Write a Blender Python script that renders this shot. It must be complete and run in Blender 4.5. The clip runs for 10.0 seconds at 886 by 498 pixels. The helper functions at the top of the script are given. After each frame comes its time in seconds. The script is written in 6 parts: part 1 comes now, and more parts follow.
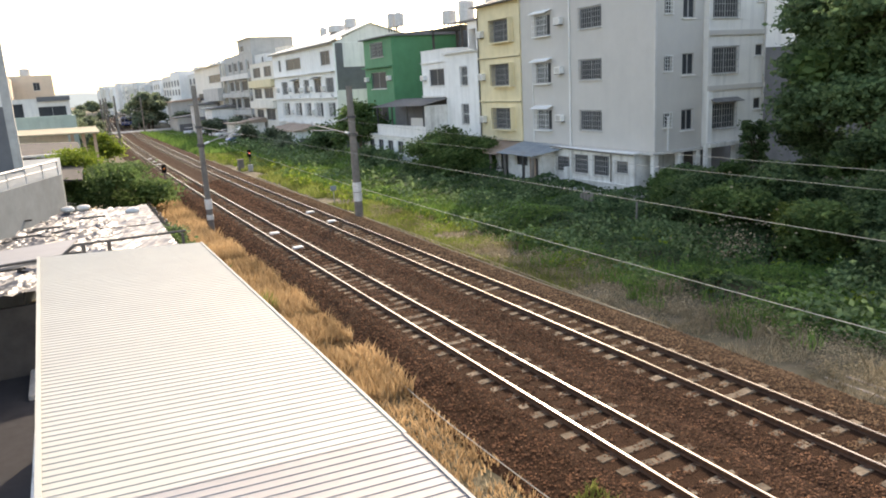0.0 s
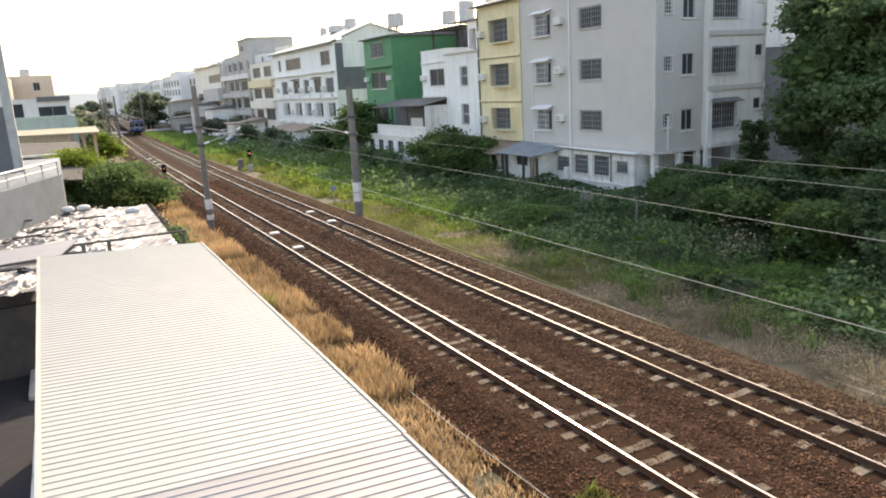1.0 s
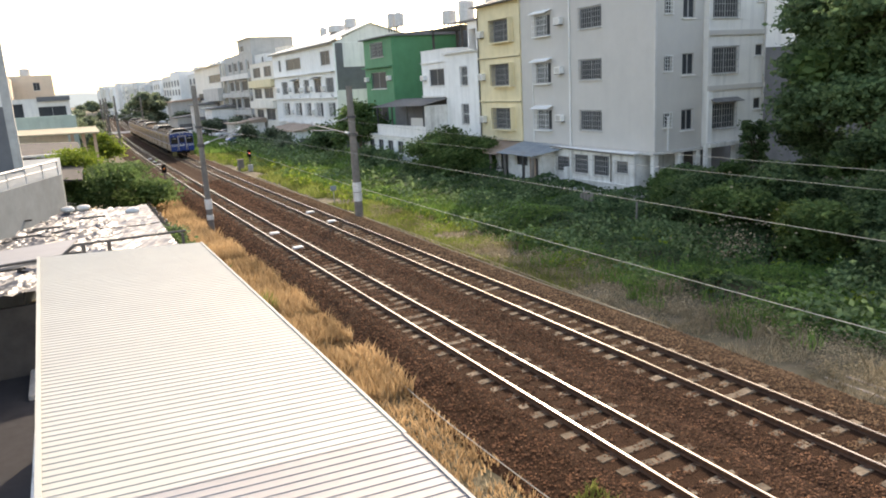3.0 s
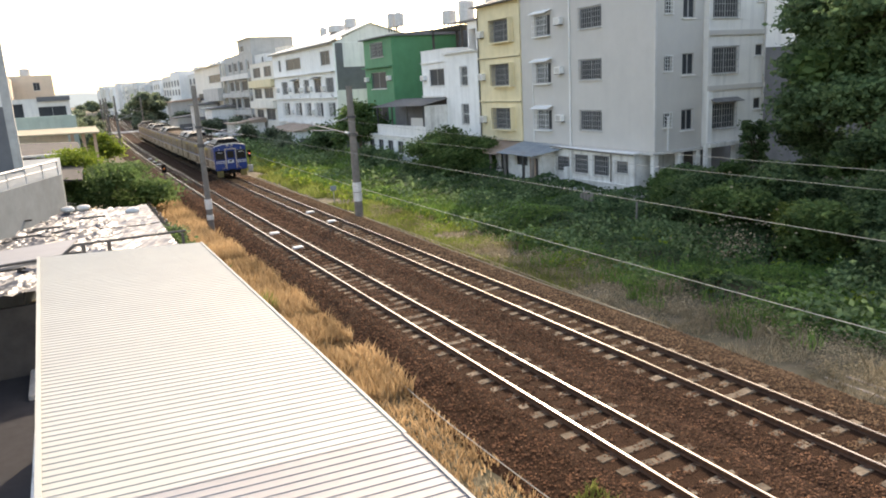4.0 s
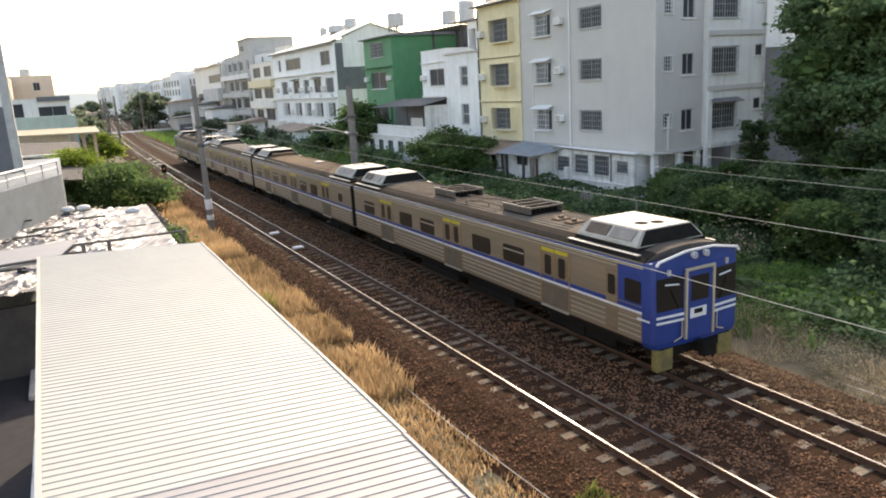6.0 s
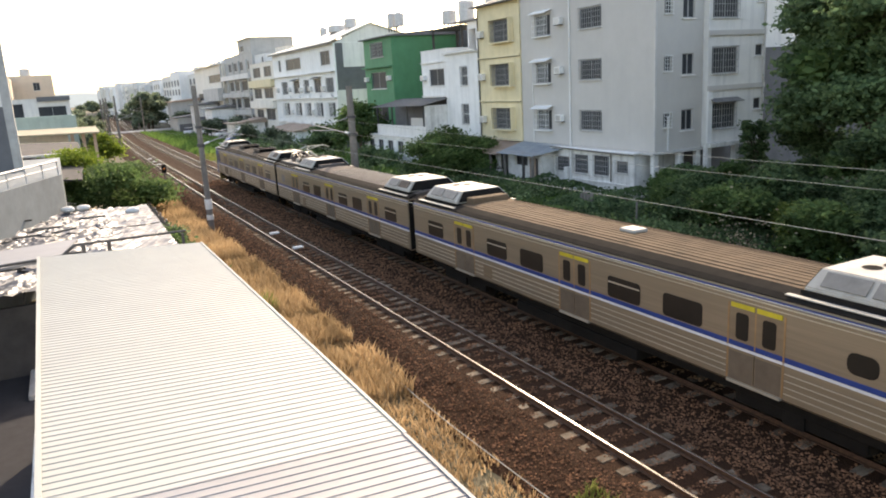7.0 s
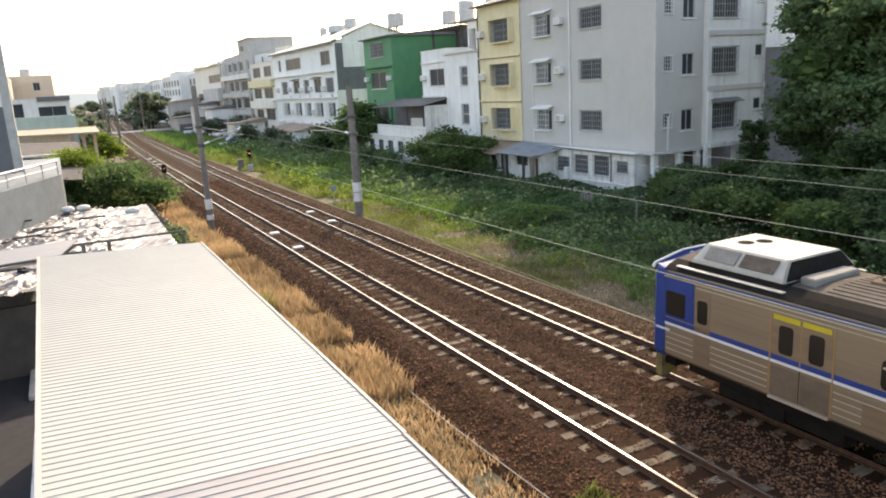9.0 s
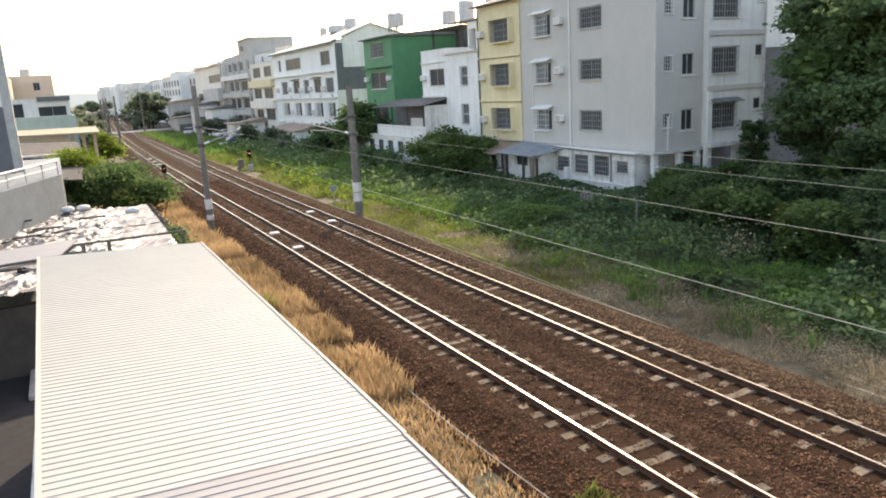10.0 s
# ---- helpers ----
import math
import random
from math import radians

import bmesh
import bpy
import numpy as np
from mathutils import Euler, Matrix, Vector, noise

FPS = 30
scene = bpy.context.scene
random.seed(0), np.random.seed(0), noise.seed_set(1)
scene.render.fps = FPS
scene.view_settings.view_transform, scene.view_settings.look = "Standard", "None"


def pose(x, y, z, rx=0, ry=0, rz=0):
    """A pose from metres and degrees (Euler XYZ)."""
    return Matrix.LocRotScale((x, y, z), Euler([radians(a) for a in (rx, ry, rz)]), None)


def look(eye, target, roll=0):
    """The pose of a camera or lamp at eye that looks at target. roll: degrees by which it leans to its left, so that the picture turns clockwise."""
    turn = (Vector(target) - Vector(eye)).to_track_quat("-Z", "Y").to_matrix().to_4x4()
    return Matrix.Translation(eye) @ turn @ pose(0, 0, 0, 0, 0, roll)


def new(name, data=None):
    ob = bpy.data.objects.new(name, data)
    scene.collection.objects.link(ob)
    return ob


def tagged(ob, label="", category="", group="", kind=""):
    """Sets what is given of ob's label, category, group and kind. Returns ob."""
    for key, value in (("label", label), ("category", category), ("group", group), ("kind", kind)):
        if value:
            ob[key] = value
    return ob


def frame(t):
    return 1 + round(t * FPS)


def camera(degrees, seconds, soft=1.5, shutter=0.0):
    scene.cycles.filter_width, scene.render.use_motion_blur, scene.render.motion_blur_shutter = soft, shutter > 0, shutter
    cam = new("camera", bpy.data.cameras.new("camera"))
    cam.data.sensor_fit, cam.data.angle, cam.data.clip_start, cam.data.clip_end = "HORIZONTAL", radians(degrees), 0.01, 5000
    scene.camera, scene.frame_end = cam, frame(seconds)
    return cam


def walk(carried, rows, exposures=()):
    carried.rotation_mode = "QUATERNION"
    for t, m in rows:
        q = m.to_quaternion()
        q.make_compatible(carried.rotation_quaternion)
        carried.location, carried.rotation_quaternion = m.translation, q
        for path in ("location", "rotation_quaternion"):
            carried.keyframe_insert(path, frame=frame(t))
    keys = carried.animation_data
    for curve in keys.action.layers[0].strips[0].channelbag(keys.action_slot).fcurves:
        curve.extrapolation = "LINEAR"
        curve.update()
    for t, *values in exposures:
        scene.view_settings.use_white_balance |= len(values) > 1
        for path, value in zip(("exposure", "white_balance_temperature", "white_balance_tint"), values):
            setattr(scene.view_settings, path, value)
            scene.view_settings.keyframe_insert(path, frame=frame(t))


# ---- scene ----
cam = camera(63.29, 10.0, soft=1.9)
EYE = Vector((-9.148, 0.0, 7.547))
CAM = look(EYE, EYE + Vector((0.44575, 0.86651, -0.22464)), -3.267)
walk(cam, [(0.0, CAM), (10.0, CAM)], exposures=[(0.0, 1.78, 7900, 14), (10.0, 1.78, 7900, 14)])

# ---- world and sun ----
SUN_AZ, SUN_EL = 36.0, 32.0
world = bpy.data.worlds.new("world")
scene.world = world
world.use_nodes = True
wn = world.node_tree
sky = wn.nodes.new("ShaderNodeTexSky")
sky.sky_type = "NISHITA"
sky.sun_disc = False
sky.sun_elevation, sky.sun_rotation = radians(SUN_EL), radians(SUN_AZ)
sky.air_density, sky.dust_density, sky.ozone_density = 1.0, 2.2, 1.0
wn.links.new(sky.outputs[0], wn.nodes["Background"].inputs[0])
wn.nodes["Background"].inputs[1].default_value = 0.15
sun = new("sun", bpy.data.lights.new("sun", "SUN"))
sun.data.energy, sun.data.angle, sun.data.color = 1.95, radians(1.2), (1.0, 0.90, 0.76)
sa, se = radians(SUN_AZ), radians(SUN_EL)
sun.matrix_world = look((0, 0, 60), Vector((0, 0, 60)) - Vector((math.sin(sa) * math.cos(se), math.cos(sa) * math.cos(se), math.sin(se))))


# ---- materials ----
def mat(name, a, b=None, scale=1.0, rough=0.8, metal=0.0, bump=0.0, bscale=30.0, big=0.25, rnd=0.0, stretch=(1, 1, 1),
        island=0.0, spec=0.3, trans=0.0, glow=None, streak=0.0, streak_color=(0.10, 0.09, 0.08)):
    """Two-scale mottled surface: fine mix of a and b, broad tone change, optional streaks, relief and variation from piece to piece."""
    m = bpy.data.materials.new(name)
    m.use_nodes = True
    nt = m.node_tree
    N, L = nt.nodes, nt.links
    p = N["Principled BSDF"]
    b = b or tuple(c * 0.8 for c in a)
    tc = N.new("ShaderNodeTexCoord")
    mp = N.new("ShaderNodeMapping")
    mp.inputs["Scale"].default_value = stretch
    L.new(tc.outputs["Object"], mp.inputs["Vector"])
    vec = mp.outputs[0]
    if rnd:
        oi = N.new("ShaderNodeObjectInfo")
        sc = N.new("ShaderNodeMath")
        sc.operation = "MULTIPLY"
        sc.inputs[1].default_value = 37.0
        L.new(oi.outputs["Random"], sc.inputs[0])
        ad = N.new("ShaderNodeVectorMath")
        L.new(vec, ad.inputs[0])
        L.new(sc.outputs[0], ad.inputs[1])
        vec = ad.outputs[0]
    n1 = N.new("ShaderNodeTexNoise")
    n1.inputs["Scale"].default_value, n1.inputs["Detail"].default_value = scale, 8
    n1.inputs["Roughness"].default_value = 0.65
    L.new(vec, n1.inputs["Vector"])
    r1 = N.new("ShaderNodeValToRGB")
    r1.color_ramp.elements[0].position, r1.color_ramp.elements[1].position = 0.32, 0.68
    r1.color_ramp.elements[0].color, r1.color_ramp.elements[1].color = (*b, 1), (*a, 1)
    L.new(n1.outputs["Fac"], r1.inputs[0])
    col = r1.outputs[0]
    n2 = N.new("ShaderNodeTexNoise")
    n2.inputs["Scale"].default_value, n2.inputs["Detail"].default_value = scale * 0.13, 4
    L.new(vec, n2.inputs["Vector"])

    def gain(col, value, low, high):
        mr = N.new("ShaderNodeMapRange")
        mr.inputs[3].default_value, mr.inputs[4].default_value = low, high
        L.new(value, mr.inputs[0])
        mx = N.new("ShaderNodeMix")
        mx.data_type, mx.blend_type = "RGBA", "MULTIPLY"
        mx.inputs[0].default_value = 1
        L.new(col, mx.inputs[6])
        L.new(mr.outputs[0], mx.inputs[7])
        return mx.outputs[2]

    if big:
        col = gain(col, n2.outputs["Fac"], 1 - big, 1 + big)
    if rnd:
        col = gain(col, oi.outputs["Random"], 1 - rnd, 1 + rnd)
    if island:
        ge = N.new("ShaderNodeNewGeometry")
        col = gain(col, ge.outputs["Random Per Island"], 1 - island, 1 + island)
    if streak:
        ms = N.new("ShaderNodeMapping")
        ms.inputs["Scale"].default_value = (1.6, 1.6, 0.10)
        L.new(tc.outputs["Object"], ms.inputs["Vector"])
        n3 = N.new("ShaderNodeTexNoise")
        n3.inputs["Scale"].default_value, n3.inputs["Detail"].default_value = 1.3, 9
        n3.inputs["Roughness"].default_value = 0.7
        L.new(ms.outputs[0], n3.inputs["Vector"])
        mr = N.new("ShaderNodeMapRange")
        mr.inputs[1].default_value, mr.inputs[2].default_value = 0.50, 0.78
        mr.inputs[3].default_value, mr.inputs[4].default_value = 0.0, streak
        L.new(n3.outputs["Fac"], mr.inputs[0])
        mx = N.new("ShaderNodeMix")
        mx.data_type = "RGBA"
        L.new(mr.outputs[0], mx.inputs[0])
        L.new(col, mx.inputs[6])
        mx.inputs[7].default_value = (*streak_color, 1)
        col = mx.outputs[2]
    L.new(col, p.inputs["Base Color"])
    p.inputs["Roughness"].default_value, p.inputs["Metallic"].default_value = rough, metal
    p.inputs["Specular IOR Level"].default_value = spec
    p.inputs["Transmission Weight"].default_value = trans
    if glow:
        p.inputs["Emission Color"].default_value, p.inputs["Emission Strength"].default_value = (*glow[0], 1), glow[1]
    if bump:
        n4 = N.new("ShaderNodeTexNoise")
        n4.inputs["Scale"].default_value, n4.inputs["Detail"].default_value = bscale, 6
        L.new(vec, n4.inputs["Vector"])
        bp = N.new("ShaderNodeBump")
        bp.inputs["Strength"].default_value, bp.inputs["Distance"].default_value = bump, 0.05
        L.new(n4.outputs["Fac"], bp.inputs["Height"])
        L.new(bp.outputs[0], p.inputs["Normal"])
    return m


def leaf_mat(name, a, b, gloss=0.45):
    """Thin leaves: part reflecting, part letting light through, each leaf of its own tone."""
    m = bpy.data.materials.new(name)
    m.use_nodes = True
    nt = m.node_tree
    N, L = nt.nodes, nt.links
    p = N["Principled BSDF"]
    ge = N.new("ShaderNodeNewGeometry")
    r = N.new("ShaderNodeValToRGB")
    r.color_ramp.elements[0].color, r.color_ramp.elements[1].color = (*a, 1), (*b, 1)
    L.new(ge.outputs["Random Per Island"], r.inputs[0])
    tc = N.new("ShaderNodeTexCoord")
    n = N.new("ShaderNodeTexNoise")
    n.inputs["Scale"].default_value, n.inputs["Detail"].default_value = 0.35, 5
    L.new(tc.outputs["Object"], n.inputs["Vector"])
    mr = N.new("ShaderNodeMapRange")
    mr.inputs[1].default_value, mr.inputs[2].default_value = 0.3, 0.7
    mr.inputs[3].default_value, mr.inputs[4].default_value = 0.6, 1.35
    L.new(n.outputs["Fac"], mr.inputs[0])
    mx = N.new("ShaderNodeMix")
    mx.data_type, mx.blend_type = "RGBA", "MULTIPLY"
    mx.inputs[0].default_value = 1
    L.new(r.outputs[0], mx.inputs[6])
    L.new(mr.outputs[0], mx.inputs[7])
    L.new(mx.outputs[2], p.inputs["Base Color"])
    p.inputs["Roughness"].default_value = max(gloss, 0.6)
    p.inputs["Specular IOR Level"].default_value = 0.08
    t = N.new("ShaderNodeBsdfTranslucent")
    L.new(mx.outputs[2], t.inputs[0])
    ms = N.new("ShaderNodeMixShader")
    ms.inputs[0].default_value = 0.48
    L.new(p.outputs[0], ms.inputs[1])
    L.new(t.outputs[0], ms.inputs[2])
    L.new(ms.outputs[0], N["Material Output"].inputs[0])
    return m


M_BALLAST = mat("ballast", (0.060, 0.033, 0.020), (0.019, 0.011, 0.0075), 32, 0.95, bump=0.9, bscale=34, big=0.3, spec=0.05)
M_STONE = mat("ballast_stone", (0.235, 0.124, 0.070), (0.096, 0.051, 0.030), 3, 0.95, island=0.55, big=0.3, spec=0.08)
M_STONETAN = mat("tan_ballast_stone", (0.285, 0.172, 0.094), (0.130, 0.079, 0.044), 3, 0.95, island=0.5, big=0.3, spec=0.08)
M_SLEEPER = mat("concrete_sleeper", (0.20, 0.165, 0.125), (0.085, 0.068, 0.05), 6, 0.9, bump=0.3, bscale=60, rnd=0.3, spec=0.1)
M_RAIL = mat("rusty_rail", (0.115, 0.064, 0.040), (0.052, 0.031, 0.022), 10, 0.7, metal=0.3, bump=0.1)
M_RAILTOP = mat("polished_rail_head", (0.29, 0.272, 0.25), (0.17, 0.158, 0.142), 4, 0.22, metal=1.0, stretch=(4, 0.3, 1))
M_GROUND = mat("weedy_soil", (0.115, 0.095, 0.064), (0.062, 0.060, 0.034), 1.2, 0.95, bump=0.6, bscale=7, big=0.4)
M_ASPHALT = mat("asphalt", (0.034, 0.034, 0.038), (0.024, 0.024, 0.027), 3, 0.95, bump=0.2, bscale=80)
M_CONCRETE = mat("concrete", (0.46, 0.45, 0.42), (0.33, 0.32, 0.30), 2, 0.9, bump=0.15, bscale=25, streak=0.5)
M_POLE = mat("weathered_concrete_mast", (0.225, 0.202, 0.178), (0.145, 0.130, 0.115), 3, 0.9, bump=0.2, bscale=40, streak=0.4)
M_WHITE = mat("white_paint", (0.78, 0.78, 0.75), (0.70, 0.70, 0.68), 3, 0.6, streak=0.15)
M_GLASS = mat("dark_window_glass", (0.05, 0.055, 0.06), (0.03, 0.034, 0.04), 0.8, 0.4, spec=0.12)
M_IRON = mat("painted_iron_grille", (0.40, 0.40, 0.39), (0.30, 0.295, 0.29), 6, 0.6)
M_DARKIRON = mat("dark_iron", (0.10, 0.10, 0.10), (0.06, 0.055, 0.05), 6, 0.6, metal=0.3)
M_WIRE = mat("aluminium_wire", (0.33, 0.335, 0.30), (0.26, 0.265, 0.24), 8, 0.8, metal=0.0)
M_STEEL = mat("galvanised_steel", (0.50, 0.50, 0.50), (0.38, 0.38, 0.39), 5, 0.45, metal=0.7)
M_BARK = mat("bark", (0.13, 0.10, 0.07), (0.07, 0.05, 0.035), 8, 0.95, bump=0.6, bscale=18)
L_DARK = leaf_mat("dark_leaves", (0.070, 0.120, 0.058), (0.190, 0.275, 0.125))
L_MID = leaf_mat("green_leaves", (0.060, 0.110, 0.040), (0.145, 0.215, 0.075))
L_LIME = leaf_mat("light_leaves", (0.11, 0.18, 0.025), (0.24, 0.31, 0.05))
L_GRASS = leaf_mat("green_grass", (0.076, 0.155, 0.040), (0.172, 0.275, 0.074), 0.6)
L_YELLOWGRASS = leaf_mat("sunny_grass", (0.125, 0.170, 0.042), (0.240, 0.265, 0.085), 0.6)
L_THICKET = leaf_mat("thicket_leaves", (0.048, 0.086, 0.042), (0.130, 0.195, 0.088))
L_OLIVE = leaf_mat("olive_leaves", (0.085, 0.125, 0.030), (0.180, 0.225, 0.062))
# paler greens: distance haze put into the leaf colour
L_FAR = leaf_mat("haze_paled_far_leaves", (0.105, 0.140, 0.090), (0.215, 0.265, 0.175))
L_DRY = leaf_mat("dry_grass", (0.32, 0.220, 0.120), (0.51, 0.375, 0.220), 0.7)
L_PALE = leaf_mat("withered_scrub", (0.17, 0.145, 0.095), (0.37, 0.32, 0.23), 0.8)


# ---- helpers for building ----
def thing(name, label, category, loc=(0, 0, 0), group="", kind=""):
    ob = new(name)
    ob.location = loc
    ob.empty_display_size = 0.2
    return tagged(ob, label, category, group, kind)


def part(name, bm, material, parent=None, label="", smooth=False):
    me = bpy.data.meshes.new(name)
    bm.to_mesh(me)
    bm.free()
    me.materials.append(material)
    if smooth:
        for f in me.polygons:
            f.use_smooth = True
    ob = new(name, me)
    ob.parent = parent
    if label:
        tagged(ob, label)
    return ob


def np_part(name, verts, faces, material, parent=None, label=""):
    me = bpy.data.meshes.new(name)
    me.from_pydata(verts if isinstance(verts, list) else verts.tolist(), [], faces if isinstance(faces, list) else faces.tolist())
    me.materials.append(material)
    ob = new(name, me)
    ob.parent = parent
    if label:
        tagged(ob, label)
    return ob


def share(name, me, parent, loc, rz=0.0):
    ob = new(name, me)
    ob.parent = parent
    ob.location = loc
    ob.rotation_euler = (0, 0, rz)
    return ob


def box(bm, x0, x1, y0, y1, z0, z1, bevel=0.0):
    m = Matrix.Translation(((x0 + x1) / 2, (y0 + y1) / 2, (z0 + z1) / 2)) @ Matrix.Diagonal((x1 - x0, y1 - y0, z1 - z0, 1))
    r = bmesh.ops.create_cube(bm, size=1, matrix=m)
    if bevel:
        es = list({e for v in r["verts"] for e in v.link_edges})
        bmesh.ops.bevel(bm, geom=es, offset=bevel, segments=1, affect="EDGES")


def boxes(*rows, bevel=0.0):
    bm = bmesh.new()
    for r in rows:
        box(bm, *r, bevel=bevel)
    return bm


def tube(bm, a, b, r0, r1=None, n=8):
    a, b = Vector(a), Vector(b)
    d = b - a
    m = Matrix.Translation((a + b) / 2) @ d.to_track_quat("Z", "Y").to_matrix().to_4x4()
    bmesh.ops.create_cone(bm, cap_ends=True, segments=n, radius1=r0, radius2=r0 if r1 is None else r1, depth=d.length, matrix=m)


def tubes(*rows, n=8):
    bm = bmesh.new()
    for r in rows:
        tube(bm, *r, n=n)
    return bm


def prism(bm, profile, y0, y1):
    """An outline in x and z, drawn out along y."""
    a = [bm.verts.new((x, y0, z)) for x, z in profile]
    b = [bm.verts.new((x, y1, z)) for x, z in profile]
    n = len(profile)
    for i in range(n):
        bm.faces.new((a[i], a[(i + 1) % n], b[(i + 1) % n], b[i]))
    bm.faces.new(list(reversed(a)))
    bm.faces.new(b)
    bmesh.ops.recalc_face_normals(bm, faces=bm.faces[:])


def bend(y):
    """Sideways shift of the line, which curves gently far off."""
    return 1.2e-4 * max(0.0, y - 45.0) ** 2


def bend_turn(y):
    return -math.atan(2.4e-4 * max(0.0, y - 45.0))


NEAR_X, FAR_X = 0.566, 4.285


# ---- ground, ballast, tracks ----
def ground_z(x, y):
    """Height of the soil: a low bank under the line, a slightly sunken field beside it."""
    z = -0.62
    if x > 7:
        z -= 0.22 * min(1.0, (x - 7) / 6)
    if x < -2:
        z += 0.12 * min(1.0, (-2 - x) / 3)
    n = noise.noise(Vector((x * 0.21, y * 0.21, 0))) * 0.12 + noise.noise(Vector((x * 0.7, y * 0.7, 3))) * 0.05
    return z + n * (1 if 4 < x < 60 else 0.25)


def bed_z(x):
    """Cross-section of the ballast bed, x from the axis of the line."""
    pts = ((-2.35, -0.72), (-1.55, -0.42), (-0.95, -0.17), (-0.5, -0.165), (1.7, -0.165), (2.1, -0.20), (2.45, -0.28), (2.8, -0.20), (3.2, -0.165),
           (5.4, -0.165), (5.9, -0.21), (6.5, -0.34), (7.3, -0.62), (7.6, -0.75))
    for (a, za), (b, zb) in zip(pts, pts[1:]):
        if a <= x <= b:
            return za + (zb - za) * (x - a) / (b - a)
    return -0.8


def grid_mesh(name, xs, ys, height, material, shift=None):
    verts, faces = [], []
    for y in ys:
        s = shift(y) if shift else 0.0
        verts += [(x + s, y, height(x, y)) for x in xs]
    n = len(xs)
    for j in range(len(ys) - 1):
        for i in range(n - 1):
            k = j * n + i
            faces.append((k, k + 1, k + n + 1, k + n))
    ob = np_part(name, verts, faces, material)
    for f in ob.data.polygons:
        f.use_smooth = True
    return ob


gx = [-2500, -800, -300, -120, -60] + [-40 + 2 * i for i in range(20)] + [0.8 * i for i in range(50)] + [40 + 3 * i for i in range(20)] + [120, 250, 700, 2500]
gy = [-600, -200, -60, -20] + [-8 + 0.9 * i for i in range(75)] + [60 + 3 * i for i in range(50)] + [230, 300, 420, 700, 1200, 2600]
tagged(grid_mesh("ground", gx, gy, ground_z, M_GROUND), "weedy brown soil beside the railway line", "ground", kind="structure")

bx = [-2.35 + 0.16 * i for i in range(63)]
by = [-110 + 10 * i for i in range(11)] + [0.2 * i for i in range(1, 250)] + [50 + 2.5 * i for i in range(1, 100)] + [300 + 20 * i for i in range(1, 12)]


def bed_height(x, y):
    return bed_z(x) + 0.035 * noise.noise(Vector((x * 3, y * 3, 1))) + 0.03 * noise.noise(Vector((x * 0.9, y * 0.5, 7)))


tagged(grid_mesh("ballast_bed", bx, by, bed_height, M_BALLAST, bend), "rust-brown crushed stone ballast bed", "ballast", kind="structure")


def stones(count, rng):
    """Loose ballast stones: small uneven lumps lying over the bed."""
    y = 3.5 + 66 * rng.random(count) ** 1.9
    x = -2.0 + 9.3 * rng.random(count)
    octa = np.array([(1, 0, 0), (0, 1, 0), (-1, 0, 0), (0, -1, 0), (0, 0, 1), (0, 0, -1)], float)
    tri = np.array([(0, 1, 4), (1, 2, 4), (2, 3, 4), (3, 0, 4), (1, 0, 5), (2, 1, 5), (3, 2, 5), (0, 3, 5)])
    size = rng.uniform(0.015, 0.034, count) * (1 + 0.022 * y)
    z = np.array([bed_height(a, b) for a, b in zip(x, y)]) + 0.3 * size
    keep = np.ones(count, bool)
    for r in (NEAR_X - 0.566, NEAR_X + 0.566, FAR_X - 0.566, FAR_X + 0.566):
        keep &= abs(x - r) > 0.10
    for c in (NEAR_X, FAR_X):
        on = (abs(x - c) < 1.02) & (abs((y / 0.6) % 1 - 0.5) > 0.28)
        keep &= ~on
    x, y, z, size = x[keep], y[keep], z[keep], size[keep]
    k = len(x)
    lump = octa[None] * rng.uniform(0.65, 1.25, (k, 6, 1))
    ang = rng.uniform(0, 6.28, k)
    c, s = np.cos(ang), np.sin(ang)
    vx = lump[..., 0] * c[:, None] - lump[..., 1] * s[:, None]
    vy = lump[..., 0] * s[:, None] + lump[..., 1] * c[:, None]
    v = np.stack([vx, vy, lump[..., 2] * 0.75], -1) * size[:, None, None] + np.stack([x, y, z], -1)[:, None]
    f = tri[None] + 6 * np.arange(k)[:, None, None]
    return v.reshape(-1, 3), f.reshape(-1, 3)


RNG = np.random.default_rng(4)
v, f = stones(100000, RNG)
far_side = v.reshape(-1, 6, 3)[:, 0, 0] > FAR_X - 0.45
for name, pick, material, label in (("ballast_stones", ~far_side, M_STONE, "loose angular rust-brown ballast stones on the track bed"), ("tan_ballast_stones", far_side, M_STONETAN, "dusty tan ballast stones on the far track and its shoulder")):
    lumps = v.reshape(-1, 6, 3)[pick].reshape(-1, 3)
    tagged(np_part(name, lumps, f[:len(lumps) // 6 * 8], material), label, "ballast stones", kind="stuff")


def sleeper_mesh():
    """Concrete sleeper: waisted, chamfered block with two rail seats."""
    bm = bmesh.new()
    secs = ((-1.0, 0.115, -0.145), (-0.80, 0.12, -0.135), (-0.35, 0.12, -0.14), (0.0, 0.105, -0.165), (0.35, 0.12, -0.14), (0.80, 0.12, -0.135), (1.0, 0.115, -0.145))
    rings = []
    for x, w, top in secs:
        rings.append([bm.verts.new(p) for p in ((x, -w - 0.03, -0.32), (x, -w, top), (x, w, top), (x, w + 0.03, -0.32))])
    for a, b in zip(rings, rings[1:]):
        for i in range(3):
            bm.faces.new((a[i], a[i + 1], b[i + 1], b[i]))
    bm.faces.new(list(reversed(rings[0])))
    bm.faces.new(rings[-1])
    bmesh.ops.recalc_face_normals(bm, faces=bm.faces[:])
    me = bpy.data.meshes.new("sleeper")
    bm.to_mesh(me)
    bm.free()
    me.materials.append(M_SLEEPER)
    return me


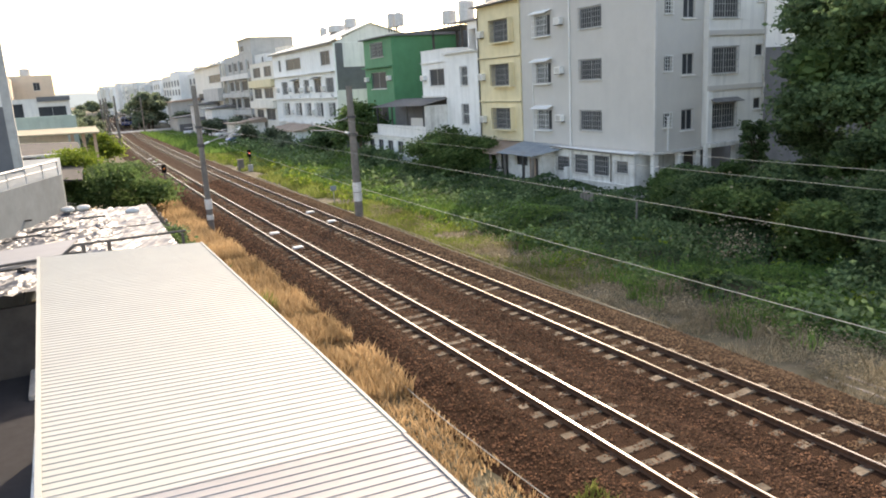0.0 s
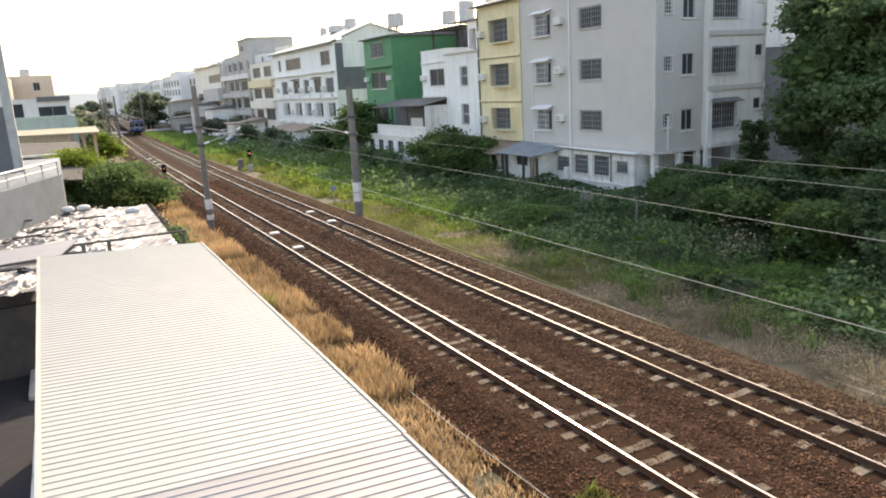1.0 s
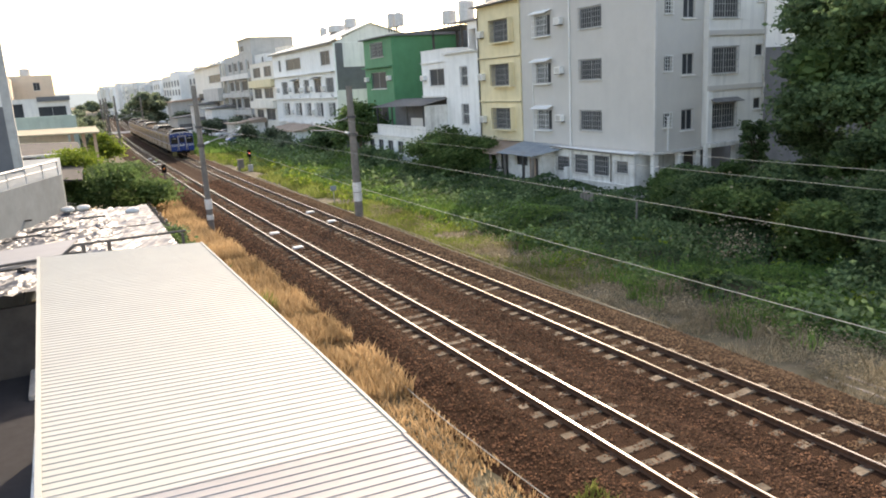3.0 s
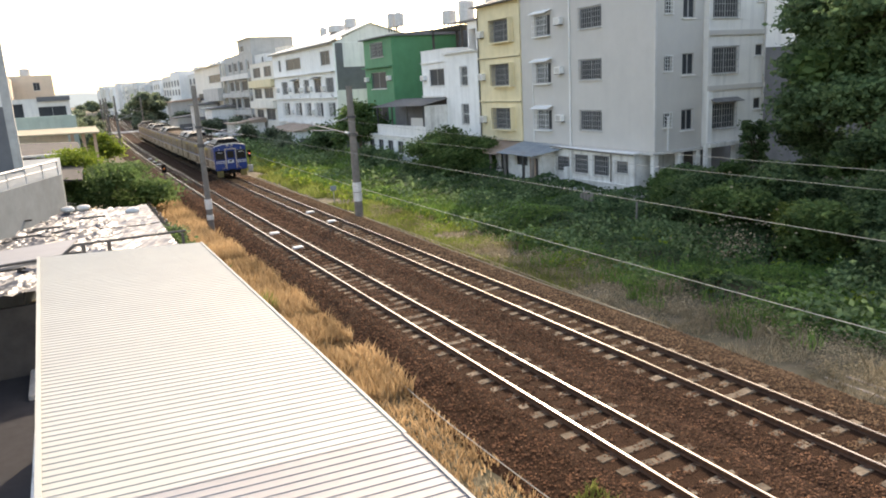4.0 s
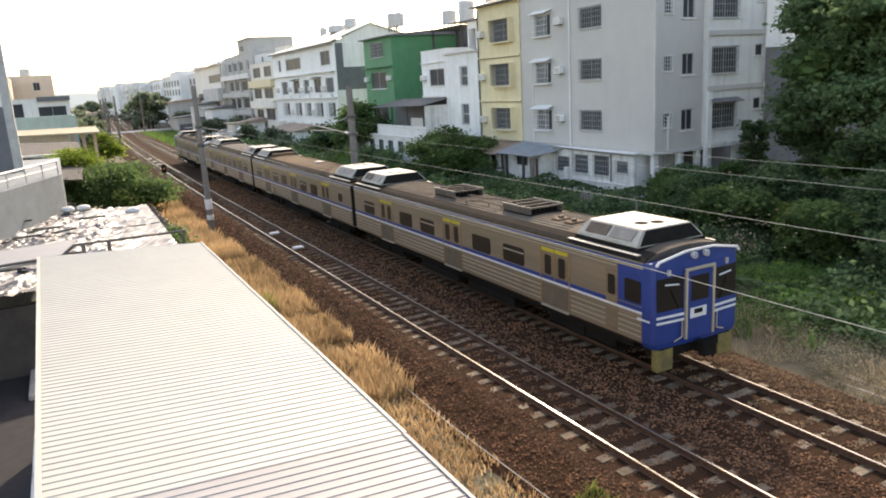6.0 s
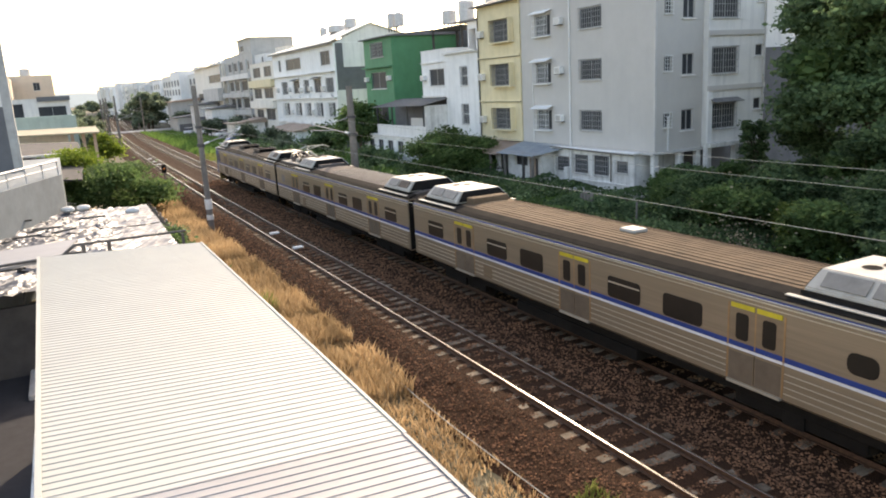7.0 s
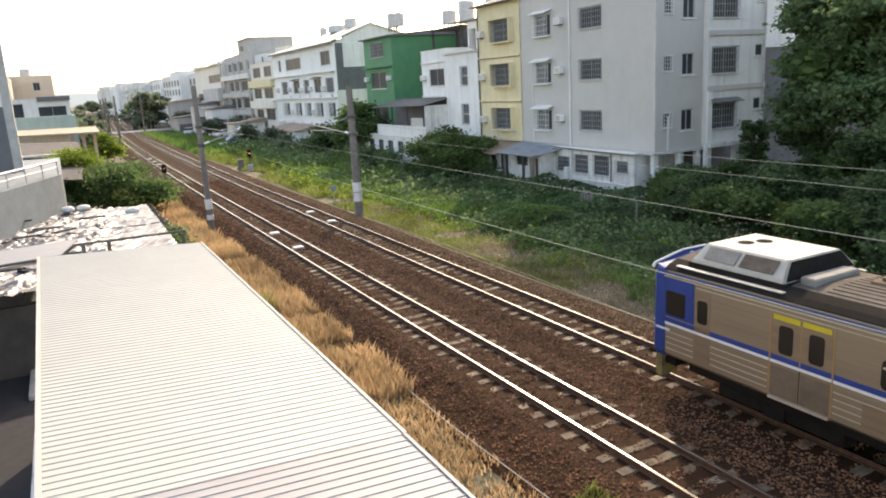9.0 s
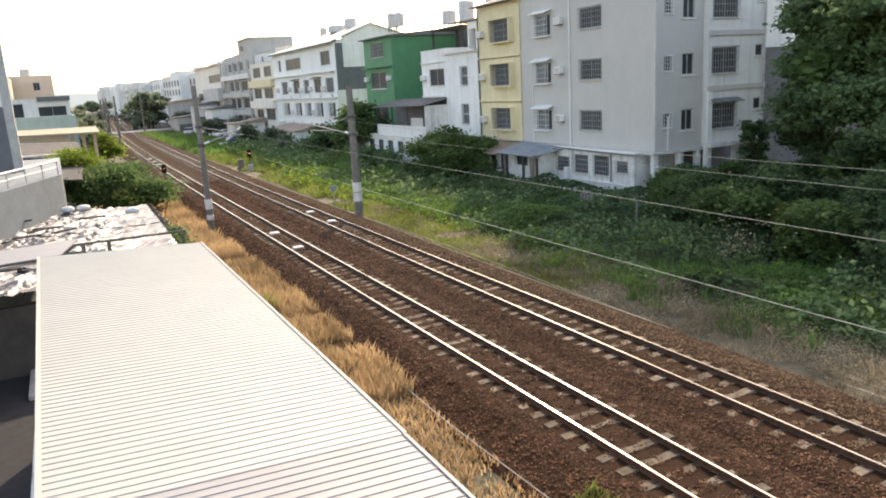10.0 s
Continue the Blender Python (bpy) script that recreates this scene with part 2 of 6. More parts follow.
def clip_mesh():
    bm = boxes((-0.11, 0.11, -0.05, 0.05, -0.15, -0.118))
    me = bpy.data.meshes.new("rail_clip")
    bm.to_mesh(me)
    bm.free()
    me.materials.append(M_RAIL)
    return me


SLEEPER, CLIP = sleeper_mesh(), clip_mesh()


def rail(parent, x0):
    prof = ((-0.06, -0.14), (-0.06, -0.125), (-0.012, -0.11), (-0.012, -0.035), (-0.034, -0.03), (-0.034, -0.004), (0.034, -0.004), (0.034, -0.03),
            (0.012, -0.035), (0.012, -0.11), (0.06, -0.125), (0.06, -0.14))
    ys = [-110, 45] + [45 + 9 * i for i in range(1, 46)]
    verts, faces, n = [], [], len(prof)
    for y in ys:
        verts += [(x0 + px + bend(y), y, z) for px, z in prof]
    for j in range(len(ys) - 1):
        for i in range(n):
            faces.append((j * n + i, j * n + (i + 1) % n, (j + 1) * n + (i + 1) % n, (j + 1) * n + i))
    r = np_part("rail", verts, faces, M_RAIL, parent)
    verts, faces = [], []
    for y in ys:
        verts += [(x0 + px + bend(y), y, z) for px, z in ((-0.027, -0.003), (-0.022, 0.0), (0.022, 0.0), (0.027, -0.003))]
    for j in range(len(ys) - 1):
        for i in range(3):
            faces.append((j * 4 + i, j * 4 + i + 1, j * 4 + 5 + i, j * 4 + 4 + i))
    np_part("running_surface", verts, faces, M_RAILTOP, r, "polished bright steel running surface")


def track(cx, label):
    t = thing("railway_track", label, "railway track", group="parallel railway tracks")
    for side in (-0.566, 0.566):
        rail(t, cx + side)
    far = bmesh.new()
    i, y = 0, 0.3
    while y < 330:
        if y < 84:
            s = share("sleeper", SLEEPER, t, (cx + bend(y) + RNG.uniform(-0.012, 0.012), y + RNG.uniform(-0.02, 0.02), RNG.uniform(-0.025, 0.008)), RNG.uniform(-0.012, 0.012))
            if y < 34:
                for side in (-0.566, 0.566):
                    share("rail_clip", CLIP, s, (side, 0, 0))
        else:
            box(far, cx + bend(y) - 1, cx + bend(y) + 1, y - 0.12, y + 0.12, -0.32, -0.14)
        y += 0.6
    tagged(part("distant_sleeper", far, M_SLEEPER, t), kind="stuff")
    return t


track(NEAR_X, "straight railway track with polished rails on concrete sleepers")
track(FAR_X, "straight railway track with polished rails on concrete sleepers")


def transponder(x, y):
    t = thing("track_transponder", "white plastic transponder box between the rails", "transponder", (x, y, -0.14), group="track transponders")
    part("housing", boxes((-0.24, 0.24, -0.16, 0.16, 0.02, 0.09), bevel=0.02), M_WHITE, t)
    part("base_plate", boxes((-0.27, 0.27, -0.19, 0.19, -0.03, 0.02)), M_STEEL, t)


for x, y in ((0.60, 39.4), (0.57, 34.8), (4.40, 44.8), (4.38, 40.6)):
    transponder(x, y)
for y in (92.9, 98.0, 103.4):
    transponder(NEAR_X + bend(y), y)


# ---- the train ----
T_STEEL = mat("stainless_car_side", (0.235, 0.188, 0.132), (0.185, 0.148, 0.104), 2.5, 0.45, metal=0.4, big=0.15, stretch=(1, 0.15, 6))
T_RIB = mat("bright_steel_ridge", (0.50, 0.45, 0.37), (0.40, 0.36, 0.29), 4, 0.4, metal=0.5)
T_BLUE = mat("blue_livery", (0.014, 0.042, 0.19), (0.010, 0.032, 0.145), 2, 0.4, big=0.2)
T_WHITE = mat("white_livery", (0.60, 0.60, 0.60), (0.52, 0.52, 0.52), 4, 0.45)
T_YELLOW = mat("yellow_door_lintel", (0.46, 0.36, 0.025), (0.38, 0.30, 0.02), 4, 0.55)
T_ROOF = mat("grimy_tan_grey_roof", (0.125, 0.108, 0.088), (0.078, 0.067, 0.055), 1.6, 0.95, spec=0.05, bump=0.2, bscale=14, big=0.35)
T_ROOFTAN = mat("dusty_tan_roof", (0.15, 0.105, 0.068), (0.10, 0.072, 0.048), 1.6, 0.9, spec=0.1, bump=0.15, big=0.3)
T_ROOFGREY = mat("worn_grey_roof", (0.115, 0.100, 0.090), (0.075, 0.066, 0.060), 1.6, 0.9, spec=0.1, bump=0.2, bscale=14, big=0.35)
T_DARK = mat("soot_and_opening_shade", (0.016, 0.0145, 0.013), (0.010, 0.009, 0.008), 3, 0.95, bump=0.3, spec=0.05)
T_GUTTER = mat("dark_roof_edge", (0.020, 0.018, 0.016), (0.012, 0.011, 0.010), 3, 0.95, spec=0.05)
T_AC = mat("pale_cooler_casing", (0.40, 0.385, 0.34), (0.30, 0.285, 0.25), 1.8, 0.6, big=0.2, streak=0.35)
T_ACDARK = mat("cooler_grille", (0.19, 0.18, 0.17), (0.13, 0.12, 0.11), 6, 0.7)
T_WIN = mat("tinted_train_glass", (0.022, 0.018, 0.015), (0.014, 0.012, 0.010), 1, 0.3, spec=0.15)
T_DOOR = mat("brushed_door_leaf", (0.215, 0.160, 0.104), (0.165, 0.124, 0.082), 2.5, 0.5, metal=0.35, stretch=(1, 0.2, 4))
T_KICK = mat("grimy_lower_door", (0.135, 0.105, 0.075), (0.095, 0.074, 0.054), 2.5, 0.6, metal=0.2, big=0.25)
T_GUARD = mat("dirty_yellow_guard", (0.20, 0.16, 0.05), (0.09, 0.075, 0.04), 4, 0.8)
T_ORANGE = mat("orange_door_edge", (0.30, 0.17, 0.075), (0.22, 0.13, 0.06), 4, 0.6)
T_INS = mat("brown_insulator", (0.10, 0.075, 0.06), (0.06, 0.045, 0.04), 6, 0.35)
T_BANK = mat("sooty_resistor_frame", (0.115, 0.090, 0.070), (0.062, 0.050, 0.040), 5, 0.85, bump=0.2)
T_DECK = mat("dusty_pantograph_deck", (0.205, 0.195, 0.175), (0.135, 0.128, 0.115), 2.2, 0.8, big=0.3)
T_ARM = mat("greenish_grey_pantograph_arm", (0.36, 0.38, 0.31), (0.27, 0.285, 0.235), 4, 0.6)
T_LAMP = mat("headlight_glass", (0.35, 0.35, 0.36), (0.28, 0.28, 0.29), 4, 0.15)

LEN, PITCH, SPEED = 19.95, 20.5, 27.1


def rounded(bm, x, y0, y1, z0, z1, r, thick, sx):
    """A plate with rounded corners on the car side, standing thick proud of x towards sx."""
    pts = []
    for cy, cz, a0 in ((y1 - r, z1 - r, 0), (y0 + r, z1 - r, 90), (y0 + r, z0 + r, 180), (y1 - r, z0 + r, 270)):
        for k in (0, 30, 60, 90):
            a = radians(a0 + k)
            pts.append((cy + r * math.cos(a), cz + r * math.sin(a)))
    a = [bm.verts.new((x, p, q)) for p, q in pts]
    b = [bm.verts.new((x + sx * thick, p, q)) for p, q in pts]
    n = len(pts)
    for i in range(n):
        bm.faces.new((a[i], a[(i + 1) % n], b[(i + 1) % n], b[i]))
    bm.faces.new(b)
    bmesh.ops.recalc_face_normals(bm, faces=bm.faces[:])
    return bm


def cooler(car, y0, y1, dark=False):
    """Roof cooler: broad flat lid on sloping flanks, dark end walls, two round fan openings, framed side panels and a
    duct box behind.
    """
    prof = ((-1.13, 3.25), (-1.13, 3.31), (-0.80, 3.66), (0.80, 3.66), (1.13, 3.31), (1.13, 3.25))
    bm = bmesh.new()
    a = [bm.verts.new((x, y0 + (0.13 if z > 3.5 else 0), z)) for x, z in prof]
    b = [bm.verts.new((x, y1 - (0.13 if z > 3.5 else 0), z)) for x, z in prof]
    for i in range(5):
        bm.faces.new((a[i], a[i + 1], b[i + 1], b[i]))
    bm.faces.new(a)
    bm.faces.new(b)
    bmesh.ops.recalc_face_normals(bm, faces=bm.faces[:])
    bmesh.ops.bevel(bm, geom=[e for e in bm.edges], offset=0.022, segments=2, affect="EDGES")
    ac = part("roof_cooler", bm, T_AC, car, "pale grey bevelled roof cooler")
    # dark band between the cooler casing and the roof
    part("plinth", boxes((-1.16, 1.16, y0 - 0.05, y1 + 0.05, 3.06, 3.248)), T_GUTTER, ac)
    mid = (y0 + y1) / 2
    for dx, dy in ((0.14, -0.55), (-0.26, -0.38)):
        # solid disc: near-black colour stands in for the shaded fan hole
        fan = part("fan_opening", tubes(((dx, mid + dy, 3.65), (dx, mid + dy, 3.672), 0.17), n=20), T_DARK, ac)
        part("fan_rim", tubes(((dx, mid + dy, 3.65), (dx, mid + dy, 3.666), 0.195), n=20), T_ACDARK, fan)
    for sy, ye in ((-1, y0), (1, y1)):
        g = bmesh.new()
        vs = [g.verts.new(p) for p in ((-1.06, ye + sy * 0.006, 3.28), (1.06, ye + sy * 0.006, 3.28), (0.76, ye - sy * 0.118, 3.63), (-0.76, ye - sy * 0.118, 3.63))]
        g.faces.new(vs)
        r = bmesh.ops.extrude_face_region(g, geom=g.faces[:])
        bmesh.ops.translate(g, verts=[e for e in r["geom"] if isinstance(e, bmesh.types.BMVert)], vec=(0, sy * 0.03, 0.01))
        bmesh.ops.recalc_face_normals(g, faces=g.faces[:])
        part("end_wall", g, T_GUTTER, ac, "dark end wall")
    for sx in (-1, 1):
        for a, b in ((y0 + 0.30, mid - 0.06), (mid + 0.06, y1 - 0.30)):
            g = bmesh.new()
            vs = [g.verts.new(p) for p in ((sx * 1.085, a, 3.372), (sx * 1.085, b, 3.372), (sx * 0.86, b, 3.61), (sx * 0.86, a, 3.61))]
            g.faces.new(vs)
            r = bmesh.ops.extrude_face_region(g, geom=g.faces[:])
            bmesh.ops.translate(g, verts=[e for e in r["geom"] if isinstance(e, bmesh.types.BMVert)], vec=(sx * 0.012, 0, 0.016))
            bmesh.ops.recalc_face_normals(g, faces=g.faces[:])
            part("side_grille", g, T_BANK if dark and a > mid else mat_grille, ac)
        part("gutter_plate", boxes((min(sx * 1.16, sx * 1.36), max(sx * 1.16, sx * 1.36), y0 - 0.25, y1 + 0.15, 3.125, 3.15), bevel=0.008), T_AC, ac, "pale gutter plate")
    return ac


mat_grille = mat("dull_cooler_panel", (0.21, 0.20, 0.18), (0.15, 0.142, 0.128), 5, 0.6)


def flank_bar(sx, z):
    """A bar that follows the swept flank of the cab front."""
    bm = bmesh.new()
    a, b = Vector((sx * 0.52, -0.045, z)), Vector((sx * 1.36, 0.02, z))
    lo = [a, b, b + Vector((0, 0.05, 0)), a + Vector((0, 0.05, 0))]
    va = [bm.verts.new(v) for v in lo]
    vb = [bm.verts.new(v + Vector((0, 0, 0.055))) for v in lo]
    bm.faces.new(va)
    bm.faces.new(vb)
    for i in range(4):
        bm.faces.new((va[i], va[(i + 1) % 4], vb[(i + 1) % 4], vb[i]))
    bmesh.ops.recalc_face_normals(bm, faces=bm.faces[:])
    return bm


def lathe(x, y, rings, n=12):
    """A turned body: rings of (height, radius) about a vertical axis."""
    bm = bmesh.new()
    rows = [[bm.verts.new((x + r * math.cos(2 * math.pi * k / n), y + r * math.sin(2 * math.pi * k / n), z)) for k in range(n)] for z, r in rings]
    for a, b in zip(rows, rows[1:]):
        for k in range(n):
            bm.faces.new((a[k], a[(k + 1) % n], b[(k + 1) % n], b[k]))
    bm.faces.new(rows[-1])
    bm.faces.new(list(reversed(rows[0])))
    return bm


def roof_rib(x, y0, y1):
    """A low corrugation that runs along the roof."""
    z = 3.29 - 0.085 * x * x
    bm = bmesh.new()
    prism(bm, [(x - 0.026, z - 0.03), (x - 0.014, z + 0.012), (x + 0.014, z + 0.012), (x + 0.026, z - 0.03)], y0, y1)
    return bm


def bogie(car, y):
    b = part("bogie", boxes((-1.1, -0.95, y - 1.5, y + 1.5, 0.32, 0.62), (0.95, 1.1, y - 1.5, y + 1.5, 0.32, 0.62), (-1.0, 1.0, y - 0.25, y + 0.25, 0.4, 0.75),
                            (-1.18, -1.1, y - 0.25, y + 0.25, 0.3, 0.8), (1.1, 1.18, y - 0.25, y + 0.25, 0.3, 0.8), bevel=0.02), T_DARK, car)
    for dy in (-1.05, 1.05):
        for sx in (-1, 1):
            part("wheel", tubes(((sx * 0.50, y + dy, 0.43), (sx * 0.63, y + dy, 0.43), 0.43), n=20), T_DARK, b)


def plain_car(cab, kind):
    """One car. Local y runs from the end with the cab (0) to the other end; kind: what stands on the roof."""
    labels = {"cab": "stainless commuter train end car with a blue cab front", "pan": "stainless commuter train car with pantograph gear on the roof",
              "tan": "stainless commuter train middle car with a dusty tan ribbed roof"}
    car = thing("train_car", labels[kind], "train car", group="cars of the commuter train")
    y0 = 0.42 if cab else 0.0
    # side walls with window and door openings left as recesses behind plates
    bm = bmesh.new()
    prism(bm, [(-1.36, 0.90), (-1.43, 0.98), (-1.43, 2.88), (-1.38, 3.02), (-1.30, 3.03), (1.30, 3.03), (1.38, 3.02), (1.43, 2.88), (1.43, 0.98), (1.36, 0.90)], 0.45 if cab else 0.0, LEN)
    body = part("body_shell", bm, T_STEEL, car, "brushed stainless steel body")
    bm = bmesh.new()
    prism(bm, [(-1.37, 3.032), (-1.28, 3.10), (-1.0, 3.20), (-0.5, 3.27), (0, 3.29), (0.5, 3.27), (1.0, 3.20), (1.28, 3.10), (1.37, 3.032)], y0 - 0.02 if cab else 0.05, LEN - 0.05)
    roof = part("roof", bm, {"tan": T_ROOFTAN, "pan": T_ROOFGREY, "cab": T_ROOF}[kind], car)
    for sx in (-1, 1):
        bm = bmesh.new()
        prism(bm, [(sx * 1.405, 3.022), (sx * 1.42, 3.05), (sx * 1.28, 3.135), (sx * 1.02, 3.22), (sx * 1.0, 3.16)], y0, LEN)
        part("roof_edge", bm, T_GUTTER, roof)
        part("gutter_line", boxes((sx * 1.425 - 0.022, sx * 1.425 + 0.022, y0, LEN, 2.925, 2.975)), T_BLUE, body, "thin blue gutter line")
        part("gutter_trim", boxes((sx * 1.43 - 0.02, sx * 1.43 + 0.02, y0, LEN, 2.865, 2.885)), T_RIB, body)
        part("upper_ridge", boxes((sx * 1.43 - 0.012, sx * 1.43 + 0.012, 1.4 if cab else 0.1, LEN - 0.1, 2.775, 2.79)), T_RIB, body)
        part("blue_band", boxes((sx * 1.43 - 0.006, sx * 1.43 + 0.006, 0.46 if cab else 0, LEN, 1.765, 1.875)), T_BLUE, body, "blue waist band")
        part("white_band", boxes((sx * 1.43 - 0.010, sx * 1.43 + 0.010, y0, LEN, 1.70, 1.758)), T_WHITE, body, "white waist line")
        doors = (4.02, 10.22, 16.18)
        edges = ([0.50, 1.33, 1.83] if cab else [0.25]) + [d + k for d in doors for k in (-0.72, 0.72)] + [LEN - 0.2]
        for z in (1.52, 1.38, 1.24, 1.10):
            for a, b in zip(edges[::2], edges[1::2]):
                part("flute", boxes((sx * 1.43 - 0.012, sx * 1.43 + 0.014, a, b, z, z + 0.020)), T_RIB, body)
        for d in doors:
            dr = part("sliding_door", boxes((sx * 1.43 - 0.001, sx * 1.43 + 0.001, d - 0.66, d + 0.66, 1.0, 2.60)), T_DARK, car)
            for e0, e1 in ((-0.66, -0.01), (0.01, 0.66)):
                part("kick_panel", boxes((sx * 1.43 - 0.008, sx * 1.43 + 0.008, d + e0 + 0.02, d + e1 - 0.02, 1.0, 1.64)), T_KICK, dr, "dull brown lower door panel")
                part("door_leaf", boxes((sx * 1.43 - 0.005, sx * 1.43 + 0.005, d + e0, d + e1, 1.0, 2.60)), T_DOOR, dr)
            for e0, e1 in ((-0.62, -0.03), (0.03, 0.62)):
                part("lintel", boxes((sx * 1.43 - 0.02, sx * 1.43 + 0.02, d + e0, d + e1, 2.62, 2.72)), T_YELLOW, dr, "yellow band above the door leaf")
            part("door_edge", boxes((sx * 1.43 - 0.02, sx * 1.43 + 0.010, d - 0.70, d - 0.662, 1.0, 2.70), (sx * 1.43 - 0.02, sx * 1.43 + 0.010, d + 0.662, d + 0.70, 1.0, 2.70),
                                    (sx * 1.43 - 0.02, sx * 1.43 + 0.007, d - 0.015, d + 0.015, 1.78, 2.60)), T_ORANGE, dr, "orange-brown door edges")
            part("step_plate", boxes((sx * 1.43 - 0.05, sx * 1.43 + 0.05, d - 0.66, d + 0.66, 0.93, 0.985)), T_RIB, dr)
            for w in (-0.33, 0.33):
                part("door_window", rounded(bmesh.new(), sx * 1.43, d + w - 0.16, d + w + 0.16, 1.93, 2.52, 0.07, 0.009, sx), T_WIN, dr)
        wins = [(5.58, 6.78), (7.55, 8.75), (11.62, 12.82), (13.58, 14.78), (17.52, 18.72)]
        if kind == "tan":
            wins = [(1.25, 2.45)] + wins[:-1]
            part("small_window", rounded(bmesh.new(), sx * 1.43, 18.15, 18.75, 2.0, 2.42, 0.16, 0.006, sx), T_WIN, car)
        for k, (a, b) in enumerate(wins):
            w = part("window", rounded(bmesh.new(), sx * 1.43, a, b, 1.90, 2.46, 0.10, 0.007, sx), T_WIN, car, "dark tinted saloon window")
            if (a < 3 or k % 2 == (0 if kind != "tan" else 1)):
                part("window_bar", boxes((sx * 1.43 - 0.01, sx * 1.43 + 0.016, a + 0.03, b - 0.03, 2.285, 2.32)), T_RIB, w)
        if kind == "pan":
            part("small_window", rounded(bmesh.new(), sx * 1.43, 1.1, 1.75, 2.05, 2.5, 0.16, 0.006, sx), T_ACDARK, car)
    part("underframe", boxes((-1.2, 1.2, 1.0, LEN - 0.5, 0.62, 0.93), bevel=0.02), T_DARK, car)
    for bb in ((-1.25, -0.3, 6.5, 9.5, 0.3, 0.615), (0.2, 1.25, 7.0, 12.5, 0.3, 0.615), (-1.25, -0.2, 10.2, 13.2, 0.32, 0.615)):
        part("equipment_case", boxes(bb, bevel=0.02), T_DARK, car, "sooty underfloor equipment case")
    for y in (3.3, LEN - 3.0):
        bogie(car, y)
    part("gangway", boxes((-0.62, 0.62, LEN, LEN + 0.26, 1.0, 2.95), (-0.55, 0.55, LEN + 0.02, LEN + 0.26, 0.75, 1.0)), T_DARK, car)
    if not cab:
        part("gangway", boxes((-0.62, 0.62, -0.27, 0.0, 1.0, 2.95), (-0.55, 0.55, -0.27, 0.0, 0.75, 1.0)), T_DARK, car)
    # dark end walls, jumper cables and hatches
    ends = [(LEN - 0.004, LEN + 0.02)] + ([] if cab else [(-0.02, 0.004)])
    for ya, yb in ends:
        for x0 in (-1.39, 0.63):
            part("end_wall", boxes((x0, x0 + 0.76, ya, yb, 0.95, 2.98), bevel=0.008), T_GUTTER, car, "dark end wall")
    for x, z in ((-1.05, 1.72), (-0.95, 1.25)):
        part("jumper_cable", tubes(((x, LEN, z + 0.05), (x - 0.06, LEN + 0.27, z - 0.07), 0.022), ((x - 0.06, LEN + 0.27, z - 0.07), (x, LEN + 0.54, z + 0.03), 0.022), n=6), T_RIB, car)
    for sx in (-1, 1):
        part("hatch", boxes((sx * 1.43 - 0.01, sx * 1.43 + 0.016, 5.30, 5.85, 1.08, 1.50), bevel=0.004), T_DOOR, body, "dull brown service hatch")
    # roof gear
    if kind == "cab":
        cooler(car, 0.95, 3.35, True)
        cooler(car, 17.30, 19.65, True)
        part("duct_box", boxes((-0.6, 0.8, 3.46, 3.82, 3.20, 3.38), bevel=0.03), T_DECK, car, "grey duct box behind the cooler")
        for i in range(13):
            for ya, yb in ((4.1, 6.3), (8.0, 11.3), (13.0, 17.1)):
                part("roof_rib", roof_rib(-1.02 + 0.17 * i, ya, yb), T_ROOF, roof)
        for c in (7.15, 12.15):
            g = part("resistor_bank", boxes((-0.62, 0.62, c - 0.8, c + 0.8, 3.19, 3.30)), T_DARK, car, "sooty open-framed roof resistor bank")
            for i in range(7):
                part("resistor_grid", boxes((-0.55 + 0.16 * i, -0.47 + 0.16 * i, c - 0.72, c + 0.72, 3.302, 3.47)), T_DARK, g)
            for x0 in (-0.64, 0.58):
                part("side_panel", boxes((x0, x0 + 0.06, c - 0.8, c + 0.8, 3.302, 3.50), bevel=0.006), T_BANK, g)
            for y1 in (c - 0.80, c - 0.29, c + 0.22, c + 0.74):
                part("cross_bar", boxes((-0.575, 0.575, y1, y1 + 0.06, 3.475, 3.525)), T_BANK, g)
            for x0 in (-0.66, 0.61):
                part("top_rail", boxes((x0, x0 + 0.05, c - 0.83, c + 0.83, 3.505, 3.545)), T_DECK, g, "worn grey top rail")
        for x, y in ((-0.30, 4.55), (-0.25, 5.25)):
            v = part("roof_vent", boxes((x - 0.24, x + 0.24, y - 0.20, y + 0.20, 3.24, 3.33), bevel=0.02), T_ROOFTAN, car, "square tan roof vent")
            part("vent_cap", tubes(((x, y, 3.33), (x, y, 3.40), 0.09), n=12), T_BANK, v)
        for x in (-0.55, 0.15):
            part("conduit", tubes(((x, 8.0, 3.36), (x, 9.6, 3.37), 0.025), ((x, 9.6, 3.37), (x - 0.22, 9.9, 3.37), 0.025), ((x - 0.22, 9.9, 3.37), (x - 0.22, 11.3, 3.36), 0.025),
                                  *[((x, y, 3.2), (x, y, 3.37), 0.02) for y in (8.2, 9.0)], *[((x - 0.22, y, 3.2), (x - 0.22, y, 3.37), 0.02) for y in (10.2, 11.1)], n=6), T_BANK, car, "bent roof conduit")
    elif kind == "pan":
        cooler(car, 4.15, 6.55)
        cooler(car, 17.0, 19.5, True)
        part("roof_panel", boxes((-1.1, 1.1, 0.25, 4.0, 3.20, 3.285), bevel=0.02), T_DECK, car, "dusty grey deck under the pantograph")
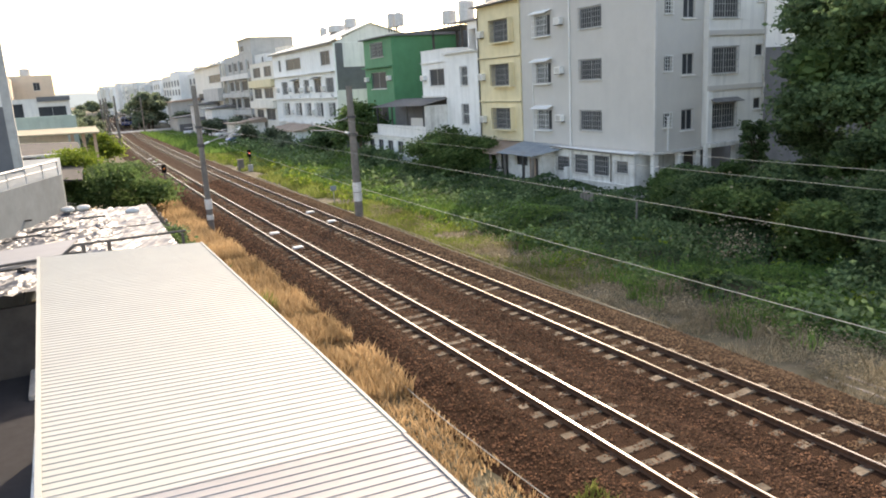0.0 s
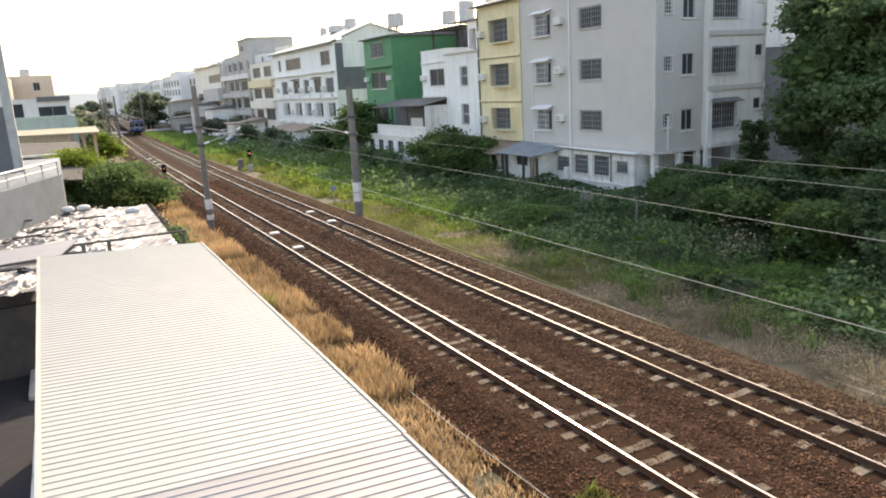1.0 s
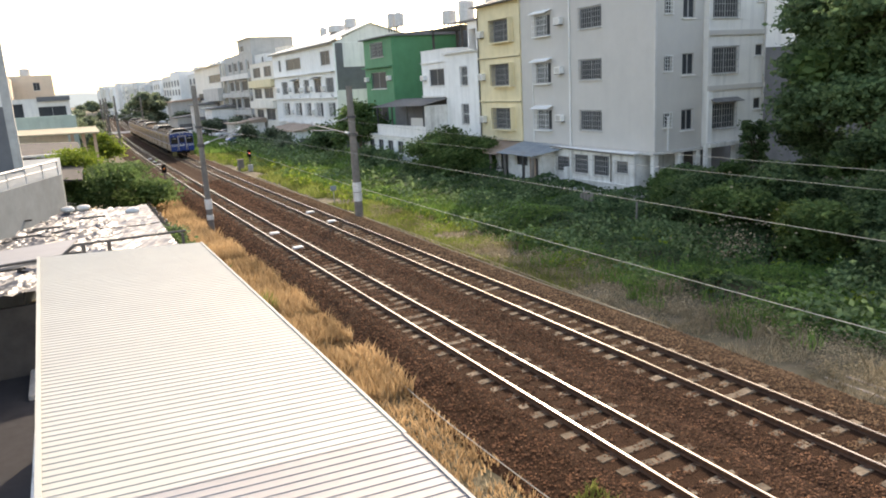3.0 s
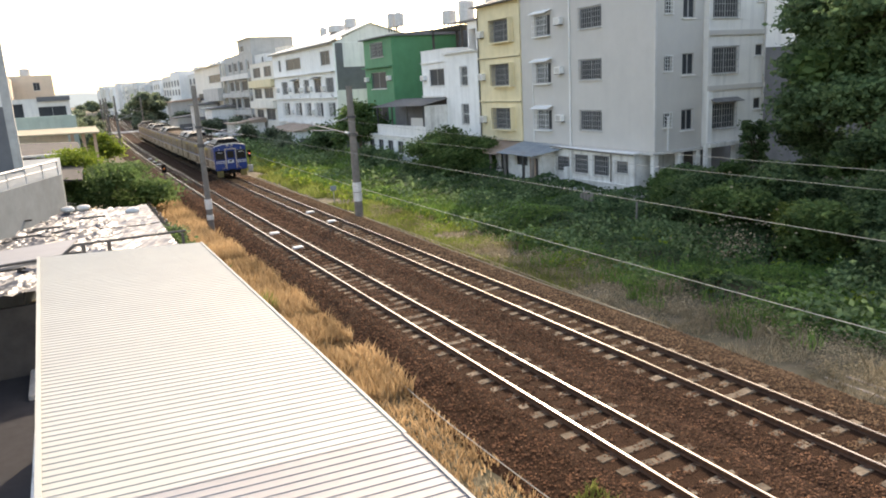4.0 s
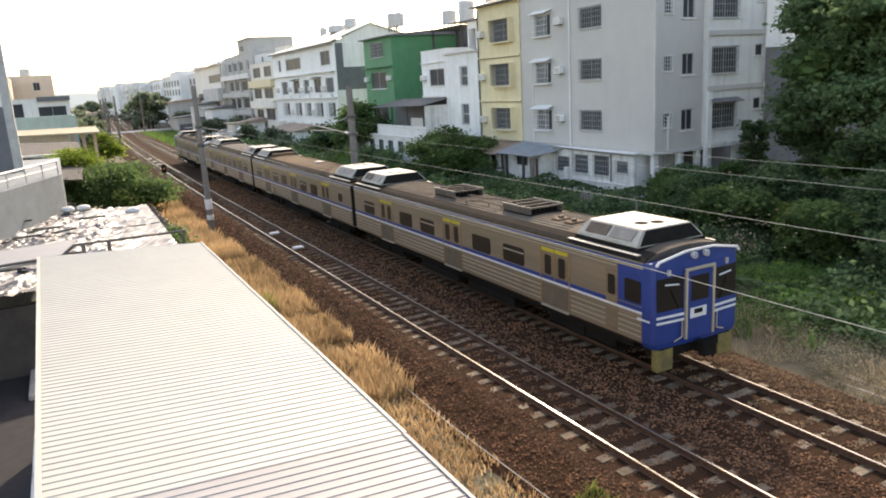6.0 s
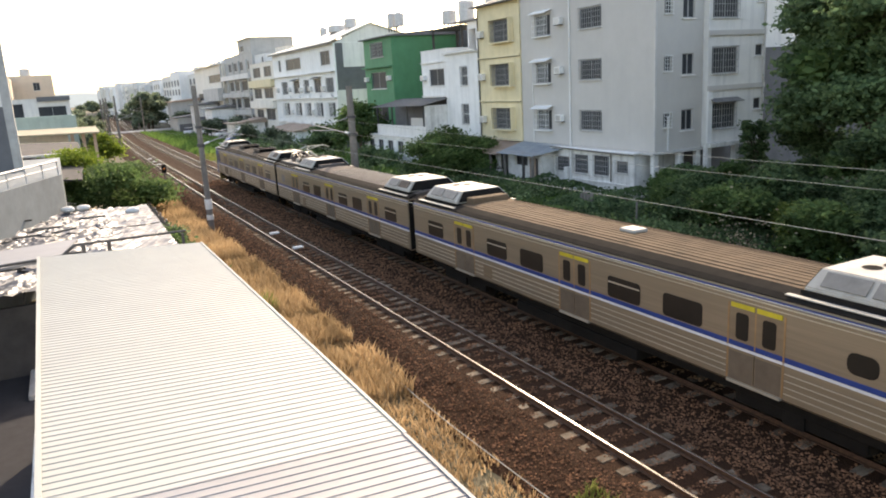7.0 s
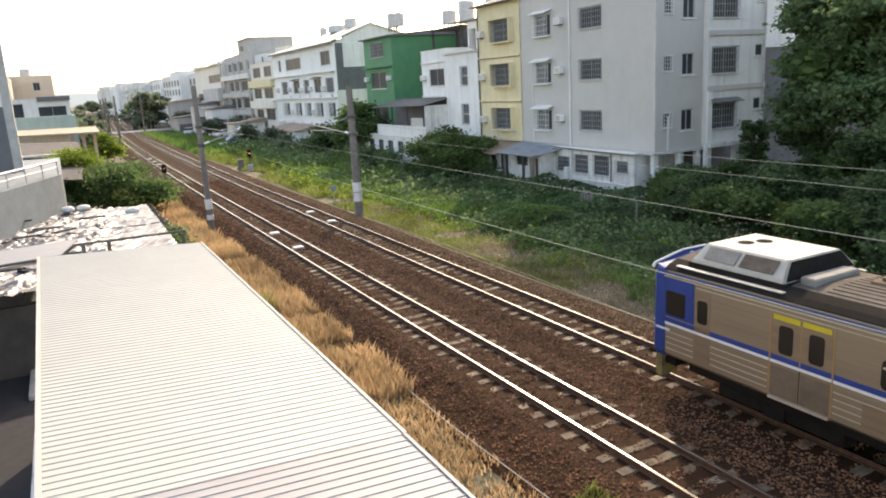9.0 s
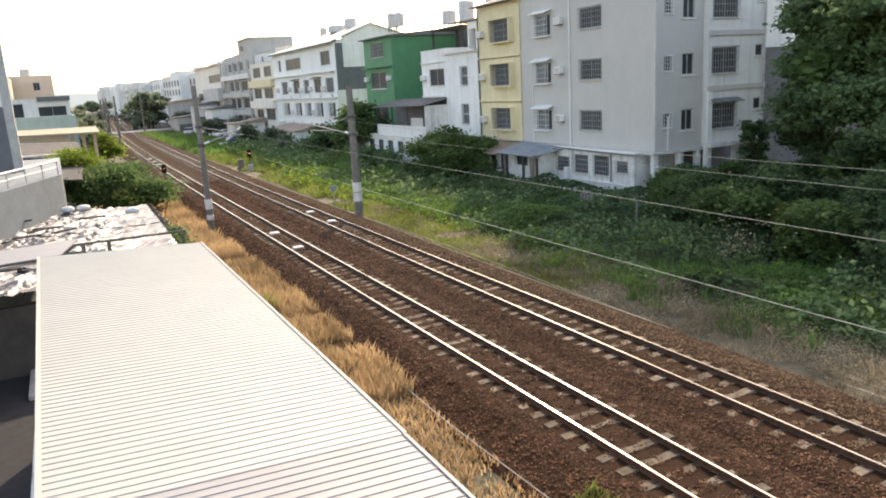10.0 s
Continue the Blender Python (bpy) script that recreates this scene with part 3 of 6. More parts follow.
        for x, y in ((-0.85, 0.45), (-0.45, 0.75), (0.15, 0.55), (0.55, 0.95), (-0.55, 1.55), (0.2, 1.5), (-0.7, 3.2), (0.7, 3.2), (-0.7, 3.85), (0.7, 3.85)):
            h = 0.0 if y > 3 else 0.12
            ins = part("insulator", lathe(x, y, [(3.28, 0.16), (3.30, 0.16), (3.305, 0.08)] + [(3.32 + 0.026 * k, (0.11, 0.065)[k % 2]) for k in range(9 + int(h * 30))]), T_INS, car)
            part("insulator_cap", tubes(((x, y, 3.54 + h * 0.8), (x, y, 3.62 + h * 0.8), 0.075), n=10), T_RIB, ins)
        part("busbar", tubes(((-0.85, 0.45, 3.71), (-0.45, 0.75, 3.71), 0.02), ((-0.45, 0.75, 3.71), (0.15, 0.55, 3.71), 0.02), ((0.15, 0.55, 3.71), (0.55, 0.95, 3.71), 0.02), ((0.2, 1.5, 3.71), (0.3, 3.2, 3.60), 0.02), n=6), T_RIB, car)
        part("circuit_breaker", lathe(-0.35, 1.95, [(3.28, 0.26), (3.32, 0.26), (3.33, 0.17), (3.52, 0.17), (3.56, 0.12)], 16), T_RIB, car, "dull steel drum breaker")
        part("air_reservoir", tubes(((-0.55, 2.35, 3.40), (0.75, 2.55, 3.40), 0.14), n=14), T_AC, car, "pale steel air tank")
        part("surge_arrester", lathe(0.75, 1.9, [(3.28, 0.14), (3.50, 0.10), (3.62, 0.05)], 12), T_INS, car)
        pan = part("pantograph", boxes((-0.72, 0.72, 3.17, 3.23, 3.60, 3.66), (-0.72, 0.72, 3.82, 3.88, 3.60, 3.66), (-0.72, -0.66, 3.23, 3.82, 3.60, 3.66), (0.66, 0.72, 3.23, 3.82, 3.60, 3.66)), T_BANK, car, "half-lowered single-arm pantograph")
        for q0, q1, rr in (((-0.12, 3.85, 3.66), (-0.05, 2.15, 3.98), 0.045), ((0.16, 3.55, 3.66), (0.10, 2.25, 3.93), 0.02), ((-0.10, 2.15, 3.98), (-0.32, 3.95, 4.26), 0.028), ((0.10, 2.15, 3.98), (0.32, 3.95, 4.26), 0.028)):
            part("arm", tubes((q0, q1, rr)), T_ARM, pan)
        for y in (3.85, 4.05):
            part("contact_strip", tubes(((-0.88, y, 4.18), (-0.58, y, 4.30), 0.022), ((-0.58, y, 4.30), (0.58, y, 4.30), 0.025), ((0.58, y, 4.30), (0.88, y, 4.18), 0.022)), T_ARM, pan)
        for i in range(13):
            part("roof_rib", roof_rib(-1.02 + 0.17 * i, 9.2, 16.7), T_DECK, roof)
        part("duct_box", boxes((-0.75, 0.75, 6.62, 7.05, 3.20, 3.42), bevel=0.03), T_ROOFGREY, car)
    else:
        cooler(car, 0.60, 3.05)
        cooler(car, 17.0, 19.5)
        part("duct_box", boxes((-0.75, 0.75, 3.12, 3.62, 3.20, 3.46), bevel=0.03), T_ROOFTAN, car, "tan duct box behind the cooler")
        for i in range(13):
            part("roof_rib", roof_rib(-1.02 + 0.17 * i, 3.9, 16.8), T_ROOFTAN, roof)
        part("roof_vent", boxes((-0.35, 0.15, 10.6, 11.2, 3.27, 3.38), bevel=0.03), T_AC, car)
    # cab front
    if cab:
        bm = bmesh.new()
        foot = [(-1.43, 0.46), (-1.43, 0.16), (-1.36, 0.06), (-0.45, 0.0), (0.45, 0.0), (1.36, 0.06), (1.43, 0.16), (1.43, 0.46)]
        levels = ((0.88, 0.02, 0.97, 0), (1.0, 0.0, 1.0, 0), (1.7, 0.0, 1.0, 0), (2.88, 0.03, 1.0, 0), (3.02, 0.05, 0.975, 1))
        arch = (0.0, 0.0, 0.06, 0.22, 0.22, 0.06, 0.0, 0.0)
        rings = [[bm.verts.new((x * k, y + (dy if y < 0.3 else 0), z + up * q)) for (x, y), q in zip(foot, arch)] for z, dy, k, up in levels]
        for a, b in zip(rings, rings[1:]):
            for i in range(7):
                bm.faces.new((a[i], a[i + 1], b[i + 1], b[i]))
        bm.faces.new(rings[-1])
        bm.faces.new(list(reversed(rings[0])))
        bmesh.ops.recalc_face_normals(bm, faces=bm.faces[:])
        bmesh.ops.solidify(bm, geom=bm.faces[:], thickness=-0.012)
        front = part("cab_front", bm, T_BLUE, car, "blue painted cab front")
        part("front_brow", tubes(((-1.40, 0.02, 3.00), (-1.33, 0.02, 3.09), 0.035), ((-1.33, 0.02, 3.09), (-0.45, 0.0, 3.25), 0.035), ((-0.45, 0.0, 3.25), (0.45, 0.0, 3.25), 0.035), ((0.45, 0.0, 3.25), (1.33, 0.02, 3.09), 0.035), ((1.33, 0.02, 3.09), (1.40, 0.02, 3.00), 0.035), n=8), T_WHITE, front, "white roofline trim")
        for sx in (-1, 1):
            bm = bmesh.new()
            vs = [bm.verts.new(p) for p in ((sx * 1.35, 0.052, 1.84), (sx * 0.54, 0.002, 1.84), (sx * 0.54, 0.022, 2.66), (sx * 1.35, 0.072, 2.66))]
            bm.faces.new(vs)
            r = bmesh.ops.extrude_face_region(bm, geom=bm.faces[:])
            bmesh.ops.translate(bm, verts=[e for e in r["geom"] if isinstance(e, bmesh.types.BMVert)], vec=(0, -0.02, 0))
            bmesh.ops.recalc_face_normals(bm, faces=bm.faces[:])
            w = part("windscreen", bm, T_WIN, front, "dark windscreen")
            part("wiper", tubes(((sx * 0.7, -0.02, 1.86), (sx * 0.95, 0.0, 2.36), 0.012), n=5), T_DARK, w)
            part("sun_visor", tubes(((sx * 0.70, -0.015, 2.46), (sx * 1.12, 0.012, 2.50), 0.022), n=6), T_WHITE, w)
            part("cab_side_panel", boxes((sx * 1.434 - 0.004, sx * 1.434 + 0.004, 0.30, 1.34, 1.90, 2.85)), T_BLUE, front, "blue cab flank")
            part("cab_side_window", rounded(bmesh.new(), sx * 1.436, 0.50, 1.08, 1.96, 2.54, 0.06, 0.012, sx), T_WIN, front)
            part("crew_door", boxes((sx * 1.43 - 0.008, sx * 1.43 + 0.006, 1.36, 1.80, 1.02, 2.70)), T_DOOR, car)
            part("crew_door_window", rounded(bmesh.new(), sx * 1.436, 1.44, 1.72, 1.98, 2.52, 0.07, 0.008, sx), T_WIN, car)
            for z in (1.52, 1.66):
                part("front_stripe", flank_bar(sx, z), T_WHITE, front, "white warning stripe")
            part("side_stripe", boxes((sx * 1.438 - 0.012, sx * 1.438 + 0.012, 0.18, 0.62, 1.55, 1.60)), T_WHITE, front, "white warning stripe")
            part("headlight", tubes(((sx * 0.20, -0.06, 3.12), (sx * 0.20, 0.12, 3.12), 0.085), n=14), T_WHITE, front, "round roof headlight")
            part("headlight_glass", tubes(((sx * 0.20, -0.075, 3.12), (sx * 0.20, -0.058, 3.12), 0.065), n=14), T_LAMP, front)
            part("handrail", tubes(((sx * 0.60, -0.05, 1.10), (sx * 0.60, -0.05, 1.52), 0.018), ((sx * 0.60, -0.05, 1.10), (sx * 0.85, -0.04, 1.02), 0.018), n=6), T_RIB, front)
            part("door_frame", boxes((min(sx * 0.43, sx * 0.50), max(sx * 0.43, sx * 0.50), -0.075, 0.01, 1.0, 2.74), bevel=0.01), T_RIB, front, "bright steel gangway door frame")
            part("rail_guard", boxes((min(sx * 0.78, sx * 1.32), max(sx * 0.78, sx * 1.32), 0.05, 0.26, 0.26, 0.84), bevel=0.02), T_GUARD, car, "dirty yellow rail guard")
            part("marker_lamp", boxes((min(sx * 0.93, sx * 1.03), max(sx * 0.93, sx * 1.03), -0.01, 0.12, 2.70, 2.86), bevel=0.02), T_LAMP, front)
        part("frame_head", boxes((-0.50, 0.50, -0.075, 0.01, 2.742, 2.82), bevel=0.01), T_RIB, front)
        door = part("end_door", boxes((-0.425, 0.425, -0.04, 0.02, 0.98, 2.735), bevel=0.012), T_BLUE, front, "blue end door")
        part("door_glass", boxes((-0.30, 0.30, -0.048, 0.03, 1.95, 2.60), bevel=0.006), T_WIN, door)
        part("number_board", boxes((-0.33, 0.22, -0.055, -0.035, 1.52, 1.78)), T_WHITE, door, "white board with a dark bar")
        part("board_bar", boxes((-0.2, 0.08, -0.060, -0.055, 1.62, 1.74)), T_DARK, door)
        part("coupler", boxes((-0.14, 0.14, -0.35, 0.6, 0.62, 0.9), (-0.22, 0.22, -0.42, -0.2, 0.58, 0.95), bevel=0.03), T_DARK, car)
        part("buffer_beam", boxes((-1.2, 1.2, 0.06, 0.6, 0.60, 0.875)), T_DARK, car)
        part("air_hose", tubes(((0.38, -0.02, 0.72), (0.42, -0.14, 0.45), 0.03), ((0.42, -0.14, 0.45), (0.48, -0.05, 0.34), 0.03), n=6), T_DARK, car)
    return car


def car_rows(offset, turned):
    """Rows of a car whose cab end (local 0) runs offset metres behind the train's tail; turned: local y points backwards along the line."""
    rows = []
    for k in range(101):
        t = k * 0.1
        early = max(0.0, 5.5 - t)
        tail = 107.34 + SPEED * (5.5 - t) + 0.31 * early ** 3
        y0 = tail - offset
        ya, yb = y0, (y0 - LEN)
        start = Vector((FAR_X + bend(ya), ya, 0))
        end = Vector((FAR_X + bend(yb), yb, 0))
        if turned:
            d = (start - end).normalized()
            rows.append((t, Matrix.Translation(end) @ Matrix.Rotation(math.atan2(d.y, d.x) - math.pi / 2, 4, "Z")))
        else:
            d = (end - start).normalized()
            rows.append((t, Matrix.Translation(start) @ Matrix.Rotation(math.atan2(d.y, d.x) - math.pi / 2, 4, "Z")))
    return rows


TRAIN = [(plain_car(True, "cab"), 0.0, False), (plain_car(False, "pan"), PITCH, False), (plain_car(False, "tan"), 2 * PITCH, False), (plain_car(True, "cab"), 3 * PITCH, True)]


# ---- houses along the far side ----
W_GREY = mat("grey_painted_wall", (0.545, 0.515, 0.475), (0.505, 0.478, 0.442), 0.8, 0.85, big=0.10, streak=0.12, streak_color=(0.33, 0.33, 0.33))
W_FRAME = mat("dull_grey_trim", (0.60, 0.575, 0.54), (0.50, 0.48, 0.45), 1.2, 0.85, big=0.15, streak=0.3, streak_color=(0.25, 0.25, 0.25))
W_GREY2 = mat("pale_grey_wall", (0.76, 0.735, 0.69), (0.68, 0.655, 0.615), 0.8, 0.85, big=0.12, streak=0.45, streak_color=(0.26, 0.26, 0.26))
W_YELLOW = mat("cream_yellow_wall", (0.78, 0.67, 0.44), (0.70, 0.60, 0.38), 1.0, 0.85, big=0.1, streak=0.3, streak_color=(0.36, 0.30, 0.2))
W_WHITE = mat("whitewashed_wall", (0.85, 0.84, 0.81), (0.77, 0.76, 0.73), 1.0, 0.85, big=0.12, streak=0.35, streak_color=(0.30, 0.30, 0.29))
W_GREEN = mat("green_sheet_wall", (0.075, 0.26, 0.13), (0.06, 0.21, 0.105), 1.0, 0.6, big=0.15, streak=0.2, streak_color=(0.05, 0.10, 0.06))
# real dark cladding; also stands in for shade inside open floors and yards
W_DARK = mat("dark_cladding_and_shade", (0.15, 0.15, 0.155), (0.115, 0.115, 0.12), 1.0, 0.7, big=0.15)
W_CREAM = mat("cream_wall", (0.78, 0.74, 0.66), (0.68, 0.64, 0.56), 1.0, 0.85, big=0.15, streak=0.4, streak_color=(0.28, 0.25, 0.2))
W_TAN = mat("tan_wall", (0.66, 0.54, 0.42), (0.58, 0.47, 0.36), 0.8, 0.85, big=0.12)
# distance haze put into the wall colour of far houses
W_PALE = mat("haze_pale_wall", (0.72, 0.72, 0.70), (0.60, 0.60, 0.585), 0.5, 0.9, big=0.2, rnd=0.2)
W_DIRTY = mat("stained_white_wall", (0.80, 0.78, 0.74), (0.60, 0.575, 0.53), 1.6, 0.9, big=0.25, streak=0.65, streak_color=(0.16, 0.14, 0.12))
S_BLUE = mat("bluish_roof_sheet", (0.33, 0.37, 0.40), (0.25, 0.28, 0.31), 1.5, 0.5, metal=0.3, big=0.2)
S_RUST = mat("rusty_roof_sheet", (0.42, 0.32, 0.25), (0.27, 0.19, 0.14), 1.2, 0.7, big=0.25)
S_GREY = mat("weathered_roof_sheet", (0.19, 0.185, 0.175), (0.125, 0.12, 0.115), 1.5, 0.9, metal=0.0, big=0.25)
C_CURTAIN = mat("drawn_curtain", (0.36, 0.33, 0.29), (0.28, 0.255, 0.22), 2, 0.9, stretch=(8, 8, 0.4))

BASE = Vector((0, 0, 0))


def hpart(name, bm, material, parent, label="", smooth=False):
    """A part given in world places, under a thing whose base stands at BASE."""
    bmesh.ops.translate(bm, verts=bm.verts[:], vec=-BASE)
    return part(name, bm, material, parent, label, smooth)


def at_front(x):
    """Facade that faces the line (towards -x): along y, outward, up."""
    return lambda u, d, z: (x - d, u, z)


def at_side(y):
    """Gable wall that faces -y: along x, outward, up."""
    return lambda u, d, z: (u, y - d, z)


def slab(bm, F, u0, u1, d0, d1, z0, z1):
    a, b = F(u0, d0, z0), F(u1, d1, z1)
    box(bm, min(a[0], b[0]), max(a[0], b[0]), min(a[1], b[1]), max(a[1], b[1]), z0, z1)


def slabs(F, *rows):
    bm = bmesh.new()
    for r in rows:
        slab(bm, F, *r)
    return bm


def wall_bm(F, u0, u1, z0, z1, holes, thick=0.22):
    """A wall with openings right through it, as one connected mesh."""
    us = sorted({u0, u1, *[h[0] for h in holes], *[h[1] for h in holes]})
    zs = sorted({z0, z1, *[h[2] for h in holes], *[h[3] for h in holes]})
    us, zs = [u for u in us if u0 <= u <= u1], [z for z in zs if z0 <= z <= z1]
    bm = bmesh.new()
    made = {}

    def vert(i, j, k):
        if (i, j, k) not in made:
            made[i, j, k] = bm.verts.new(F(us[i], -thick * k, zs[j]))
        return made[i, j, k]

    def solid(i, j):
        if not (0 <= i < len(us) - 1 and 0 <= j < len(zs) - 1):
            return False
        u, z = (us[i] + us[i + 1]) / 2, (zs[j] + zs[j + 1]) / 2
        return not any(h[0] < u < h[1] and h[2] < z < h[3] for h in holes)

    for i in range(len(us) - 1):
        for j in range(len(zs) - 1):
            if not solid(i, j):
                continue
            for k in (0, 1):
                bm.faces.new([vert(i, j, k), vert(i + 1, j, k), vert(i + 1, j + 1, k), vert(i, j + 1, k)])
            for di, dj, p, q in ((-1, 0, (i, j), (i, j + 1)), (1, 0, (i + 1, j), (i + 1, j + 1)), (0, -1, (i, j), (i + 1, j)), (0, 1, (i, j + 1), (i + 1, j + 1))):
                if not solid(i + di, j + dj):
                    bm.faces.new([vert(*p, 0), vert(*q, 0), vert(*q, 1), vert(*p, 1)])
    bmesh.ops.recalc_face_normals(bm, faces=bm.faces[:])
    return bm


def window(F, u0, u1, z0, z1, parent, style="plain", frame_mat=None):
    """Window in an opening: frame with mullion, panes, sill; grille cage or awning by style."""
    fm = frame_mat or M_IRON
    t, d = 0.06, -0.10
    mid = (u0 + u1) / 2
    bm = slabs(F, (u0, u1, d - 0.05, d, z1 - t, z1), (u0, u1, d - 0.05, d, z0, z0 + t), (u0, u0 + t, d - 0.05, d, z0 + t, z1 - t), (u1 - t, u1, d - 0.05, d, z0 + t, z1 - t))
    w = hpart("window", bm, fm, parent)
    if u1 - u0 > 0.9:
        hpart("mullion", slabs(F, (mid - 0.035, mid + 0.035, d - 0.05, d + 0.005, z0 + t, z1 - t)), fm, w)
        hpart("pane", slabs(F, (u0 + t, mid - 0.035, d - 0.04, d - 0.025, z0 + t, z1 - t)), M_GLASS, w)
        hpart("pane", slabs(F, (mid + 0.035, u1 - t, d - 0.04, d - 0.025, z0 + t, z1 - t)), M_GLASS, w)
    else:
        hpart("pane", slabs(F, (u0 + t, u1 - t, d - 0.04, d - 0.025, z0 + t, z1 - t)), M_GLASS, w)
    hpart("sill", slabs(F, (u0 - 0.08, u1 + 0.08, 0, 0.10, z0 - 0.09, z0 - 0.01)), W_GREY2, w)
    if "grille" in style:
        out = 0.34 if "cage" in style else 0.12
        rows = []
        n = max(3, int((u1 - u0) / 0.22))
        for i in range(n + 1):
            u = u0 + (u1 - u0) * i / n
            rows.append((u - 0.010, u + 0.010, out - 0.03, out, z0 - 0.05, z1 + 0.05))
        for k in range(5):
            z = z0 - 0.05 + (z1 - z0 + 0.1) * k / 4
            rows.append((u0 - 0.02, u1 + 0.02, out - 0.035, out + 0.005, z - 0.013, z + 0.013))
        for u in (u0, u1):
            for z in (z0 - 0.03, z1 + 0.03):
                rows.append((u - 0.015, u + 0.015, 0, out, z - 0.015, z + 0.015))
        hpart("grille", slabs(F, *rows), M_WHITE if "white" in style else M_IRON, w, "iron security grille")
        if "cage" in style:
            hpart("cage_floor", slabs(F, (u0 - 0.03, u1 + 0.03, 0, out, z0 - 0.10, z0 - 0.05)), M_WHITE, w)
    if "awn" in style:
        bm = bmesh.new()
        pts = [F(u0 - 0.15, 0.0, z1 + 0.34), F(u1 + 0.15, 0.0, z1 + 0.34), F(u1 + 0.15, 0.62, z1 + 0.10), F(u0 - 0.15, 0.62, z1 + 0.10)]
        a = [bm.verts.new(p) for p in pts]
        b = [bm.verts.new((p[0], p[1], p[2] - 0.04)) for p in pts]
        bm.faces.new(a)
        bm.faces.new(list(reversed(b)))
        for i in range(4):
            bm.faces.new((a[i], a[(i + 1) % 4], b[(i + 1) % 4], b[i]))
        bmesh.ops.recalc_face_normals(bm, faces=bm.faces[:])
        hpart("awning", bm, M_WHITE if "white" in style else S_GREY, w, "sheet metal awning")
    return w


def air_unit(F, u, z, parent, s=1.0):
    a = hpart("air_conditioner", slabs(F, (u - 0.36 * s, u + 0.36 * s, 0.05, 0.42, z, z + 0.5 * s)), M_WHITE, parent, "white box air conditioner on the wall")
    hpart("air_grille", slabs(F, (u - 0.26 * s, u + 0.26 * s, 0.42, 0.435, z + 0.06, z + 0.44 * s)), M_STEEL, a)
    hpart("bracket", slabs(F, (u - 0.34 * s, u + 0.34 * s, 0, 0.4, z - 0.05, z)), M_DARKIRON, a)


def shell(name, label, x0, x1, y0, y1, z0, z1, material, front=(), side=(), side_x=None, roof_mat=None, parapet=0.35, roof=True, side_mat=None):
    """A house body: walls with openings, floor slab, flat roof with parapet. front, side: openings (u0, u1, z0, z1, style)."""
    global BASE
    BASE = Vector((x0, y0, z0))
    h = thing(name, label, "house", BASE)
    F, S = at_front(x0), at_side(y0)
    hpart("front_wall", wall_bm(F, y0, y1, z0, z1, front), material, h)
    hpart("gable_wall", wall_bm(S, x0 + 0.22, x1, z0, z1, side), side_mat or material, h)
    hpart("back_wall", boxes((x1 - 0.2, x1, y0 + 0.22, y1 - 0.22, z0, z1)), material, h)
    hpart("party_wall", boxes((x0 + 0.22, x1, y1 - 0.22, y1, z0, z1)), material, h)
    if roof:
        hpart("roof", boxes((x0 + 0.22, x1 - 0.2, y0 + 0.22, y1 - 0.22, z1 - parapet - 0.2, z1 - parapet)), roof_mat or M_CONCRETE, h)
        hpart("parapet_cap", boxes((x0 - 0.06, x0 + 0.26, y0 - 0.05, y1 + 0.05, z1, z1 + 0.08), (x0 + 0.26, x1, y0 - 0.05, y0 + 0.26, z1, z1 + 0.08)), material, h)
    for a, b, c, d, style in front:
        if style != "open":
            window(F, a, b, c, d, h, style)
    for a, b, c, d, style in side:
        if style != "open":
            window(S, a, b, c, d, h, style)
    return h


def sheet(name, label, category, pts, material, thick=0.05, ribs=0, group=""):
    """A sloping roof sheet through four corners, with raised ribs along its first edge's direction."""
    t = thing(name, label, category, pts[0], group)
    base = Vector(pts[0])
    P = [Vector(p) - base for p in pts]
    bm = bmesh.new()
    a = [bm.verts.new(p) for p in P]
    b = [bm.verts.new(p - Vector((0, 0, thick))) for p in P]
    bm.faces.new(a)
    bm.faces.new(list(reversed(b)))
    for i in range(4):
        bm.faces.new((a[i], a[(i + 1) % 4], b[(i + 1) % 4], b[i]))
    bmesh.ops.recalc_face_normals(bm, faces=bm.faces[:])
    part("sheet", bm, material, t)
    for k in range(ribs):
        s = (k + 0.5) / ribs
        q0, q1 = P[0].lerp(P[3], s), P[1].lerp(P[2], s)
        bm = bmesh.new()
        tube(bm, q0 + Vector((0, 0, 0.01)), q1 + Vector((0, 0, 0.01)), 0.028, n=5)
        part("rib", bm, material, t)
    return t


def lift(rows, dz):
    return [(a, b, c + dz, d + dz, s) for a, b, c, d, s in rows]


GZ = -0.78
# grey block: front to the line, gable with a paler wing behind
row = [(40.6, 43.0, 7.2, 8.6, "grille"), (46.5, 48.5, 7.1, 8.65, "grille cage white awn")]
frow = row + lift(row, 3.57) + lift(row, 7.1) + lift(row, -3.6)
srow = [(25.75, 26.4, 7.5, 8.4, "grille white"), (27.35, 28.4, 7.2, 8.55, "plain")]
srow = srow + lift(srow, 3.57) + lift(srow, 7.1) + lift(srow, -3.6)
grey = shell("apartment_block", "grey painted four-storey apartment block above the weeds", 25.0, 29.2, 35.4, 50.5, 2.36, 18.2, W_GREY, frow, srow)
F, S = at_front(25.0), at_side(35.4)
for z in (4.2, 7.75, 11.3):
    air_unit(F, 45.2, z, grey)
hpart("drainpipe", tubes(((24.93, 44.1, 2.3), (24.93, 44.1, 18.1), 0.06)), M_WHITE, grey)
hpart("corner_trim", boxes((24.95, 25.0, 35.4, 35.48, 2.36, 18.2)), W_FRAME, grey)
hpart("corner_trim", boxes((24.95, 25.10, 35.34, 35.398, 2.36, 18.2)), W_FRAME, grey)
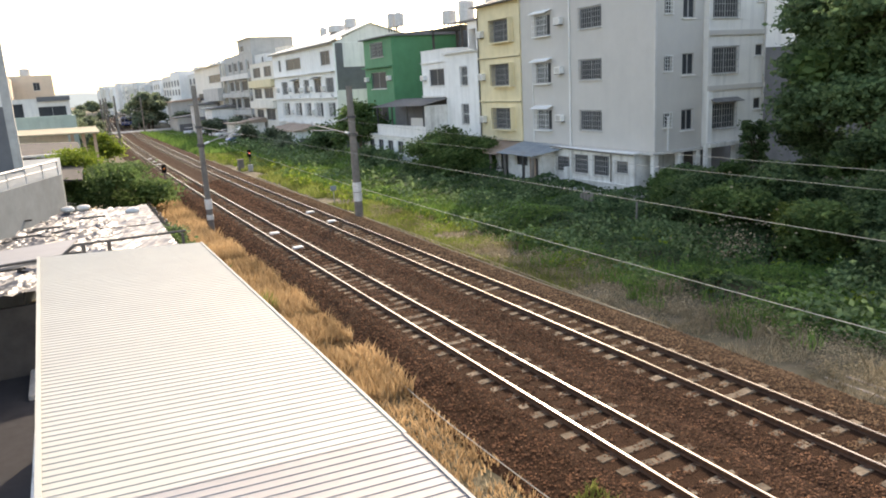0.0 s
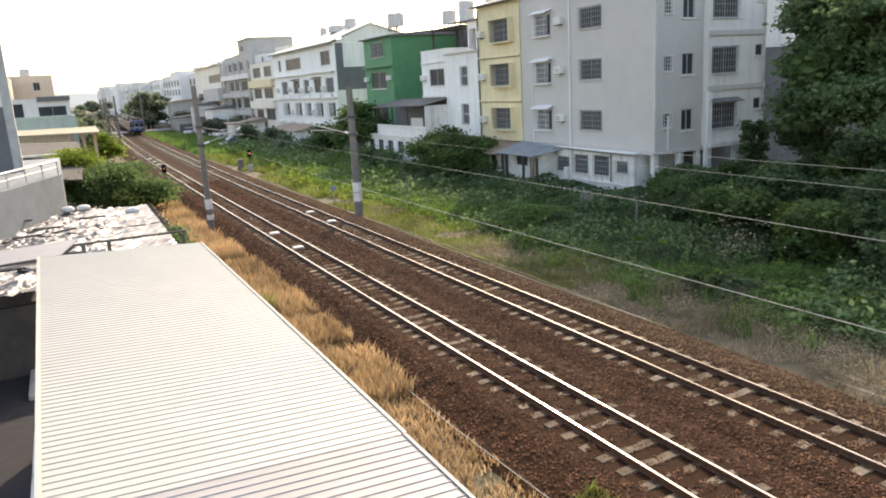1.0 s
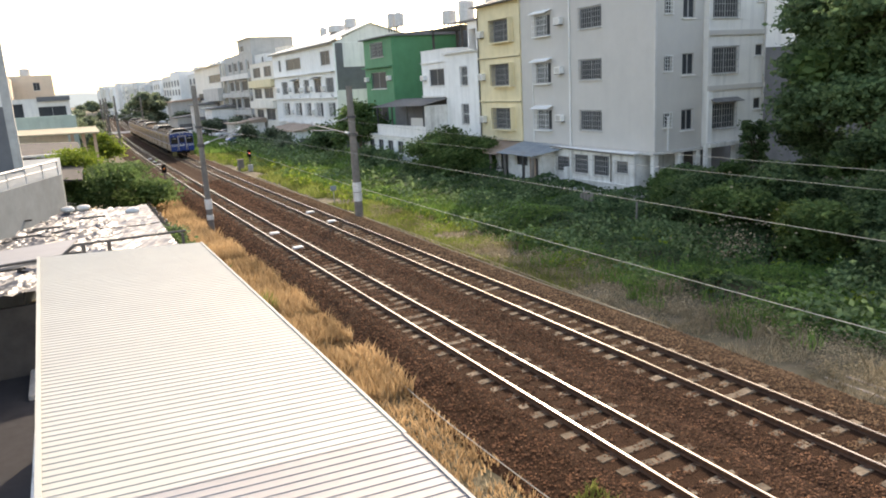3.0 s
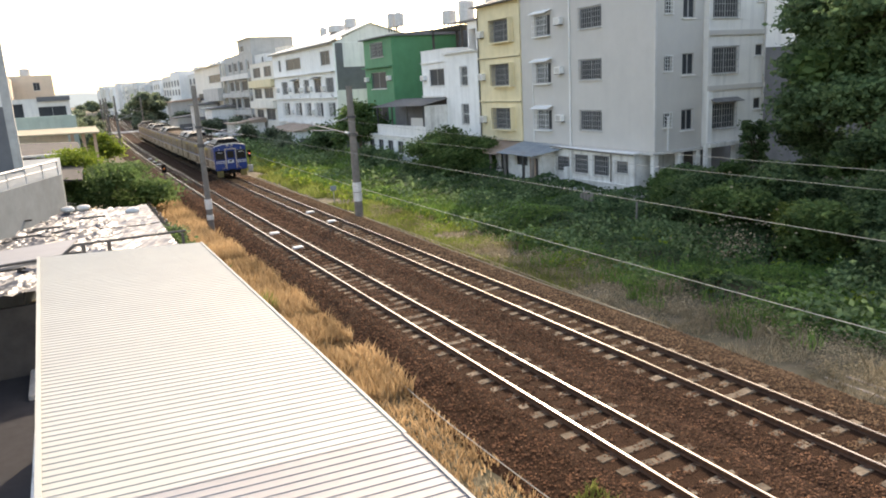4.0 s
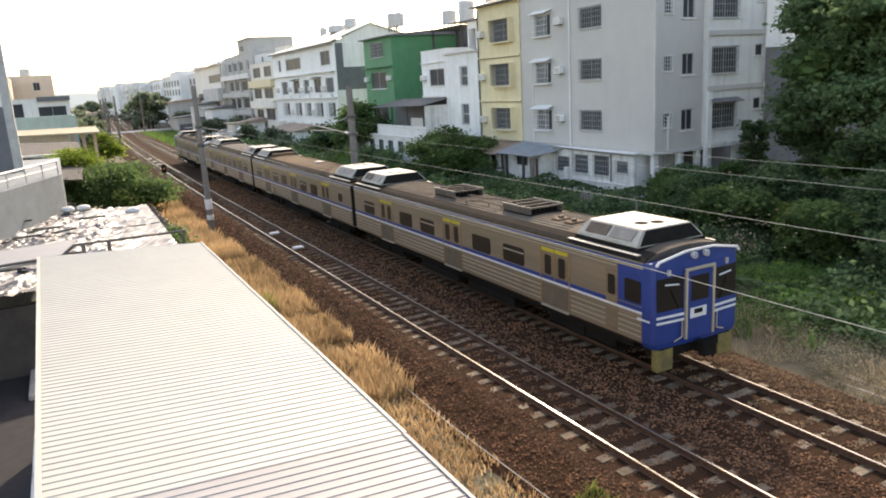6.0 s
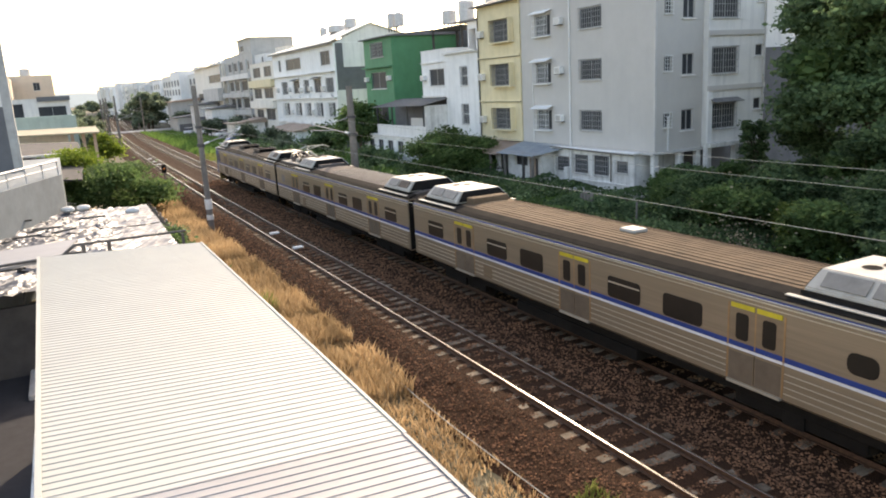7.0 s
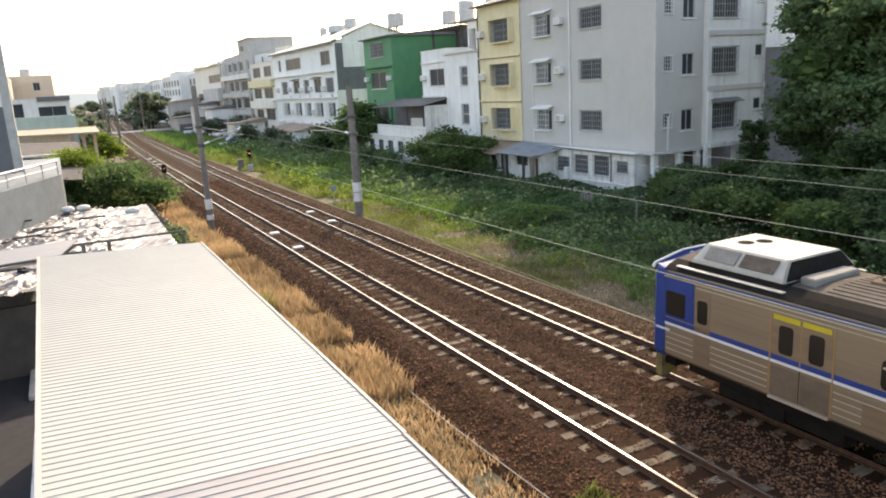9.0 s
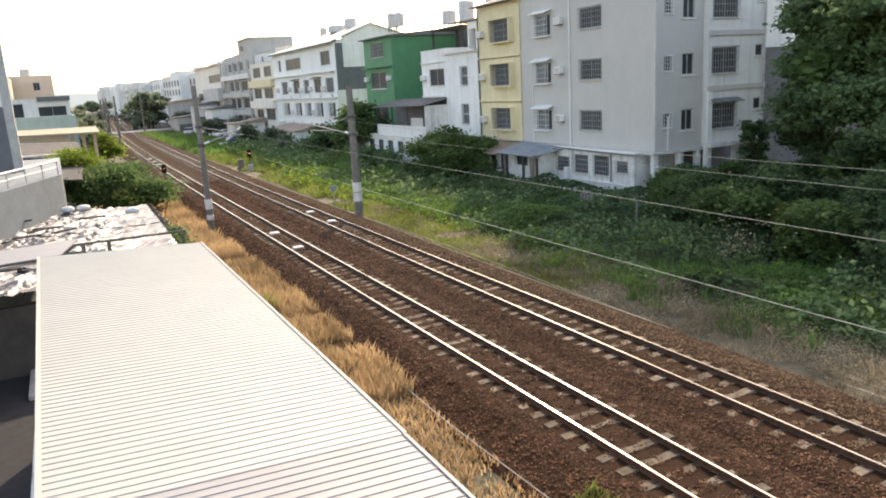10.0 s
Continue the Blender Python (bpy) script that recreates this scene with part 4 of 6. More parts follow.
hpart("drainpipe", tubes(((26.1, 35.32, 2.36), (26.1, 35.32, 4.6), 0.05)), M_WHITE, grey)
hpart("drainpipe", tubes(((24.94, 48.9, 2.36), (24.94, 48.9, 7.2), 0.04)), M_WHITE, grey)
hpart("floor_slab", boxes((24.7, 29.2, 35.2, 50.5, 2.18, 2.355)), W_FRAME, grey)
hpart("ground_floor_wall", boxes((26.6, 29.1, 36.8, 50.4, GZ, 2.14)), W_DIRTY, grey)
for x, y in ((25.15, 35.55), (27.3, 35.5), (29.0, 35.55)):
    hpart("pillar", boxes((x - 0.18, x + 0.18, y - 0.18, y + 0.18, GZ, 2.14), bevel=0.02), W_DIRTY, grey)
wrow = [(29.6, 32.0, 7.15, 8.85, "grille"), (33.75, 34.5, 8.2, 8.95, "plain")]
wing_rows = wrow + lift(wrow, 3.57) + lift(wrow, 7.1) + [(29.6, 32.0, 3.5, 5.2, "grille awn"), (33.75, 34.5, 4.6, 5.35, "plain")]
wing = shell("apartment_block", "pale grey stained apartment wing with grilled windows", 29.25, 34.7, 35.0, 50.0, 2.6, 17.6, W_GREY2, (), wing_rows)
S = at_side(35.0)
for z in (6.05, 9.6):
    hpart("ledge", slabs(S, (29.25, 34.7, 0, 0.12, z, z + 0.32)), W_GREY, wing)
hpart("pilaster", slabs(S, (29.22, 29.62, 0, 0.14, 2.6, 6.0)), W_WHITE, wing)
hpart("drainpipe", tubes(((34.55, 34.9, 2.6), (34.55, 34.9, 15), 0.06)), W_GREY, wing)
hpart("floor_slab", boxes((29.25, 34.7, 34.6, 50.0, 2.3, 2.59)), W_DIRTY, wing)
for x in (29.5, 32.2, 34.5):
    hpart("pillar", boxes((x - 0.2, x + 0.2, 34.9, 35.3, GZ, 2.3), bevel=0.02), W_DIRTY, wing)
# dark wall colour carries the shade of the open ground floor
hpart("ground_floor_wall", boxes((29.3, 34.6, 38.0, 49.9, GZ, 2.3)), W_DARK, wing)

# white lean-to against the grey block
BASE = Vector((24.3, 37.4, GZ))
lean = thing("lean_to", "stained white ground-floor lean-to with iron-barred windows", "annex", BASE)
holes = [(43.5, 45.0, 0.55, 1.62), (41.3, 42.85, 0.55, 1.86), (39.05, 40.65, 0.55, 1.90), (37.15, 38.3, 0.90, 1.66)]
hpart("front_wall", wall_bm(at_front(24.3), 36.5, 45.4, GZ, 2.22, holes), W_DIRTY, lean)
hpart("end_wall", boxes((24.52, 26.5, 36.5, 36.7, GZ, 2.22)), W_DIRTY, lean)
hpart("roof_slab", boxes((24.05, 26.55, 36.3, 45.5, 2.225, 2.32)), W_WHITE, lean)
hpart("eaves_gutter", tubes(((24.0, 36.3, 2.20), (24.0, 40.0, 2.24), 0.05), ((24.0, 40.0, 2.24), (24.0, 45.4, 2.34), 0.05)), M_POLE, lean)
for a, b, c, d in holes:
    window(at_front(24.3), a, b, c, d, lean, "grille", M_DARKIRON)
hpart("drainpipe", tubes(((24.22, 38.75, 0.2), (24.22, 38.75, 2.2), 0.045)), M_POLE, lean)
hpart("drainpipe", tubes(((24.20, 43.2, GZ), (24.20, 43.2, 2.2), 0.06)), M_WHITE, lean)
hpart("ledge", boxes((24.2, 24.298, 36.5, 43.2, 0.02, 0.10)), W_GREY2, lean)
hpart("base_course", boxes((24.22, 24.297, 36.5, 43.0, GZ, -0.30)), W_GREY2, lean)
hpart("buttress", boxes((23.95, 24.298, 43.3, 43.75, GZ, 0.9), bevel=0.03), W_DIRTY, lean, "stained plaster buttress")

# canopies over the back yards
sheet("canopy", "bluish corrugated canopy over a back yard", "canopy", ((22.3, 45.6, 1.72), (25.0, 43.8, 2.36), (25.0, 50.6, 2.44), (22.3, 50.6, 1.74)), S_BLUE, ribs=14, group="yard canopies")
sheet("canopy", "rusty corrugated canopy over a back yard", "canopy", ((22.3, 50.7, 1.60), (25.0, 50.7, 2.36), (25.0, 56.0, 2.36), (22.3, 56.0, 1.55)), S_RUST, ribs=12, group="yard canopies")
BASE = Vector((22.6, 44.4, GZ))
yard = thing("yard_shed", "stained plaster back-yard shed with dark open bays", "shed", BASE)
hpart("wall", wall_bm(at_front(23.2), 45.5, 56.0, GZ, 1.70, [(46.0, 46.9, GZ, 1.45), (47.4, 49.2, 0.75, 1.55), (50.2, 51.6, GZ, 1.55), (52.1, 54.4, GZ, 1.50), (54.8, 55.8, GZ, 1.45)]), W_DIRTY, yard)
for y, m in ((45.7, M_POLE), (46.95, M_DARKIRON), (49.6, M_POLE), (51.8, M_POLE), (55.9, M_POLE)):
    hpart("post", boxes((22.4, 22.56, y - 0.09, y + 0.09, GZ, 1.70)), m, yard)
hpart("end_wall", boxes((23.42, 25, 45.5, 45.7, GZ, 1.9)), W_DIRTY, yard)
hpart("plank_door", boxes((23.0, 23.06, 46.05, 46.85, GZ, 1.45)), S_RUST, yard)
# dark back wall paints in the shade under the canopies
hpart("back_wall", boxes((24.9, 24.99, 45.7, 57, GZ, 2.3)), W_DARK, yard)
for k, (y, z, h) in enumerate(((50.6, GZ, 0.7), (51.1, GZ, 1.1), (53.2, GZ, 0.8), (52.6, GZ, 0.5))):
    junk = thing("crate", "worn grey crate standing in the back yard", "crate", (22.9, y, z), group="yard crates")
    part("box", boxes((-0.22, 0.2, -0.2, 0.2, 0, h), bevel=0.02), (M_POLE, W_GREY2)[k % 2], junk)
    part("lid", boxes((-0.24, 0.22, -0.22, 0.22, h, h + 0.05)), M_DARKIRON, junk)

# cream house
row = [(51.5, 54.6, 7.05, 8.85, "grille cage")]
yel = shell("town_house", "cream yellow three-storey town house with caged windows", 24.9, 32.0, 50.55, 57.1, 2.42, 13.7, W_YELLOW, row + lift(row, 3.6) + lift(row, -3.65))
F = at_front(24.9)
for z in (5.72, 9.40):
    hpart("ledge", slabs(F, (50.55, 57.1, 0, 0.16, z, z + 0.12)), W_YELLOW, yel)
    # dark strip just below each ledge
    hpart("drip_line", slabs(F, (50.55, 57.1, 0, 0.12, z - 0.05, z - 0.002)), M_DARKIRON, yel)
for z in (3.9, 7.6, 11.2):
    air_unit(F, 56.4, z, yel, 1.1)
for u0 in (0,):
    for k, z in enumerate((7.05, 10.65, 3.4)):
        bm = slabs(F, (54.55, 54.62, 0, 0.5, z, z + 1.8), (51.45, 51.52, 0, 0.5, z, z + 1.8), (51.45, 54.62, 0, 0.5, z + 1.8, z + 1.86), (51.45, 54.62, 0, 0.52, z - 0.12, z - 0.02))
        hpart("window_surround", bm, W_YELLOW, yel)
        hpart("curtain", slabs(F, (51.6, 54.5, -0.20, -0.17, z + 0.1, z + 1.7)), C_CURTAIN, yel)
bm = bmesh.new()
prism(bm, [(24.3, 13.75), (24.3, 13.85), (28.4, 14.9), (32.6, 13.85), (32.6, 13.75)], 50.4, 57.5)
hpart("roof", bm, S_GREY, yel)
hpart("drainpipe", tubes(((24.82, 57.0, 2.4), (24.82, 57.0, 13.6), 0.05)), M_DARKIRON, yel)

# white house
row = [(59.1, 60.3, 7.25, 8.05, "grille"), (59.1, 60.3, 8.15, 8.9, "grille"), (59.1, 60.3, 3.7, 4.55, "grille"), (59.1, 60.3, 4.65, 5.5, "grille")]
white = shell("town_house", "whitewashed town house with small barred windows", 24.8, 31.0, 57.2, 63.4, GZ, 10.1, W_WHITE, row)
hpart("coping", boxes((24.5, 31, 57.2, 63.5, 10.185, 10.32)), W_GREY2, white)
white2 = shell("town_house", "whitewashed town house with one wide dark window", 25.1, 31.0, 63.45, 69.1, GZ, 10.75, W_WHITE, [(64.2, 67.4, 7.3, 8.95, "plain")])
air_unit(at_front(25.1), 68.4, 7.9, white2)
hpart("ledge", slabs(at_front(25.1), (63.45, 69.1, 0, 0.15, 6.2, 6.35), (63.45, 69.1, 0, 0.15, 9.55, 9.65)), W_GREY2, white2)
pent = shell("roof_room", "white roof room with a small dark window", 28.2, 33.0, 57.3, 64.6, 9.7, 13.2, W_WHITE, [(60.4, 61.3, 11.2, 12.5, "plain"), (63.0, 64.4, 10.2, 12.6, "open")], roof_mat=M_CONCRETE)
hpart("eave", boxes((27.7, 33.2, 57.0, 66.5, 13.285, 13.45)), S_GREY, pent)
sheet("canopy", "grey sloping roof sheet over a terrace", "canopy", ((21.9, 63.2, 5.55), (25.1, 63.2, 6.15), (25.1, 74.5, 6.1), (21.9, 75.6, 5.35)), S_GREY, ribs=16, group="yard canopies")
BASE = Vector((22.2, 63.4, GZ))
ter = thing("terrace_annex", "two-level annex with a dark open terrace above whitewashed rooms", "annex", BASE)
holes = [(66.0 + 2.6 * k, 67.5 + 2.6 * k, 0.55, 1.85) for k in range(5)]
hpart("lower_wall", wall_bm(at_front(22.2), 64.2, 79.4, GZ, 2.25, holes), W_WHITE, ter)
hpart("floor_slab", boxes((22.0, 25.0, 63.9, 79.5, 2.255, 2.45)), W_GREY2, ter)
hpart("terrace_parapet", boxes((22.3, 22.5, 63.4, 75.4, 2.455, 3.5)), W_GREY2, ter)
hpart("gable", boxes((22.42, 25.0, 63.45, 63.65, GZ, 5.5)), W_DIRTY, ter)
# terrace back wall: shade under the roof sheet put into its colour
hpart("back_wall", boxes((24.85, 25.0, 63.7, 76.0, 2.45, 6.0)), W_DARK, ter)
hpart("end_wall", boxes((22.42, 25.0, 79.2, 79.4, GZ, 2.25)), W_WHITE, ter)
for y in (63.8, 67.5, 71.3, 75.2):
    hpart("post", boxes((22.3, 22.42, y - 0.06, y + 0.06, 3.5, 5.55)), M_DARKIRON, ter)
hpart("tarpaulin", boxes((22.52, 22.56, 64.0, 67.0, 3.5, 4.3)), W_GREY, ter)
for a, b, c, d in holes:
    window(at_front(22.2), a, b, c, d, ter, "plain")

# green house
green = shell("town_house", "green sheet-clad town house with dark roof", 25.0, 33.5, 76.2, 84.4, GZ, 12.9, W_GREEN, [(78.6, 82.2, 10.9, 12.5, "grille"), (78.2, 82.6, 7.3, 9.2, "plain"), (78.2, 82.6, 3.6, 5.4, "plain")])
bm = bmesh.new()
prism(bm, [(24.5, 12.98), (24.5, 13.1), (30, 13.55), (35, 13.7), (35, 12.98)], 75.8, 84.9)
hpart("roof", bm, W_DARK, green)
hpart("drip_ledge", slabs(at_front(25.0), (76.2, 84.4, 0, 0.5, 9.7, 9.85)), W_GREEN, green)
for y in (83.6, 77.0):
    air_unit(at_front(25.0), y, 8.2, green)
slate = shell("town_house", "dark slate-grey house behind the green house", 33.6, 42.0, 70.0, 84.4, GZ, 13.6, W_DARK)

# long white terrace
holes = []
for z0, h in ((7.2, 1.9), (3.8, 1.95)):
    for k, (a, w) in enumerate(((96.3, 3.0), (101.6, 3.2), (107.2, 2.4), (112.0, 3.4), (118.6, 3.2))):
        holes.append((a, a + w, z0, z0 + h, "grille cage white" if z0 < 5 else "plain awn" if k % 2 else "grille"))
holes += [(97.0, 101.0, 10.9, 12.8, "plain"), (110.5, 118.5, 10.9, 12.6, "plain"), (121.5, 123.0, 10.9, 12.7, "plain")]
holes += [(96.5 + 4.2 * k, 99.6 + 4.2 * k, GZ + 0.5, 1.9, "plain") for k in range(7)]
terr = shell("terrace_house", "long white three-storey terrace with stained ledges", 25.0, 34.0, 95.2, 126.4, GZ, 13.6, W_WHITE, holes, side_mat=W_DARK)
F = at_front(25.0)
for z in (2.6, 6.35, 9.9):
    hpart("ledge", slabs(F, (95.2, 126.4, 0, 0.45, z, z + 0.14)), W_GREY2, terr)
for k in range(6):
    for z in (2.8, 6.6):
        hpart("cage", slabs(F, (96.6 + 5 * k, 99.8 + 5 * k, 0.3, 0.34, z - 0.2, z + 0.35), (96.6 + 5 * k, 99.8 + 5 * k, 0.0, 0.34, z - 0.25, z - 0.2)), W_WHITE, terr)
for yy, zz in ((100.3, 7.4), (106.2, 7.5), (111.0, 7.4), (117.2, 7.6), (105.8, 4.1), (116.8, 4.0), (124.2, 7.6)):
    air_unit(F, yy, zz, terr, 1.3)
hpart("gable_panel", slabs(at_side(95.2), (26.3, 34.0, 0.0, 0.04, 10.4, 13.6)), W_GREY2, terr, "pale upper gable panel")
hpart("gable_base", slabs(at_side(95.2), (25.0, 34.0, 0.0, 0.04, 2.0, 7.4)), W_GREY2, terr)
bm = bmesh.new()
prism(bm, [(25.3, 13.69), (26.2, 14.2), (30.5, 16.02), (35.8, 14.4), (35.8, 13.69)], 95.2, 95.4)
hpart("gable_top", bm, W_GREY2, terr)
bm = bmesh.new()
prism(bm, [(24.4, 13.69), (24.4, 13.82), (30.5, 16.2), (36, 14.56), (36, 14.44), (30.5, 16.06)], 94.9, 112.0)
hpart("roof", bm, W_CREAM, terr)
bm = bmesh.new()
prism(bm, [(24.3, 13.69), (24.3, 13.82), (30.5, 15.4), (36, 14.5), (36, 13.69)], 112.05, 126.8)
hpart("roof", bm, W_CREAM, terr)
hpart("roof_edge", boxes((24.28, 24.42, 94.9, 126.8, 13.56, 13.685)), S_GREY, terr)

# houses further on
f1 = shell("town_house", "pale town house with a yellow balcony band", 25.0, 34.0, 126.5, 143.0, GZ, 12.9, W_CREAM, [(128, 133, 10.4, 12.2, "plain"), (135.5, 141, 10.4, 12.2, "plain"), (128, 134, 6.6, 8.4, "plain"), (136, 141.5, 6.6, 8.4, "plain"), (128, 134, 2.8, 4.8, "plain"), (136, 141, 2.6, 4.6, "plain")])
hpart("balcony_band", slabs(at_front(25.0), (126.6, 142.9, 0, 0.7, 8.6, 9.9)), W_YELLOW, f1)
hpart("balcony_band", slabs(at_front(25.0), (126.6, 142.9, 0, 0.7, 4.9, 6.2)), W_CREAM, f1)
W_FARGREY = mat("far_grey_plaster", (0.52, 0.51, 0.48), (0.42, 0.41, 0.385), 0.6, 0.9, big=0.2, streak=0.4, streak_color=(0.22, 0.22, 0.21))
f2 = shell("town_house", "grey five-storey house with stacked dark balconies", 25.6, 35.0, 143.1, 169.0, GZ, 15.4, W_FARGREY, [(a, a + 9.0, z, z + 1.9, "plain") for a in (145.0, 156.5) for z in (1.3, 4.8, 8.3)] + [(146 + 5.4 * k, 149 + 5.4 * k, 12.3, 14.0, "plain") for k in range(4)])
for z in (0.0, 3.5, 7.0, 10.6):
    hpart("balcony", slabs(at_front(25.6), (143.2, 168.9, 0, 1.2, z, z + 0.18), (143.2, 168.9, 1.05, 1.2, z + 0.18, z + 0.95)), W_GREY2 if z > 10 else W_FARGREY, f2)
    hpart("balcony_post", slabs(at_front(25.6), *[(u, u + 0.3, 0.9, 1.2, z + 0.96, z + 3.5) for u in (143.3, 150.0, 155.6, 162.0, 168.5)]), W_FARGREY, f2)
f2b = shell("roof_room", "grey roof storey above the stacked balconies", 25.7, 34.0, 143.2, 154.5, 15.2, 17.9, W_FARGREY, [(149.5, 152.5, 15.9, 17.0, "plain")])
hpart("eave", boxes((25.2, 34.2, 142.9, 154.8, 17.98, 18.15)), W_GREY2, f2b)
f3 = shell("town_house", "pale yellow town house with a wide balcony", 25.0, 35.0, 169.1, 205.0, GZ, 14.3, W_CREAM, [(171, 186, 10.6, 12.4, "plain"), (190, 203, 6.6, 8.3, "plain"), (171, 186, 3.0, 5.0, "plain"), (190, 203, 3.0, 5.0, "plain")])
hpart("balcony", slabs(at_front(25.0), (169.2, 188.0, 0, 1.4, 6.4, 9.2)), W_FARGREY, f3)
hpart("eave", boxes((24.2, 35, 169.0, 205.1, 14.385, 14.6)), W_CREAM, f3)
hrng = random.Random(11)
y = 205.2
while y < 700:
    w = hrng.uniform(12, 26)
    top = hrng.uniform(11.5, 15.5) + (y - 205) * 0.009
    n = int(w / 6)
    hs = [(y + 2 + 6 * k, y + 5.4 + 6 * k, z, z + 1.7, "plain") for k in range(n) for z in (5.0, 8.4, 11.0) if z + 2.2 < top] if y < 420 else []
    shell("town_house", "pale plastered distant town house in the row", 25.0 + hrng.uniform(-2, 1.5), 38.0, y, y + w - 0.1, GZ, top, hrng.choice((W_PALE, W_PALE, W_CREAM, W_GREY2, W_WHITE)), hs)
    y += w


def water_tank(x, y, z, r=0.75, h=1.7):
    t = thing("water_tank", "stainless steel rooftop water tank on a stand", "water tank", (x, y, z), group="rooftop water tanks")
    bm = tubes(((0, 0, 0.4), (0, 0, 0.4 + h), r), ((0, 0, 0.4 + h), (0, 0, 0.6 + h), r, r * 0.35), n=16)
    part("tank", bm, M_STEEL, t, smooth=False)
    for a in range(4):
        c, s = math.cos(a * 1.57 + 0.78) * r * 0.8, math.sin(a * 1.57 + 0.78) * r * 0.8
        part("leg", boxes((c - 0.05, c + 0.05, s - 0.05, s + 0.05, -0.1, 0.4)), M_DARKIRON, t)


for x, y, z, r, h in ((27.0, 79.8, 13.75, 0.62, 1.5), (27.0, 77.9, 13.75, 0.55, 1.4), (30.5, 72.4, 13.38, 0.8, 1.4), (30.5, 68.6, 13.38, 0.85, 2.0), (30.5, 63.4, 13.55, 0.8, 1.9), (30.5, 60.6, 13.55, 0.8, 1.9), (30, 101, 15.6, 0.9, 1.2), (30, 106, 15.4, 1.6, 0.9), (30, 113, 15.4, 0.6, 1.2)):
    water_tank(x, y, z, r, h)
BASE = Vector((29, 70, GZ))
mid = thing("roof_frame", "steel tank stand behind the white house", "tank stand", BASE)
hpart("platform", boxes((28.5, 32.5, 66.8, 74.0, 13.15, 13.28)), S_GREY, mid)
for x, y in ((29, 67.2), (32, 67.2), (29, 73.6), (32, 73.6)):
    hpart("post", boxes((x - 0.1, x + 0.1, y - 0.1, y + 0.1, GZ, 13.15)), M_DARKIRON, mid)

# dark grey here holds the shade behind the block
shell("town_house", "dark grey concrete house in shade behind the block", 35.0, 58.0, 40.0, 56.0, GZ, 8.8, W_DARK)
shell("town_house", "pale upper storeys of a house behind the block", 35.0, 46.5, 41.0, 50.0, 8.85, 19.5, W_GREY2, (), [(36.5, 38.0, 11.0, 12.4, "plain")])

# roof sheds, rooms and tanks that break the far roofline
crng = random.Random(5)
for y in (127.5, 134, 160, 171, 180, 192, 210, 224, 243, 262, 285, 310, 335, 365):
    z = 12.6 if y < 143 else 13.9
    w, d, h = crng.uniform(4, 8), crng.uniform(4, 7), crng.uniform(1.6, 3.0)
    x = crng.uniform(25.6, 28)
    z = min(z, 11.2) if y > 205 else z
    shell("roof_room", "pale plastered room on a far roof", x, x + d, y, y + w, z, z + h + (1.4 if y > 205 else 0), crng.choice((W_CREAM, W_PALE, W_WHITE, W_GREY2)), [(y + 1, y + 2.4, z + 0.5, z + 1.5, "plain")] if y < 200 else ())
for y in (131, 150, 166, 176, 188, 199):
    water_tank(29.5, y, 12.75 if y < 143 else 14.0, 0.8, 1.5)


# ---- sheds and roofs on the near side ----
R_CREAM = mat("cream_roof_sheet", (0.322, 0.330, 0.306), (0.298, 0.306, 0.284), 1.2, 0.6, metal=0.0, big=0.06, streak=0.08, streak_color=(0.5, 0.45, 0.38))
S_TAR = mat("dark_roof_felt", (0.085, 0.08, 0.076), (0.05, 0.047, 0.044), 1.2, 0.95, big=0.4)
R_TAN = mat("tan_roof_sheet", (0.30, 0.27, 0.19), (0.22, 0.20, 0.14), 1.2, 0.8, big=0.2)
R_GREY = mat("grey_roof_sheet", (0.235, 0.237, 0.245), (0.205, 0.207, 0.215), 1.2, 0.6, big=0.1)
R_SILVER = mat("crumpled_silver_sheet", (0.20, 0.21, 0.225), (0.045, 0.047, 0.052), 2.6, 0.5, metal=0.7, big=0.35, stretch=(0.5, 2.2, 1))
R_BLUE = mat("pale_blue_grey_plaster", (0.185, 0.212, 0.225), (0.14, 0.162, 0.174), 1.5, 0.85, big=0.15, streak=0.6, streak_color=(0.15, 0.16, 0.16))


def ribbed_roof(name, label, xr, zl, zr, y0, y1, material, pitch=0.142):
    """Trapezoid-rib metal roof: ribs run across the slope, one after another along y; the far verge runs slightly askew."""
    t = thing(name, label, "roof", (xr, y0, zr), group="ribbed shed roofs")
    prof = []
    y = 0.0
    while y < y1 - y0 - pitch * 0.5:
        for dy, dz in ((0, 0), (pitch * 0.74, 0), (pitch * 0.80, 0.009), (pitch * 0.92, 0.009), (pitch * 0.98, 0.0)):
            prof.append((y + dy, dz))
        y += pitch
    n = len(prof)

    def xl(v):
        return -9.70 - 0.0172 * (y0 + v) - xr

    verts = [(xl(a), a, zl - zr + b) for a, b in prof] + [(0, a, b) for a, b in prof]
    faces = [(i, i + 1, n + i + 1, n + i) for i in range(n - 1)]
    np_part("ribbed_sheet", verts, faces, material, t)
    part("eaves_trim", boxes((-0.01, 0.03, 0, prof[-1][0], -0.12, 0.022)), material, t)
    v = [(xl(a) + dx, a, zl - zr + dz) for a in (0, prof[-1][0]) for dx, dz in ((-0.05, -0.12), (0.01, -0.12), (0.01, 0.03), (-0.05, 0.03))]
    np_part("verge_trim", v, [(0, 1, 2, 3), (7, 6, 5, 4), (0, 4, 5, 1), (1, 5, 6, 2), (2, 6, 7, 3), (3, 7, 4, 0)], material, t)
    return t


